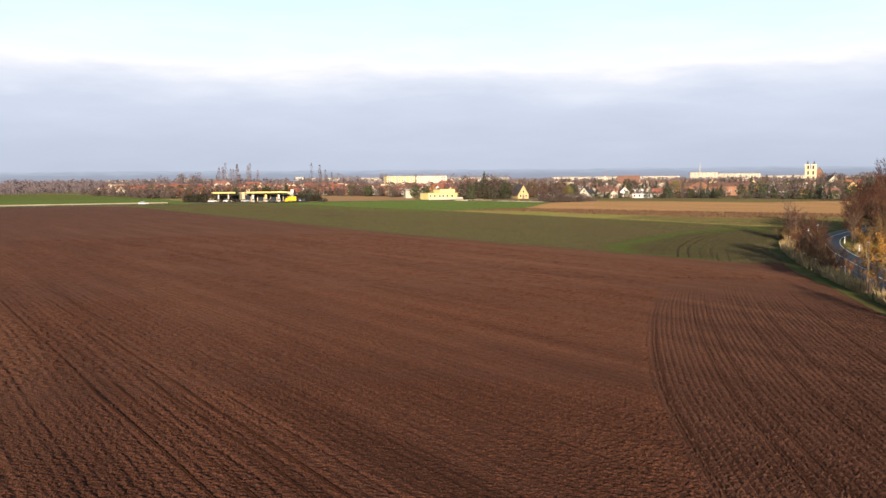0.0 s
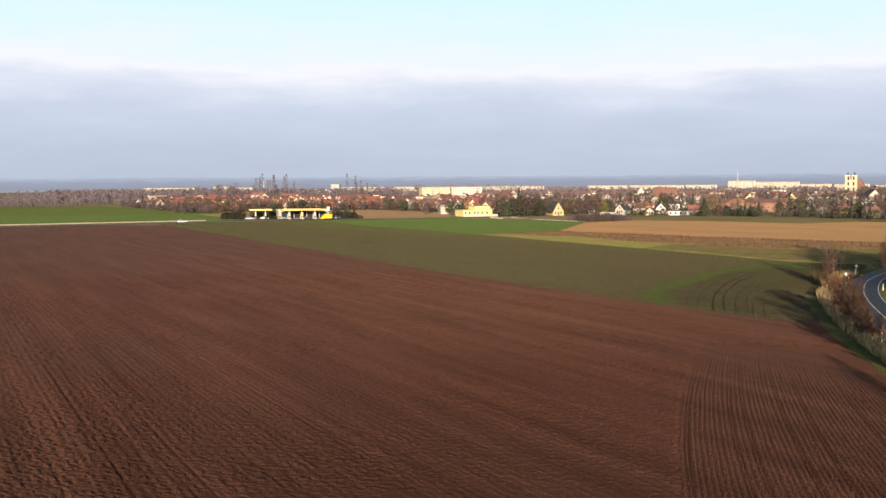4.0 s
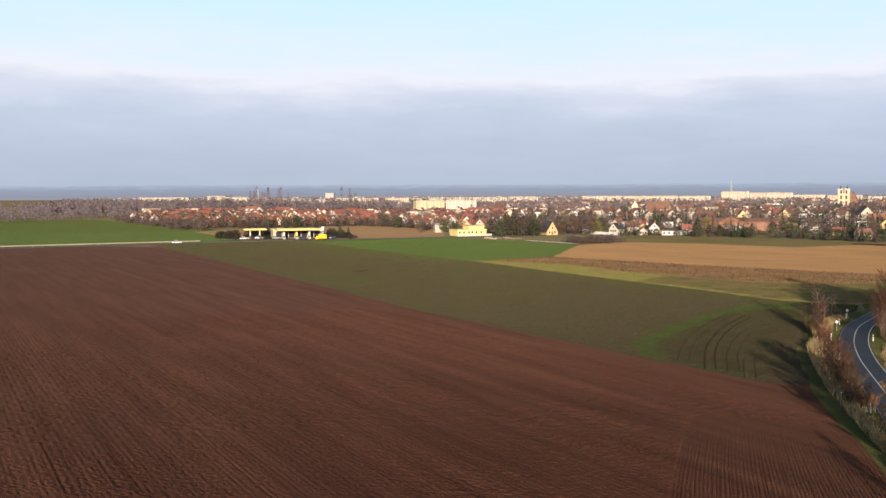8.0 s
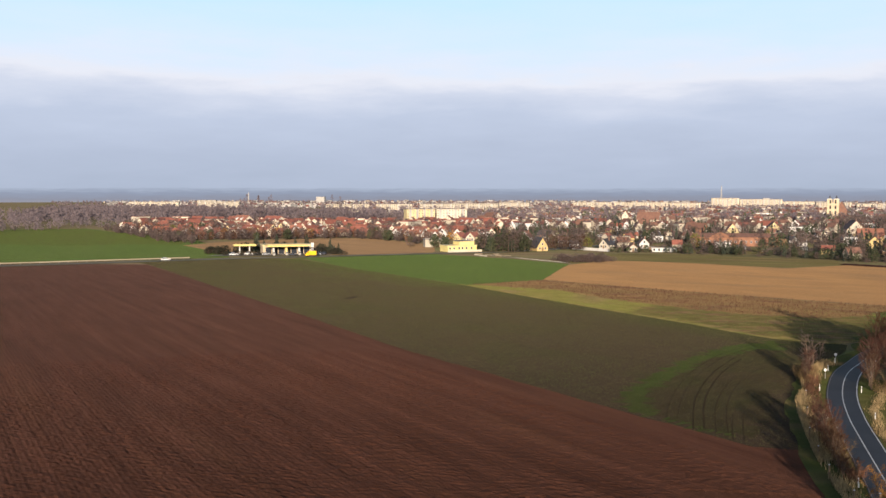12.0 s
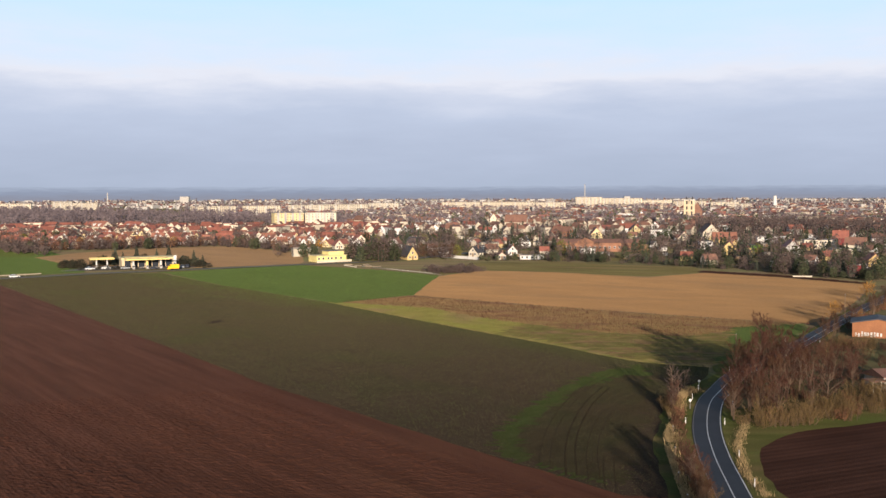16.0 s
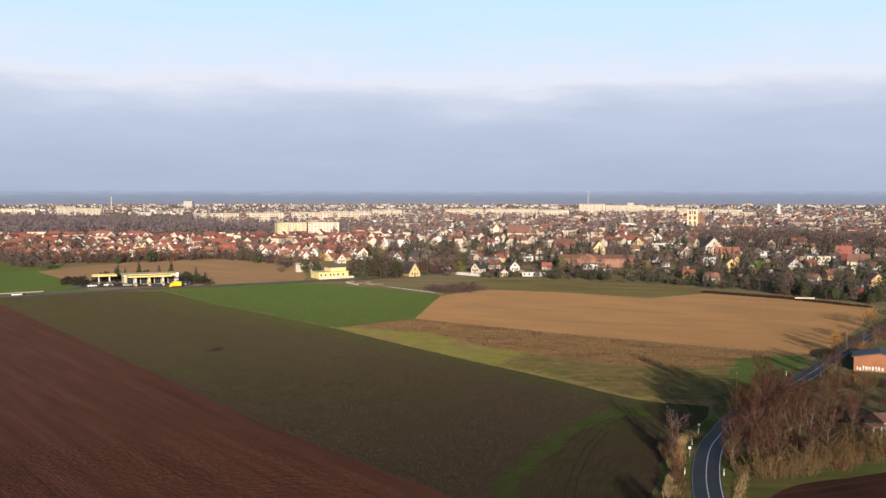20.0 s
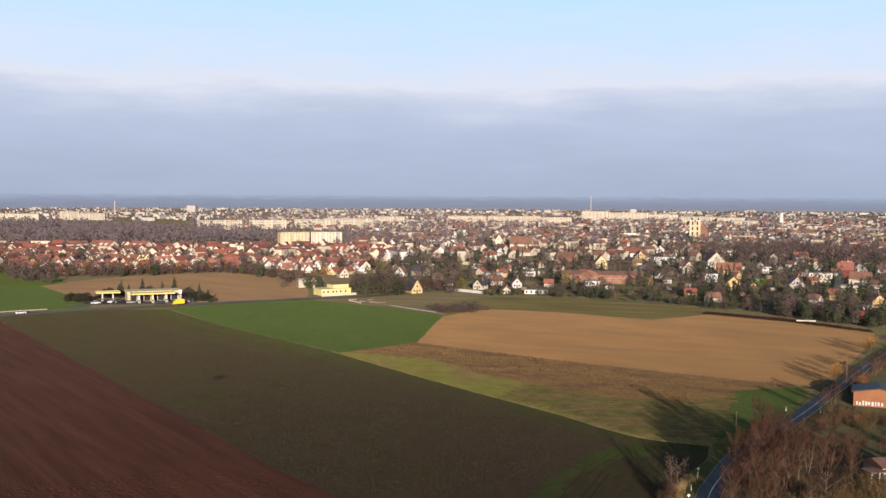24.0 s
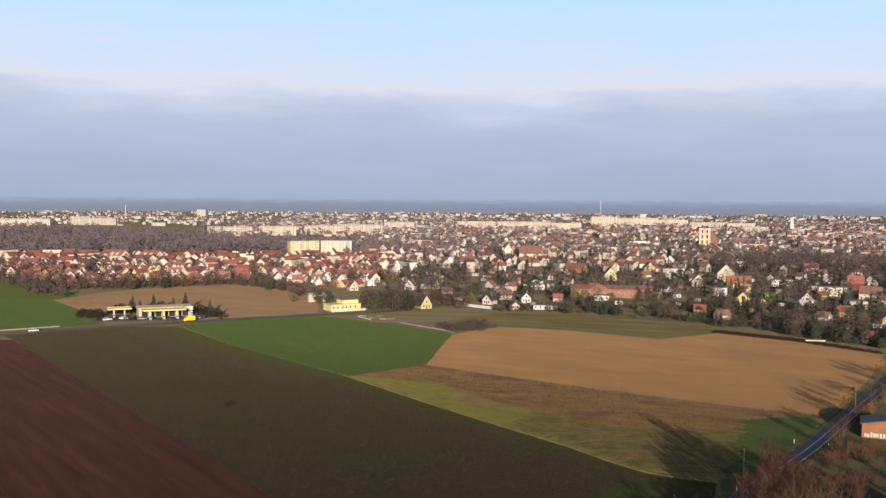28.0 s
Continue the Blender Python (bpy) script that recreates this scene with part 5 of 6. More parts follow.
for x, y, w, f, t in ((-440, 1500, 70, 5, 12), (-372, 1540, 60, 5, 10), (-310, 1600, 60, 5, 8), (-262, 1690, 90, 5, 2), (-1010, 1935, 110, 5, 12), (-900, 2040, 90, 5, 8), (-960, 2100, 44, 6, 5), (-210, 1890, 60, 5, -4), (-60, 2000, 80, 5, 3), (40, 2010, 110, 5, -2), (120, 1900, 60, 5, 5), (380, 2330, 120, 5, 0), (430, 2080, 70, 5, 4), (520, 2140, 60, 4, -4), (470, 1830, 50, 4, 0)):
    build_single(prefab_block(w, f, "slab" if (x + y) % 3 else "beige", "cream slab of flats in the far town"), x, y, t, w * 0.5)


def church():
    ob = thing("church", "pale stone church with a twin-towered westwork", "church")
    g = Geo().box(-6.6, -5, -0.2, 6.6, 5, 21).box(-6.6, -5, 21, -0.8, 5, 25.5).box(0.8, -5, 21, 6.6, 5, 25.5)
    tower = part("tower", g, "sandstone", ob, "pale sunlit stone tower front")
    for s in (-1, 1):
        part("spire", Geo().tube((s * 3.7, 0, 26.3), (s * 3.7, 0, 30.5), 1.4, 0.1, 8), "tile_dark", tower)
        part("cap", Geo().prism([(s * 3.7 - 3.2, 25.5), (s * 3.7 + 3.2, 25.5), (s * 3.7 + 2.5, 26.4), (s * 3.7 - 2.5, 26.4)], -5.3, 5.3), "white", tower)
        for z in (22.6, 16, 9.5):
            part("opening", Geo().box(s * 2.9 - 0.95, -5.06, z - 2.1, s * 2.9 + 0.95, -4.9, z + 2.1), "black", tower)
    part("nave", Geo().box(3, 4.5, -0.2, 15, 42, 11), "brick_old", ob)
    part("roof", Geo().prism([(2, 10.8), (16, 10.8), (9, 23)], 4.6, 42.5), "tile_brown", ob)
    part("portal", Geo().prism([(-1.6, 0), (1.6, 0), (1.6, 4), (0, 5.6), (-1.6, 4)], -5.1, -4.9), "black", tower)
    return ob


build_single(church(), 250, 1208, -14, 24)


def mast(name, x, y, h, r, material, label, cat):
    ob = thing(name, label, cat)
    part("shaft", Geo().tube((0, 0, 0), (0, 0, h), r, r * 0.7, 10), material, ob)
    part("cap", Geo().tube((0, 0, h), (0, 0, h + h * 0.04), r * 0.7, r * 0.6, 10), "concrete", ob)
    build_single(ob, x, y, 0, 8)


mast("chimney_stack", -1206, 2955, 36, 1.5, "concrete", "tall pale chimney on the far edge of town", "chimney")
mast("water_tower", 561, 1905, 26, 4.5, "white", "pale cylindrical tower in the far town", "tower")
build_single(flat_block("tower_block", 28, 18, 24, "grey", "grey tower block near the horizon", floors=8, bays=6, panes=False), -975, 3010, 0, 30)
build_single(flat_block("tower_block", 18, 14, 21, "grey", "grey tower block near the horizon", floors=8, bays=6, panes=False), 414, 2900, 0, 30)


def bridge_pylon():
    ob = thing("bridge_pylon", "white A-shaped pylon of a cable-stayed bridge on the horizon", "bridge")
    for s in (-1, 1):
        part("leg", Geo().tube((s * 2.5, 0, 0), (s * 0.6, 0, 60), 0.7, 0.5, 6), "concrete", ob)
    part("crossbeam", Geo().box(-1.6, -0.6, 30, 1.6, 0.6, 31.5), "concrete", ob)
    return ob


build_single(bridge_pylon(), 318, 3200, 8, 30)

# rows of houses
RND = random.Random(2024)
ESTATE_ZONE = [(-425, 775), (-292, 612), (-205, 690), (-193, 684), (-126, 648), (-92, 640), (-92, 720), (-95, 985), (-330, 960), (-500, 905)]
GARDEN_ZONE = [(-92, 640), (-70, 600), (-40, 560), (-12, 530), (34, 545), (60, 545), (104, 500), (125, 455), (160, 400), (260, 420), (420, 700), (420, 1000), (-95, 1000)]


NEAR_LIMIT = 790


def scatter(zone, masters, step_x, step_y, chance, turns, r, jitter=0.3, sizes=(0.85, 1.05)):
    n = 0
    xs, ys = [p[0] for p in zone], [p[1] for p in zone]
    y = min(ys)
    row = 0
    while y < max(ys):
        x = min(xs) + (row % 2) * step_x / 2
        while x < max(xs):
            px, py = x + RND.gauss(0, jitter) * step_x * 0.6, y + RND.gauss(0, jitter) * step_y * 0.6
            if RND.random() < chance and py < NEAR_LIMIT and inside(px, py, zone) and free(px, py, r):
                put(RND.choice(masters), px, py, 0, RND.choice(turns) + RND.uniform(-8, 8), RND.uniform(*sizes))
                TAKEN.append((px, py, r))
                n += 1
            x += step_x
        y += step_y
        row += 1
    return n


n_estate = scatter(ESTATE_ZONE, estate, 12.5, 16, 0.92, (20, 20, 110, 42, -20), 4.3, sizes=(0.6, 0.8))
n_garden = scatter(GARDEN_ZONE, garden, 25, 29, 0.5, (0, -30, 80, 100, 40), 6.0, sizes=(0.5, 0.74))
n_sheds = scatter(GARDEN_ZONE, sheds, 19, 22, 0.42, (0, 10, 80, -15), 4.0, sizes=(0.6, 0.9))
for x, y, t in ((-452, 806, 20), (-440, 792, 110), (-436, 776, 24), (-424, 764, 100), (-417, 748, 20), (-404, 738, 42), (-396, 724, 20), (-384, 712, 110), (-374, 700, 20), (-362, 690, 30), (-350, 680, 110), (-338, 668, 20)):
    if free(x, y, 4.3):
        put(RND.choice(estate), x, y, 0, t, RND.uniform(0.65, 0.8))
        TAKEN.append((x, y, 4.3))
retire(*estate, *garden, *sheds)

# far town: roofs and walls too small to tell apart


def far_town(name, zone_of, n, seed, wall, roof, label, blocks=0.1):
    rnd, walls, roofs = random.Random(seed), Geo(), Geo()
    for _ in range(n):
        x, y = zone_of(rnd)
        if not free(x, y, 6):
            continue
        a = rnd.choice((0.1, 1.6, 0.5, -0.4)) + rnd.gauss(0, 0.15)
        w, l, e, h = rnd.uniform(2.8, 4.0), rnd.uniform(3.6, 6.5), rnd.uniform(2.8, 5.5), rnd.uniform(2.2, 3.6)
        if y < 1000:
            TAKEN.append((x, y, 4.0))
        c, s = math.cos(a), math.sin(a)
        turn = lambda q: (x + q[0] * c - q[1] * s, y + q[0] * s + q[1] * c, q[2])
        g1, g2 = Geo(), Geo()
        if rnd.random() < blocks:
            l, e = l * rnd.uniform(1.5, 3.2), e + 3
            g1.box(-w, -l, 0, w, l, e)
            g2.box(-w - 0.2, -l - 0.2, e, w + 0.2, l + 0.2, e + 0.4)
        else:
            g1.prism([(-w, 0), (w, 0), (w, e), (0, e + h), (-w, e)], -l, l)
            for sg in (-1, 1):
                pts = [(sg * (w + 0.4), e - 0.2), (0, e + h + 0.05), (0, e + h + 0.3), (sg * (w + 0.4), e + 0.05)]
                g2.prism(pts if sg < 0 else pts[::-1], -l - 0.3, l + 0.3)
        walls.add([turn(q) for q in g1.v], g1.f)
        roofs.add([turn(q) for q in g2.v], g2.f)
    solid(name, walls, wall, label + ", walls", "houses", "stuff")
    solid(name, roofs, roof, label + ", roofs", "houses", "stuff")


def fan(y0, y1, a0=-33.0, a1=24.0, power=1.0):
    def at(rnd):
        y = y0 + (y1 - y0) * rnd.random() ** power
        return y * math.tan(radians(rnd.uniform(a0, a1))), y
    return at


def within(zone):
    xs, ys = [p[0] for p in zone], [p[1] for p in zone]

    def at(rnd):
        while True:
            x, y = rnd.uniform(min(xs), max(xs)), rnd.uniform(min(ys), max(ys))
            if inside(x, y, zone):
                return x, y
    return at


far_town("far_houses", within([(-425, 795), (-95, 795), (-95, 985), (-330, 960), (-500, 905)]), 300, 11, "cream", "tile_red", "cream red-roofed houses at the back of the estate")
far_town("far_houses", within([(-95, 795), (420, 795), (420, 1000), (-95, 1000)]), 95, 12, "beige", "tile_brown", "beige brown-roofed houses behind the gardens")
far_town("far_houses", within([(-95, 795), (420, 795), (420, 1000), (-95, 1000)]), 70, 13, "white", "tile_red", "white red-roofed houses behind the gardens")
far_town("far_houses", fan(1000, 1500, -9, 24), 290, 1, "beige", "tile_brown", "cream houses of the middle town")
far_town("far_houses", fan(1000, 1500, -9, 24), 130, 2, "white", "tile_brown", "white brown-roofed houses of the middle town")
far_town("far_houses", fan(1000, 1500, -9, 24), 90, 9, "cream", "tile_red", "cream red-roofed houses of the middle town")
# from here on muted walls stand in for the haze of distance
far_town("far_houses", fan(1500, 2400, -16, 24), 600, 3, "grey", "tile_brown", "cream houses of the far town", 0.25)
far_town("far_houses", fan(1500, 2400, -16, 24), 420, 4, "beige", "tile_red", "white houses of the far town", 0.25)
far_town("far_houses", fan(2200, 3200, -30, 24), 230, 5, "grey", "felt", "pale blocks at the far edge of town", 0.7)
far_town("far_houses", fan(2000, 3000, -30, 20), 420, 6, "grey", "tile_red", "houses at the far edge of town", 0.3)

far_town("far_houses", fan(3150, 4100, -31, 24), 260, 7, "grey", "felt", "pale blocks beyond the far edge of town", 0.6)
far_town("far_houses", fan(3150, 4100, -31, 24), 260, 8, "beige", "tile_brown", "houses beyond the far edge of town", 0.2)

# ---------------------------------------------------------------- trees of the town
PARK = "trees among the houses"
conifers = [leafy_tree("conifer", 9 + 3 * k, 5 + k, 80 + k, "dark green conifer among the gardens", "needle", CONE, 240, 0.5, 0.08, PARK) for k in range(2)]
evergreens = [leafy_tree("evergreen_tree", 8, 6.5, 85 + k, "dull green bushy tree among the gardens", "evergreen", ROUND, 260, 0.5, 0.1, PARK) for k in range(2)]
town_bare = [leafy_tree("leafless_tree", 9 + k, 7.5, 90 + k, "leafless grey-brown tree among the houses", "twig_grey", ROUND, 300, 0.34, 0.15, PARK) for k in range(3)]
wall_trees = leafy_tree("leafless_tree", 10, 6.0, 97, "tall reddish-brown bare tree beside the garden wall", "twig_warm", ROUND, 300, 0.3, 0.12, PARK)
brambles = [leafy_tree("thicket_bush", 3.0, 4.2, 99 + k, "low brown leafless bush", "twig_grey", ROUND, 220, 0.2, 0.02, PARK) for k in range(2)]
scrubs = [leafy_tree("dark_bush", 3.6 + k, 5.5, 105 + k, "dark bushy evergreen scrub around the station", "scrub", ROUND, 300, 0.32, 0.0, PARK) for k in range(2)]
yellowish = [leafy_tree("autumn_tree", 8, 7, 95, "yellow-green tree holding its last leaves", "willow", ROUND, 280, 0.45, 0.12, PARK)]

for k in range(34):
    x = -72 + RND.uniform(-6, 24)
    put(RND.choice(conifers + evergreens + town_bare), x, 503 - (x + 72) * 0.25 + RND.uniform(0, 30), 0, RND.uniform(0, 360), RND.uniform(0.8, 1.3))
for x, y in ((-36, 531), (-33, 535), (-30, 529), (-27, 534), (-24, 530), (-21, 527), (-39, 536)):
    put(wall_trees, x, y, 0, RND.uniform(0, 360), RND.uniform(0.75, 1.0), "tall reddish-brown bare tree beside the garden wall")
for k in range(10):
    put(RND.choice(town_bare), RND.uniform(-70, -20), RND.uniform(508, 560), 0, RND.uniform(0, 360), RND.uniform(0.8, 1.1))
n_trees = 0
for zone, masters, n, gap in ((GARDEN_ZONE, town_bare * 2 + conifers * 2 + evergreens * 2 + yellowish, 240, 2.0), (ESTATE_ZONE, town_bare * 3 + evergreens + yellowish, 36, 1.5)):
    xs, ys = [p[0] for p in zone], [p[1] for p in zone]
    tries = 0
    while n and tries < 6000:
        tries += 1
        x, y = RND.uniform(min(xs), max(xs)), min(ys) + (min(max(ys), 760) - min(ys)) * RND.random() ** 1.2
        if inside(x, y, zone) and free(x, y, gap - 2.5):
            put(RND.choice(masters), x, y, 0, RND.uniform(0, 360), RND.uniform(0.6, 1.1))
            n -= 1


def hedge_row(line, n, masters, wide, lo=0.5, hi=0.9):
    pts = smooth_line(line, 12)
    for _ in range(n):
        p = pts[RND.randrange(len(pts))]
        put(RND.choice(masters), p.x + RND.gauss(0, wide), p.y + RND.gauss(0, wide), 0, RND.uniform(0, 360), RND.uniform(lo, hi))


hedge_row([(-300, 602), (-245, 610), (-190, 650), (-150, 618), (-112, 560), (-104, 535)], 24, town_bare + evergreens, 4.0, 0.6, 1.0)
hedge_row([(34, 512), (70, 500), (104, 470), (126, 445), (158, 402)], 70, town_bare[:1] + brambles * 2 + evergreens + conifers, 4.0, 0.35, 0.8)
hedge_row([(132, 437), (146, 418), (157, 402), (168, 402)], 24, conifers + evergreens + town_bare[:1], 2.6, 0.55, 0.95)
hedge_row([(112, 500), (136, 470), (160, 440), (180, 420)], 58, town_bare * 2 + evergreens + conifers + brambles, 11.0, 0.6, 1.1)
hedge_row([(-8, 513), (30, 516), (60, 508), (96, 480)], 46, evergreens + brambles * 2, 2.2, 0.3, 0.5)
hedge_row([(40, 540), (80, 530), (120, 540), (170, 515), (210, 500)], 46, town_bare + conifers + evergreens, 9.0, 0.5, 0.95)
hedge_row([(-29, 444), (-18, 437), (-5, 448)], 44, brambles, 2.6, 0.7, 1.3)
hedge_row([(-205, 478), (-196, 482), (-180, 492), (-160, 490), (-147, 480)], 34, scrubs * 3 + conifers[:1], 1.8, 0.6, 1.15)
hedge_row([(-214, 470), (-208, 462), (-201, 462)], 16, scrubs, 1.8, 0.55, 1.0)
hedge_row([(-199, 452), (-186, 454.5), (-176, 457)], 9, scrubs, 0.7, 0.28, 0.45)
hedge_row([(-152, 478), (-146, 476), (-141, 472)], 16, scrubs * 3 + conifers[:1], 2.4, 0.45, 0.8)
retire(*conifers, *evergreens, *town_bare, wall_trees, *brambles, *scrubs, *yellowish, *rusty_trees)


def far_trees(name, at, n, seed, material, label, height=11, leaves=46, size=0.9, tall=False):
    rnd, geo = random.Random(seed), Geo()
    for _ in range(n):
        x, y = at(rnd)
        if not free(x, y, 0.0):
            continue
        h = height * rnd.uniform(0.65, 1.25)
        w = h * (0.085 if tall else rnd.uniform(0.32, 0.5))
        geo.tube((x, y, 0), (x, y, h * 0.6), 0.25, 0.1, 3)
        for k in range(leaves):
            lv = rnd.random()
            r = w * (COLUMN(lv) if tall else ROUND(lv)) * math.sqrt(rnd.random())
            a = rnd.random() * 6.283
            leaf(geo, (x + math.cos(a) * r, y + math.sin(a) * r, h * (0.12 + 0.88 * lv)), size * rnd.uniform(0.6, 1.4), rnd)
    solid(name, geo, material, label, "trees", "stuff")


def in_poly(zone):
    xs, ys = [p[0] for p in zone], [p[1] for p in zone]

    def at(rnd):
        while True:
            x, y = rnd.uniform(min(xs), max(xs)), rnd.uniform(min(ys), max(ys))
            if inside(x, y, zone):
                return x, y
    return at


far_trees("garden_trees", in_poly([(-95, 640), (-40, 600), (40, 590), (140, 560), (260, 560), (420, 760), (420, 1000), (-95, 1000)]), 620, 31, "twig_grey", "leafless trees between the garden houses", 8, 56, 0.6)
far_trees("garden_trees", in_poly([(-45, 530), (10, 536), (60, 530), (60, 610), (-40, 620), (-70, 600)]), 60, 38, "twig_grey", "leafless garden trees behind the meadow wall", 6, 64, 0.45)
far_trees("garden_trees", in_poly([(-95, 640), (-40, 600), (40, 590), (140, 520), (260, 520), (420, 760), (420, 1000), (-95, 1000)]), 420, 32, "needle", "dark conifers between the garden houses", 8, 60, 0.6, True)
far_trees("garden_trees", in_poly([(-430, 770), (-292, 640), (-100, 660), (-95, 985), (-330, 960), (-500, 905)]), 420, 33, "twig_grey", "leafless trees in the estate", 7.5, 70, 0.6)
far_trees("garden_trees", in_poly([(-425, 745), (-292, 598), (-240, 606), (-190, 648), (-150, 616), (-112, 556), (-108, 570), (-150, 636), (-190, 668), (-292, 622), (-415, 765)]), 230, 34, "twig_grey", "thicket in front of the estate", 6.5, 70, 0.4)
far_trees("garden_trees", in_poly([(-425, 748), (-292, 602), (-240, 610), (-190, 652), (-150, 620), (-112, 560), (-108, 574), (-150, 640), (-190, 674), (-292, 628), (-415, 768)]), 120, 39, "rust_leaf", "rust-coloured trees in front of the estate", 7.0, 80, 0.4)
far_trees("garden_trees", in_poly([(-292, 612), (-240, 620), (-190, 660), (-150, 630), (-110, 570), (-106, 640), (-190, 690), (-292, 640)]), 16, 40, "gold_leaf", "yellow-leaved trees in front of the estate", 6.5, 90, 0.4)
far_trees("garden_trees", in_poly([(-440, 748), (-376, 672), (-284, 560), (-262, 554), (-292, 612), (-415, 765)]), 150, 35, "twig_grey", "thicket at the edge of the green field", 5.0, 60, 0.45)
POPLARS_A = [(-423, 1000), (-378, 1012), (-378, 1026), (-423, 1016)]
POPLARS_B = [(-332, 1022), (-296, 1040), (-296, 1052), (-332, 1036)]
WOODS_LEFT = [(-720, 960), (-520, 930), (-330, 985), (-220, 1040), (-260, 1300), (-380, 1420), (-900, 1800), (-1100, 1750)]
far_trees("far_wood", in_poly(WOODS_LEFT), 1250, 21, "wood_hazed", "leafless grey-brown wood behind the estate", 12, 27, 1.3)
far_trees("poplar_row", in_poly(POPLARS_A), 15, 22, "wood_hazed", "row of tall bare poplars", 26, 190, 0.55, True)
far_trees("poplar_row", in_poly(POPLARS_B), 6, 29, "wood_hazed", "group of tall bare poplars", 25, 190, 0.55, True)
far_trees("far_wood", in_poly([(-330, 1040), (-90, 1046), (-90, 1100), (-330, 1100)]), 110, 36, "wood_hazed", "belt of bare trees behind the flats", 15, 50, 0.8)
far_trees("far_wood", in_poly([(-490, 985), (-428, 1000), (-428, 1030), (-490, 1020)]), 16, 37, "wood_hazed", "group of high bare trees behind the estate", 19, 90, 0.8)
far_trees("far_wood", in_poly([(175, 800), (330, 780), (370, 960), (210, 1000)]), 520, 23, "twig_grey", "brown leafless park wood", 12, 70, 0.6)
far_trees("far_trees", fan(980, 1500, -10, 24), 900, 24, "wood_hazed", "leafless trees between the middle town's houses", 10, 36, 1.0)
far_trees("far_trees", fan(980, 1500, -10, 24), 260, 25, "evergreen", "green trees between the middle town's houses", 9, 36, 1.0)
far_trees("far_trees", fan(1500, 2700, -18, 24), 1000, 26, "wood_hazed", "leafless trees of the far town", 11, 22, 1.7)
far_trees("far_wood", fan(2200, 4100, -33, 24, 0.8), 1700, 27, "wood_hazed", "woods beyond the town", 8, 12, 2.3)
far_trees("far_wood", in_poly([(-1000, 700), (-520, 640), (-430, 760), (-520, 930), (-1000, 950)]), 340, 28, "wood_hazed", "leafless wood beside the estate", 10, 60, 0.6)


def garden_hedges(n, seed, zone, material, label, high=1.6):
    """Clipped and wild hedges between the plots: rows of small clumps, no two alike."""
    rnd, geo, at = random.Random(seed), Geo(), in_poly(zone)
    for _ in range(n):
        x, y = at(rnd)
        a, length, h = rnd.choice((0.1, 1.65, -0.5, 1.05)) + rnd.gauss(0, 0.12), rnd.uniform(7, 20), high * rnd.uniform(0.6, 1.4)
        dx, dy = math.cos(a), math.sin(a)
        if not (free(x, y, 0.5) and free(x + dx * length, y + dy * length, 0.5) and free(x + dx * length / 2, y + dy * length / 2, 0.5)):
            continue
        for k in range(int(length * 7)):
            t = rnd.random() * length
            leaf(geo, (x + dx * t + rnd.gauss(0, 0.35), y + dy * t + rnd.gauss(0, 0.35), h * rnd.random() ** 0.8), 0.3 * rnd.uniform(0.6, 1.4), rnd)
    solid("garden_hedges", geo, material, label, "hedges", "stuff")


GARDENS = [(-20, 535), (40, 520), (100, 480), (135, 450), (165, 405), (260, 430), (420, 700), (420, 800), (-95, 800), (-90, 640), (-60, 570)]
garden_hedges(170, 51, GARDENS, "scrub", "dark green hedges between the garden plots")
garden_hedges(130, 52, GARDENS, "twig_grey", "leafless hedges between the garden plots", 1.9)
garden_hedges(120, 54, [(-12, 518), (40, 512), (100, 474), (150, 412), (190, 425), (150, 500), (60, 548), (0, 552)], "twig_grey", "wild leafless hedges at the edge of the gardens", 2.3)
garden_hedges(26, 55, [(60, 512), (110, 476), (150, 420), (230, 440), (230, 560), (90, 560)], "needle", "dark evergreen hedges among the gardens", 2.6)
garden_hedges(90, 53, ESTATE_ZONE, "scrub", "dark hedges between the estate houses", 1.4)

# ---------------------------------------------------------------- petrol station


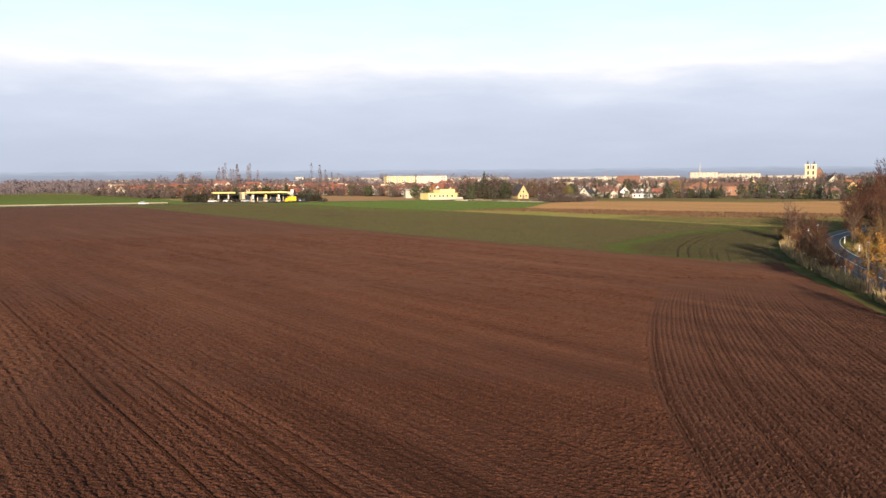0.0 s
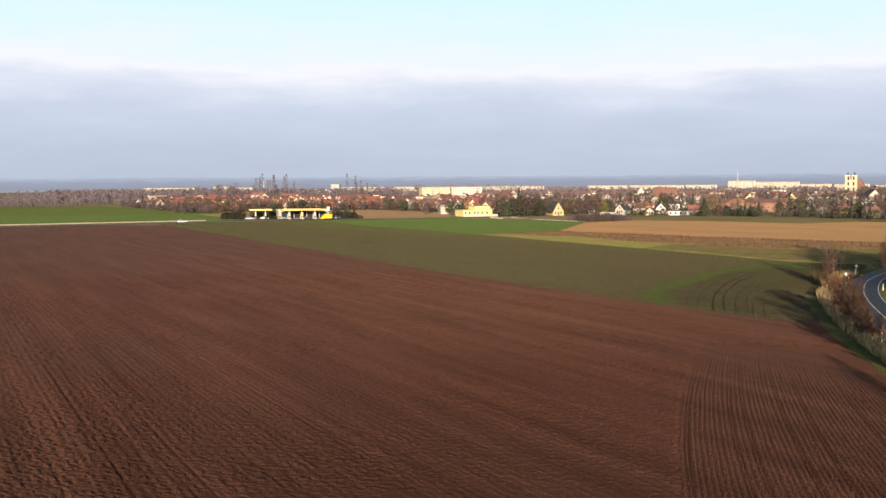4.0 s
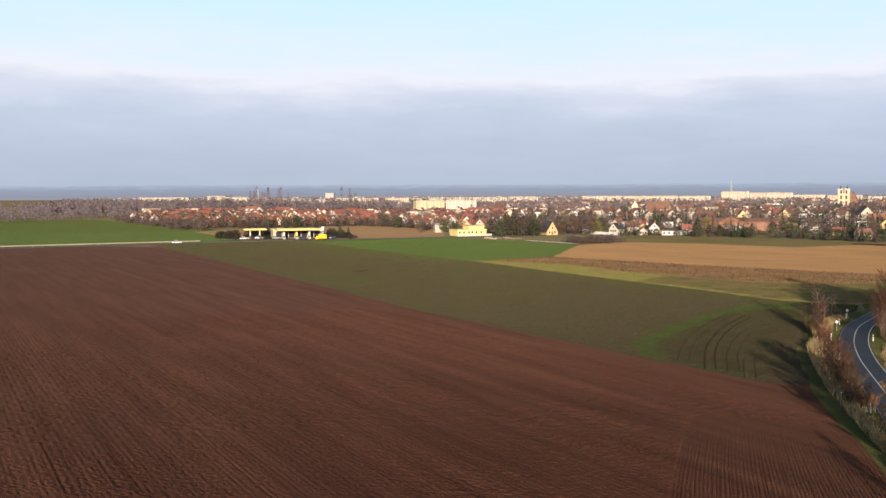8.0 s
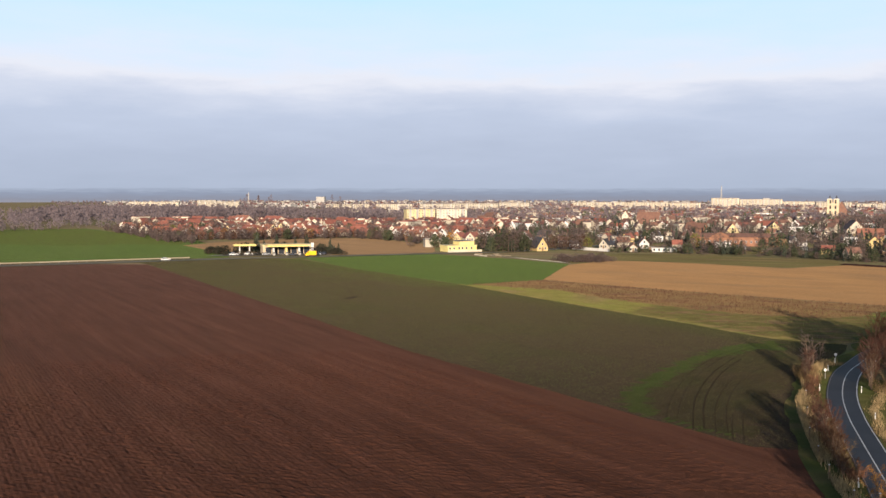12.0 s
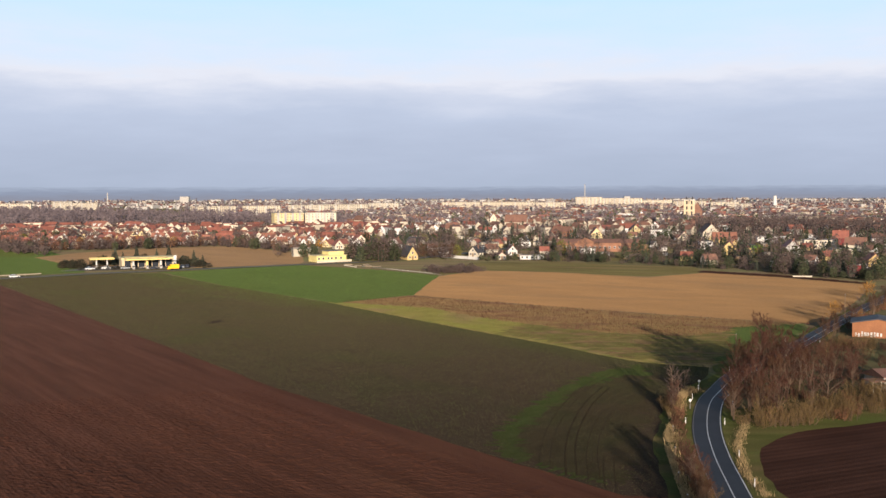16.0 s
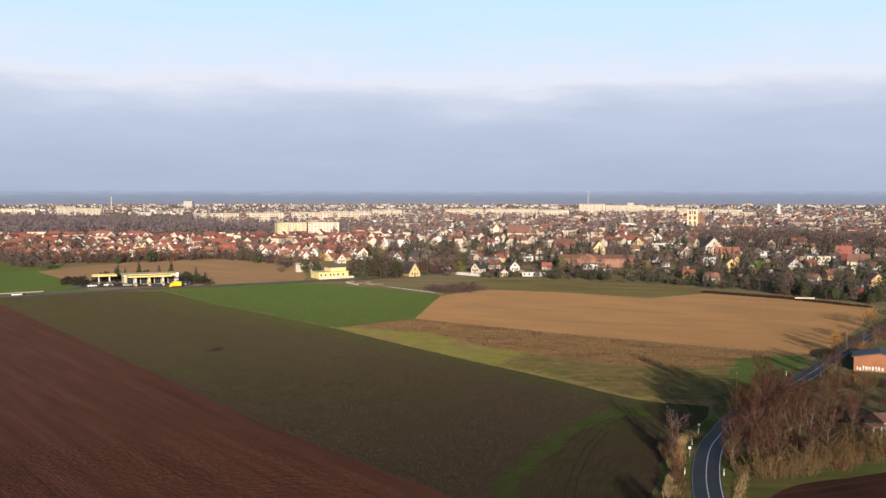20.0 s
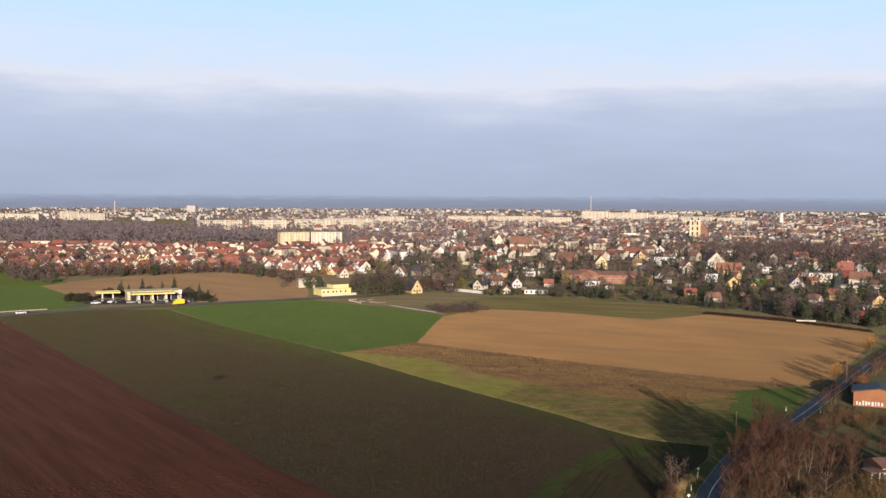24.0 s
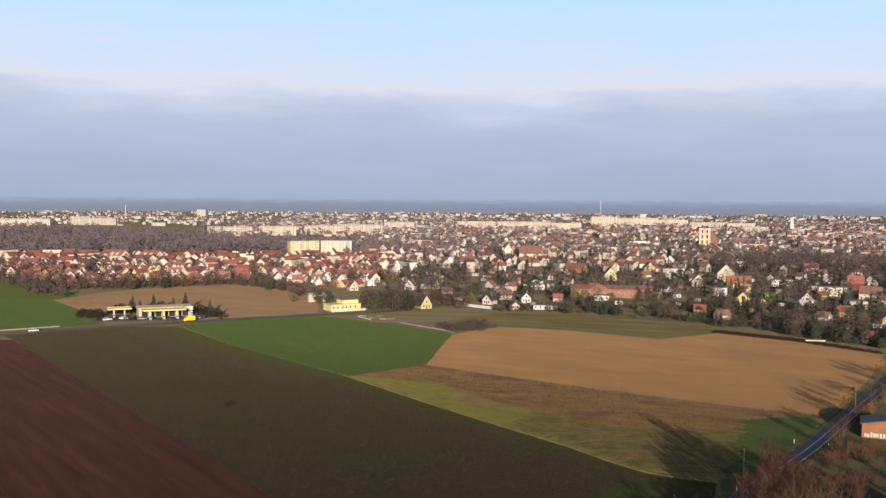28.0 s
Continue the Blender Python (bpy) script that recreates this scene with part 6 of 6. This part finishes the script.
def petrol_station():
    turn = 27
    ob = thing("petrol_canopy", "small petrol station canopy with a yellow fascia", "canopy")
    part("roof", Geo().box(-5.5, -4, 4.62, 5.5, 4, 4.85), "yellow", ob)
    part("soffit", Geo().box(-5.5, -4, 4.5, 5.5, 4, 4.62), "black", ob)
    part("fascia", Geo().box(-5.7, -4.2, 4.45, 5.7, -4.0, 5.05).box(-5.7, 4.0, 4.45, 5.7, 4.2, 5.05).box(-5.7, -4.0, 4.45, -5.5, 4.0, 5.05).box(5.5, -4.0, 4.45, 5.7, 4.0, 5.05), "fascia", ob, "bright yellow fascia band")
    for x in (-2.5, 2.5):
        part("column", Geo().box(x - 0.3, -0.3, 0, x + 0.3, 0.3, 4.5), "white", ob)
        pump = part("fuel_pump", Geo().box(x - 0.5, -1.5, 0.0, x + 0.5, -0.9, 1.8), "grey", ob, "grey fuel pump")
        part("display", Geo().box(x - 0.5, -1.64, 1.1, x + 0.5, -1.6, 1.6), "black", pump)
    build_single(ob, -192, 463, turn, 8)
    big = thing("petrol_canopy", "large petrol station canopy with a yellow fascia", "canopy")
    part("roof", Geo().box(-10, -5, 4.72, 10, 6.8, 4.95), "yellow", big)
    part("soffit", Geo().box(-10, -5, 4.6, 10, 5, 4.72), "black", big)
    part("fascia", Geo().box(-10.2, -5.2, 4.55, 10.2, -5.0, 5.2).box(-10.2, 5.0, 4.55, 10.2, 5.2, 5.2).box(-10.2, -5.0, 4.55, -10.0, 5.0, 5.2).box(10.0, -5.0, 4.55, 10.2, 5.0, 5.2), "fascia", big, "bright yellow fascia band")
    for x in (-6.5, 0, 6.5):
        part("column", Geo().box(x - 0.5, -0.35, 0, x + 0.5, 0.35, 4.6), "fascia" if x == 0 else "white", big)
        pump = part("fuel_pump", Geo().box(x - 0.6, -2.2, 0.0, x + 0.6, -1.5, 1.8), "grey", big, "grey fuel pump")
        part("display", Geo().box(x - 0.5, -2.24, 1.1, x + 0.5, -2.2, 1.6), "black", pump)
    build_single(big, -168.5, 461, turn, 12)
    shop = thing("station_shop", "white flat-roofed petrol station shop with large windows", "shop")
    part("wall", Geo().box(-13, -4, -0.2, 13, 9, 4.3), "sandstone", shop)
    part("roof", Geo().box(-13.3, -4.3, 4.3, 13.3, 9.3, 4.9), "yellow", shop)
    for k in range(7):
        w = part("window", Geo().box(-11.6 + k * 3.3, -4.06, 0.25, -8.7 + k * 3.3, -3.98, 3.6), "glass", shop)
        part("sill", Geo().box(-11.7 + k * 3.3, -4.14, 0.12, -8.9 + k * 3.3, -3.98, 0.25), "grey", w)
    build_single(shop, -172, 472, turn, 14)
    sign = thing("price_sign", "tall white price sign with a yellow head beside the station", "sign")
    part("post", Geo().box(-0.6, -0.2, 0, 0.6, 0.2, 6.0), "white", sign)
    head = part("head", Geo().box(-0.7, -0.26, 5.0, 0.7, 0.26, 6.3), "white", sign)
    for z in (2.0, 2.8, 3.6):
        part("price_bar", Geo().box(-0.6, -0.23, z, 0.6, -0.2, z + 0.45), "black", head)
    build_single(sign, -155.5, 464, turn, 3)
    yard = sheet("station_yard", [(-205, 444), (-150, 462), (-146, 470), (-156, 480), (-200, 474)], 0.08, "asphalt_old", "asphalt yard of the petrol station", 3.0, 0.1, 31, "yard")


petrol_station()


def car(label, paint, x, y, turn):
    ob = thing("car", label, "car", "cars at the station")
    body = part("body", Geo().prism([(-2.1, 0.35), (2.1, 0.35), (2.15, 0.8), (1.2, 0.95), (-1.9, 0.98), (-2.15, 0.85)], -0.85, 0.85), paint, ob)
    part("cabin", Geo().prism([(-1.75, 0.95), (1.15, 0.93), (0.45, 1.45), (-1.2, 1.48)], -0.74, 0.74), "glass", body, "dark car windows")
    part("roof_panel", Geo().prism([(-1.2, 1.47), (0.45, 1.44), (0.4, 1.5), (-1.15, 1.53)], -0.75, 0.75), paint, body)
    for wx in (-1.3, 1.35):
        for wy in (-0.86, 0.66):
            part("wheel", Geo().tube((wx, wy, 0.31), (wx, wy + 0.2, 0.31), 0.31, 0.31, 12), "rubber", ob)
    ob.matrix_basis = pose(x, y, 0.08, 0, 0, turn)


for x, y, t, p, lab in ((-187, 456, 20, "car_white", "white car parked at the petrol station"), (-182, 457.5, 118, "car_dark", "dark car parked at the petrol station"), (-177.5, 456, 25, "car_silver", "silver car parked at the petrol station"),
                        (-163, 454.5, 30, "car_dark", "dark car by the fuel pumps"), (-151.5, 464, 100, "car_silver", "silver car parked beside the hedge"), (-150, 466.5, 100, "car_dark", "dark car parked beside the hedge"),
                        (-193, 451, 38, "car_white", "white car by the small canopy"), (-209, 409.5, 40, "car_white", "white car on the main road")):
    car(lab, p, x, y, t)


def delivery_truck(x, y, turn):
    ob = thing("delivery_truck", "bright yellow box truck on the main road", "truck")
    part("cargo_box", Geo().box(-3.4, -1.2, 0.9, 1.7, 1.2, 3.5), "truck", ob, "plain yellow cargo box")
    cab = part("cab", Geo().prism([(1.8, 0.5), (3.6, 0.5), (3.65, 1.5), (3.1, 2.5), (1.8, 2.6)], -1.1, 1.1), "truck", ob)
    part("windscreen", Geo().prism([(3.32, 1.62), (3.68, 1.6), (3.16, 2.42), (3.02, 2.4)], -0.95, 0.95), "glass", cab)
    part("chassis", Geo().box(-3.3, -0.9, 0.5, 3.0, 0.9, 0.9), "black", ob)
    for wx in (-2.3, 2.5):
        for wy in (-1.15, 0.9):
            part("wheel", Geo().tube((wx, wy, 0.42), (wx, wy + 0.25, 0.42), 0.42, 0.42, 12), "rubber", ob)
    ob.matrix_basis = pose(x, y, 0.09, 0, 0, turn) @ Matrix.Scale(0.78, 4)


delivery_truck(-152.4, 451.9, 213)


def roadside_restaurant():
    ob = thing("yellow_building", "long pale yellow flat-roofed building beside the main road", "building")
    part("wall", Geo().box(-9.5, -5, -0.2, 8, 5, 3.2), "lemon", ob)
    part("roof", Geo().box(-9.8, -5.3, 3.2, 8.3, 5.3, 3.5), "yellow", ob)
    up = part("upper_storey", Geo().box(-1.5, -3, 3.5, 7.5, 5, 5.4), "lemon", ob)
    part("upper_roof", Geo().box(-1.8, -3.3, 5.4, 7.8, 5.3, 5.65), "felt", up)
    for k in range(6):
        window_at(FRAME, ob, -8.2 + k * 2.5 + 0.5 * (k % 3 == 2), -5.02, 1.9)
    part("terrace_wall", Geo().box(-11, -8.4, -0.1, 9.5, -8.0, 1.1), "cream", ob)
    build_single(ob, -87, 511, 36, 14)
    shed = thing("farm_shed", "old beige brick shed with a flat roof", "shed")
    part("wall", Geo().box(-7, -4, -0.2, 7, 4, 4.4), "beige", shed)
    part("roof", Geo().prism([(-4.4, 4.4), (4.4, 4.4), (4.4, 4.8), (-4.4, 5.4)], -7.3, 7.3), "felt", shed).data.transform(Matrix.Rotation(radians(90), 4, "Z"))
    part("gate", Geo().box(-2, -4.05, 0, 1.5, -3.98, 3.2), "wood", shed)
    build_single(shed, -108, 551, 20, 9)


roadside_restaurant()


def long_wall(name, a, b, h, material, label, bay=4.0):
    """A garden wall with posts and a coping, from a to b."""
    ob = thing(name, label, "wall")
    length = math.hypot(b[0] - a[0], b[1] - a[1])
    n = max(1, round(length / bay))
    for k in range(n):
        part("panel", Geo().box(k * length / n, -0.1, -0.1, (k + 1) * length / n - 0.25, 0.1, h), material, ob)
        part("post", Geo().box((k + 1) * length / n - 0.25, -0.16, -0.1, (k + 1) * length / n, 0.16, h + 0.15), "concrete", ob)
    ob.matrix_basis = pose(a[0], a[1], 0, 0, 0, math.degrees(math.atan2(b[1] - a[1], b[0] - a[0])))


long_wall("garden_wall", (-28, 541), (-6, 521), 1.5, "white", "pale garden wall at the meadow edge")
long_wall("garden_wall", (-50, 459), (-24, 432), 0.22, "concrete", "low pale concrete edging beside the path")
long_wall("garden_wall", (130.5, 418.4), (138.5, 417.6), 0.55, "beige", "beige garden wall at the stubble edge")


def timber_stack(x, y, turn, n, label):
    """Sawn boards piled on two bearers."""
    rnd, ob = random.Random(n + int(x)), thing("timber_stack", label, "timber", "timber stacks in the yard")
    for bx in (-1.2, 1.2):
        part("bearer", Geo().box(bx - 0.08, -0.7, -0.02, bx + 0.08, 0.7, 0.12), "wood", ob)
    for k in range(n):
        row, col = divmod(k, 4)
        dx = rnd.uniform(-0.2, 0.2)
        part("board", Geo().box(-1.9 + dx, -0.68 + col * 0.34, 0.12 + row * 0.17, 1.9 + dx, -0.38 + col * 0.34, 0.27 + row * 0.17), "path" if k % 3 else "wood", ob)
    ob.matrix_basis = pose(x, y, 0.02, 0, 0, turn)


for x, y, t, n in ((-72, 481, 20, 16), (-66, 474, -40, 12), (-60, 469, -35, 20), (-63, 482, 60, 12), (-56, 471, 10, 8)):
    timber_stack(x, y, t, n, "stack of pale sawn boards in the yard beside the main road")
long_wall("garden_wall", (-74, 480), (-66, 468.6), 0.4, "cream", "low pale wall in front of the timber yard")


def guard_rail(a, b):
    ob = thing("guard_rail", "pale beige guard rail beside the main road", "guard rail")
    length = math.hypot(b[0] - a[0], b[1] - a[1])
    part("beam", Geo().prism([(-0.05, 0.30), (0.05, 0.34), (0.0, 0.5), (0.05, 0.66), (-0.05, 0.86)], 0, length), "path", ob).data.transform(Matrix.Rotation(radians(-90), 4, "Z"))
    for k in range(int(length / 4) + 1):
        part("post", Geo().box(k * 4 - 0.05, -0.05 + 0.1, -0.1, k * 4 + 0.05, 0.15, 0.75), "metal", ob)
    ob.matrix_basis = pose(a[0], a[1], 0.05, 0, 0, math.degrees(math.atan2(b[1] - a[1], b[0] - a[0])))


guard_rail((-330, 321), (-204, 424))


def delineator(x, y, turn, big=False):
    ob = thing("delineator_post", "white plastic road delineator post with a black band", "road post", "delineator posts")
    part("body", Geo().prism([(-0.07, 0), (0.07, 0), (0.06, 1.0), (-0.05, 1.08)], -0.05, 0.05), "white", ob)
    part("band", Geo().box(-0.075, -0.055, 0.68, 0.075, 0.055, 0.88), "black", ob)
    part("reflector", Geo().box(-0.03, -0.062, 0.70, 0.03, -0.054, 0.86), "line", ob)
    ob.matrix_basis = pose(x, y, 0.04, 0, 0, turn)


for x, y in ((38.6, 180.3), (35.9, 172.6), (31.0, 154.5), (28.3, 135.3), (37.1, 154.1), (34.5, 135.3), (33.0, 122), (26.4, 118), (31.3, 108), (41.6, 167.0), (49.0, 199), (24.9, 103), (80.5, 238), (72.8, 240)):
    delineator(x, y, RND.uniform(-25, 25))


def bend_sign(x, y, turn):
    ob = thing("bend_sign", "small white round-headed sign on a post at the bend", "sign")
    part("post", Geo().tube((0, 0, 0), (0, 0, 1.5), 0.035, 0.035, 8), "metal", ob)
    part("plate", Geo().tube((0, -0.03, 1.55), (0, 0.02, 1.55), 0.25, 0.25, 16), "white", ob)
    ob.matrix_basis = pose(x, y, 0.03, 0, 0, turn)


bend_sign(33.9, 164.9, 8)
bend_sign(39.0, 181.5, 8)


def utility_pole(x, y, h, label):
    ob = thing("utility_pole", label, "pole", "wooden poles by the road")
    part("pole", Geo().tube((0, 0, -0.2), (0, 0, h), 0.13, 0.09, 10), "wood", ob)
    part("cap", Geo().tube((0, 0, h), (0, 0, h + 0.08), 0.11, 0.05, 10), "metal", ob)
    ob.matrix_basis = pose(x, y, 0)


utility_pole(52.7, 208.5, 6.4, "weathered wooden pole at the road bend")
utility_pole(22.7, 86.0, 4.6, "pale wooden pole on the near verge")
utility_pole(103, 283, 7.0, "weathered wooden pole beside the avenue")
for k, (x, y) in enumerate(((22.6, 84.8), (23.1, 97), (22.6, 106), (23.0, 114), (23.7, 123), (25.6, 135), (27.6, 147))):
    utility_pole(x, y, 1.5, "short wooden fence stake in the dry grass")


def brick_barn():
    ob = thing("brick_barn", "orange brick barn with a low grey gable roof", "barn")
    wall = part("wall", Geo().prism([(0, -0.2), (12, -0.2), (12, 3.6), (6, 4.7), (0, 3.6)], 0, 9), "barn_brick", ob)
    g = Geo()
    for s in (-1, 1):
        pts = [(6 + s * 6.5, 3.52), (6, 4.72), (6, 4.98), (6 + s * 6.5, 3.76)]
        g.prism(pts if s < 0 else pts[::-1], -0.35, 9.35)
    part("roof", g, "tile_dark", ob)
    rnd = random.Random(3)
    x = 0.7
    while x < 6.6:
        w = rnd.uniform(0.25, 0.6)
        part("paint_bar", Geo().box(x, -0.03, rnd.uniform(0.2, 0.45), x + w, 0.01, rnd.uniform(1.0, 1.5)), "white", wall, "worn white paint on the brick")
        x += w + rnd.uniform(0.12, 0.4)
    part("gate", Geo().box(8, -0.05, 0, 11, 0.02, 2.9), "wood", ob)
    for y in (2, 5.5):
        part("window", Geo().box(-0.05, y, 1.5, 0.02, y + 1.2, 2.5), "glass", ob)
    build_single(ob, 91.9, 247.6, -21, 10)
    ruin = thing("ruined_shed", "derelict pale shed with a brown roof among trees", "shed")
    shell = part("wall", Geo().box(-4, -3, -0.2, 4, 3, 2.5), "grey", ruin)
    for x, w in ((-3.2, 1.0), (-1.2, 1.3), (1.4, 0.9)):
        part("opening", Geo().box(x, -3.04, 0.5, x + w, -2.9, 1.9), "black", shell)
    part("roof", Geo().prism([(-3.6, 2.4), (3.6, 2.0), (3.6, 2.2), (0, 3.6), (-3.6, 2.6)], -4.4, 4.4), "tile_brown", ruin).data.transform(Matrix.Rotation(radians(90), 4, "Z"))
    for k in range(6):
        part("post", Geo().box(-6 + k * 1.6, -5.1, -0.1, -5.8 + k * 1.6, -4.9, rnd.uniform(1.4, 2.3)), "concrete", ruin)
    part("rail", Geo().box(-6, -5.06, 1.2, 2.2, -4.94, 1.35), "wood", ruin)
    porch = part("lean_to", Geo().box(-7.4, -4.6, 1.95, -2.2, -1.4, 2.1), "tile_brown", ruin, "brown sheet roof of the lean-to")
    for x in (-7.2, -5.6, -4.0, -2.5):
        part("post", Geo().box(x, -4.5, -0.1, x + 0.2, -4.3, 1.95), "concrete", porch)
    ruin.matrix_basis = pose(76.2, 185.2, 0, 0, 0, 12)


brick_barn()

# ---------------------------------------------------------------- rows and clods of the near ploughed land


HEAD_EDGE = 2.2


def headland_bend(y, k=0.0):
    """How far a row of the headland has swung to the right of its line at y."""
    return 0.0016 * max(0, y - 47) ** 2 * (1.0 - 0.015 * k) + 0.012 * max(0, 47 - y) ** 1.5


def headland_rows():
    """Low crumbly soil ridges beside the road with dark furrows between them; each follows the turn of the headland."""
    head, rnd = thing("headland", "raised soil ridges on the headland of the ploughed field", "soil rows", kind="structure"), random.Random(9)
    furrows = Geo()
    for k in range(52):
        lane = k in (1, 10, 13, 21, 26, 37)
        o = HEAD_EDGE + 0.2 + k * 0.345
        verts, floor, end, y = [], [], 96 + rnd.uniform(-7, 3), 22.0
        while y < end:
            c = o + headland_bend(y, k * 0.88) + 0.07 * noise.noise((y * 0.12, k * 1.7, 0))
            fade = min(1.0, (end - y) / 22 + 0.06)
            h, s = 0.034 * fade, (0.35 if lane else 0.98 + 0.10 * noise.noise((y * 0.5, k * 3.1, 5)))
            row = [(c - 0.155 * s, 0.0), (c - 0.07 * s, 0.85), (c + 0.06 * s, 1.0), (c + 0.155 * s, 0.0)]
            verts += [(x + rnd.gauss(0, 0.018), y + rnd.gauss(0, 0.03), 0.006 + h * e * rnd.uniform(0.3, 1.7)) for x, e in row]
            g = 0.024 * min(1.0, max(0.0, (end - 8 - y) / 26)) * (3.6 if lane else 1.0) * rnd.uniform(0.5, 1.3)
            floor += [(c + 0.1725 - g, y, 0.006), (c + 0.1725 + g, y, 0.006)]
            y += 0.16 + max(0.0, y - 40) * 0.008
        n = len(verts) // 4
        part("soil_ridge", Geo().add(verts, [(4 * i + j, 4 * i + j + 1, 4 * i + j + 5, 4 * i + j + 4) for i in range(n - 1) for j in range(3)]), "plough", head)
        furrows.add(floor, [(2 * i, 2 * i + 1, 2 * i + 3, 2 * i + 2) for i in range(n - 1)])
    # furrow floors take a darker soil colour than the ridges
    tagged(part("furrow_floor", furrows, "wheel_dark", head, "dark furrow floors between the soil ridges"), kind="stuff")


headland_rows()


def crumbled_soil(name, x0, y0, x1, y1, cell, high, seed, label, near, far, spread=(-40, 24), fade=6.0):
    """The rough surface of the harrowed soil: a fine grid turned along the rows whose points stand up unevenly, between two distances
    from the start of the field; single rows are drawn deeper than others. It sinks away at its edges."""
    c, s = math.cos(radians(ROWS)), math.sin(radians(ROWS))
    nu, nv = int((x1 - x0) / (cell * 1.15)), int((y1 - y0) / cell)
    rng = np.random.default_rng(seed)
    u, v = np.meshgrid(np.linspace(x0, x1, nu), np.linspace(y0, y1, nv))
    u, v = u + rng.normal(0, cell * 0.25, u.shape), v + rng.normal(0, cell * 0.22, v.shape)
    lump = rng.random(u.shape) ** 2.5
    cut = np.random.default_rng(7).random(900) ** 3.0
    row = (v + 0.05 * np.sin(u * 0.11) + 0.03 * np.sin(u * 0.31 + v * 0.7)) / 0.47 + 300
    depth = cut[np.floor(row).astype(int) % 900] * np.clip(1 - np.abs(row % 1 - 0.5) * 3.2, 0, 1)
    patch = 0.75 + 0.25 * np.sin(u * 0.13 + 1.7 * np.sin(v * 0.09)) * np.sin(v * 0.21 + u * 0.05)
    edge = np.minimum(np.minimum(u - x0, x1 - u + fade), np.minimum(v - y0, y1 - v)).clip(0, fade) / fade
    z = (high * (lump * patch + 0.10 * np.sin(row * 2 * math.pi) - 0.62 * depth + 0.45) + 0.012) * edge - 0.012 * (1 - edge)
    x, y = u * c - v * s, u * s + v * c
    road = np.interp(y, [0, 72, 102, 119], [18.5, 20.2, 20.6, 17.5])
    keep = (x < road) & (y < 302 + (x + 330) * 0.796)
    bend = 0.0016 * np.clip(y - 47, 0, None) ** 2 + 0.012 * np.clip(47 - y, 0, None) ** 1.5
    inner = np.clip((HEAD_EDGE + 0.3 + bend + rng.normal(0, 0.12, x.shape) - x) / 0.5, 0, 1)
    z = np.where(y < 99, z * inner - 0.03 * (1 - inner), z)
    z = np.where(keep, z, -0.05)
    d, a = np.hypot(x, y), np.degrees(np.arctan2(x, y))
    ramp = np.clip((d - near) / 6, 0, 1) * np.clip((far - d) / 6, 0, 1)
    z = np.where(z > 0, z * ramp + (0.003 + 0.001 * (seed - 40)) * (1 - ramp), z)
    keep &= (d > near) & (d < far) & (a > spread[0]) & (a < spread[1]) & (z > -0.03)
    i = (np.arange(nv - 1)[:, None] * nu + np.arange(nu - 1)[None, :])[keep[:-1, :-1]]
    faces = np.stack([i, i + 1, i + nu + 1, i + nu], 1)
    used, faces = np.unique(faces, return_inverse=True)
    verts = np.stack([x.ravel(), y.ravel(), z.ravel()], 1)[used]
    me = bpy.data.meshes.new(name)
    me.from_pydata(verts.tolist(), [], faces.reshape(-1, 4).tolist())
    me.materials.append(M["plough"])
    tagged(new(name, me), label, "soil", kind="stuff")


crumbled_soil("crumbled_soil", -74, -12, 4, 66, 0.105, 0.092, 41, "crumbly harrowed soil of the near ploughed field", 15, 51)
crumbled_soil("crumbled_soil", -110, -20, 2, 84.5, 0.22, 0.11, 44, "crumbly harrowed soil of the middle ploughed field", 45, 93)
crumbled_soil("crumbled_soil", -200, -50, 2, 84.5, 0.48, 0.15, 42, "crumbly harrowed soil further out in the ploughed field", 87, 190)
crumbled_soil("crumbled_soil", -424, -70, -60, 85, 0.85, 0.05, 43, "crumbly harrowed soil at the far end of the ploughed field", 184, 480)


def clods(n, seed):
    rnd, geo = random.Random(seed), Geo()
    for _ in range(n):
        d = 26 + 74 * rnd.random() ** 1.6
        a = radians(rnd.uniform(-36, 16))
        x, y = d * math.sin(a), d * math.cos(a)
        if x > 20:
            continue
        s = rnd.uniform(0.025, 0.065) * (1.5 if rnd.random() < 0.06 else 1)
        sx, sy, sz = s * rnd.uniform(0.7, 1.4), s * rnd.uniform(0.7, 1.4), s * rnd.uniform(0.6, 1.0)
        geo.add([(x + sx, y, 0.01), (x, y + sy, 0.0), (x - sx, y, 0.01), (x, y - sy, 0.0), (x + sx * 0.2, y + sy * 0.2, sz + 0.05)], [(0, 1, 4), (1, 2, 4), (2, 3, 4), (3, 0, 4)])
    solid("soil_clods", geo, "clod", "loose crumbly soil clods on the ploughed field", "soil", "stuff")


clods(9000, 12)
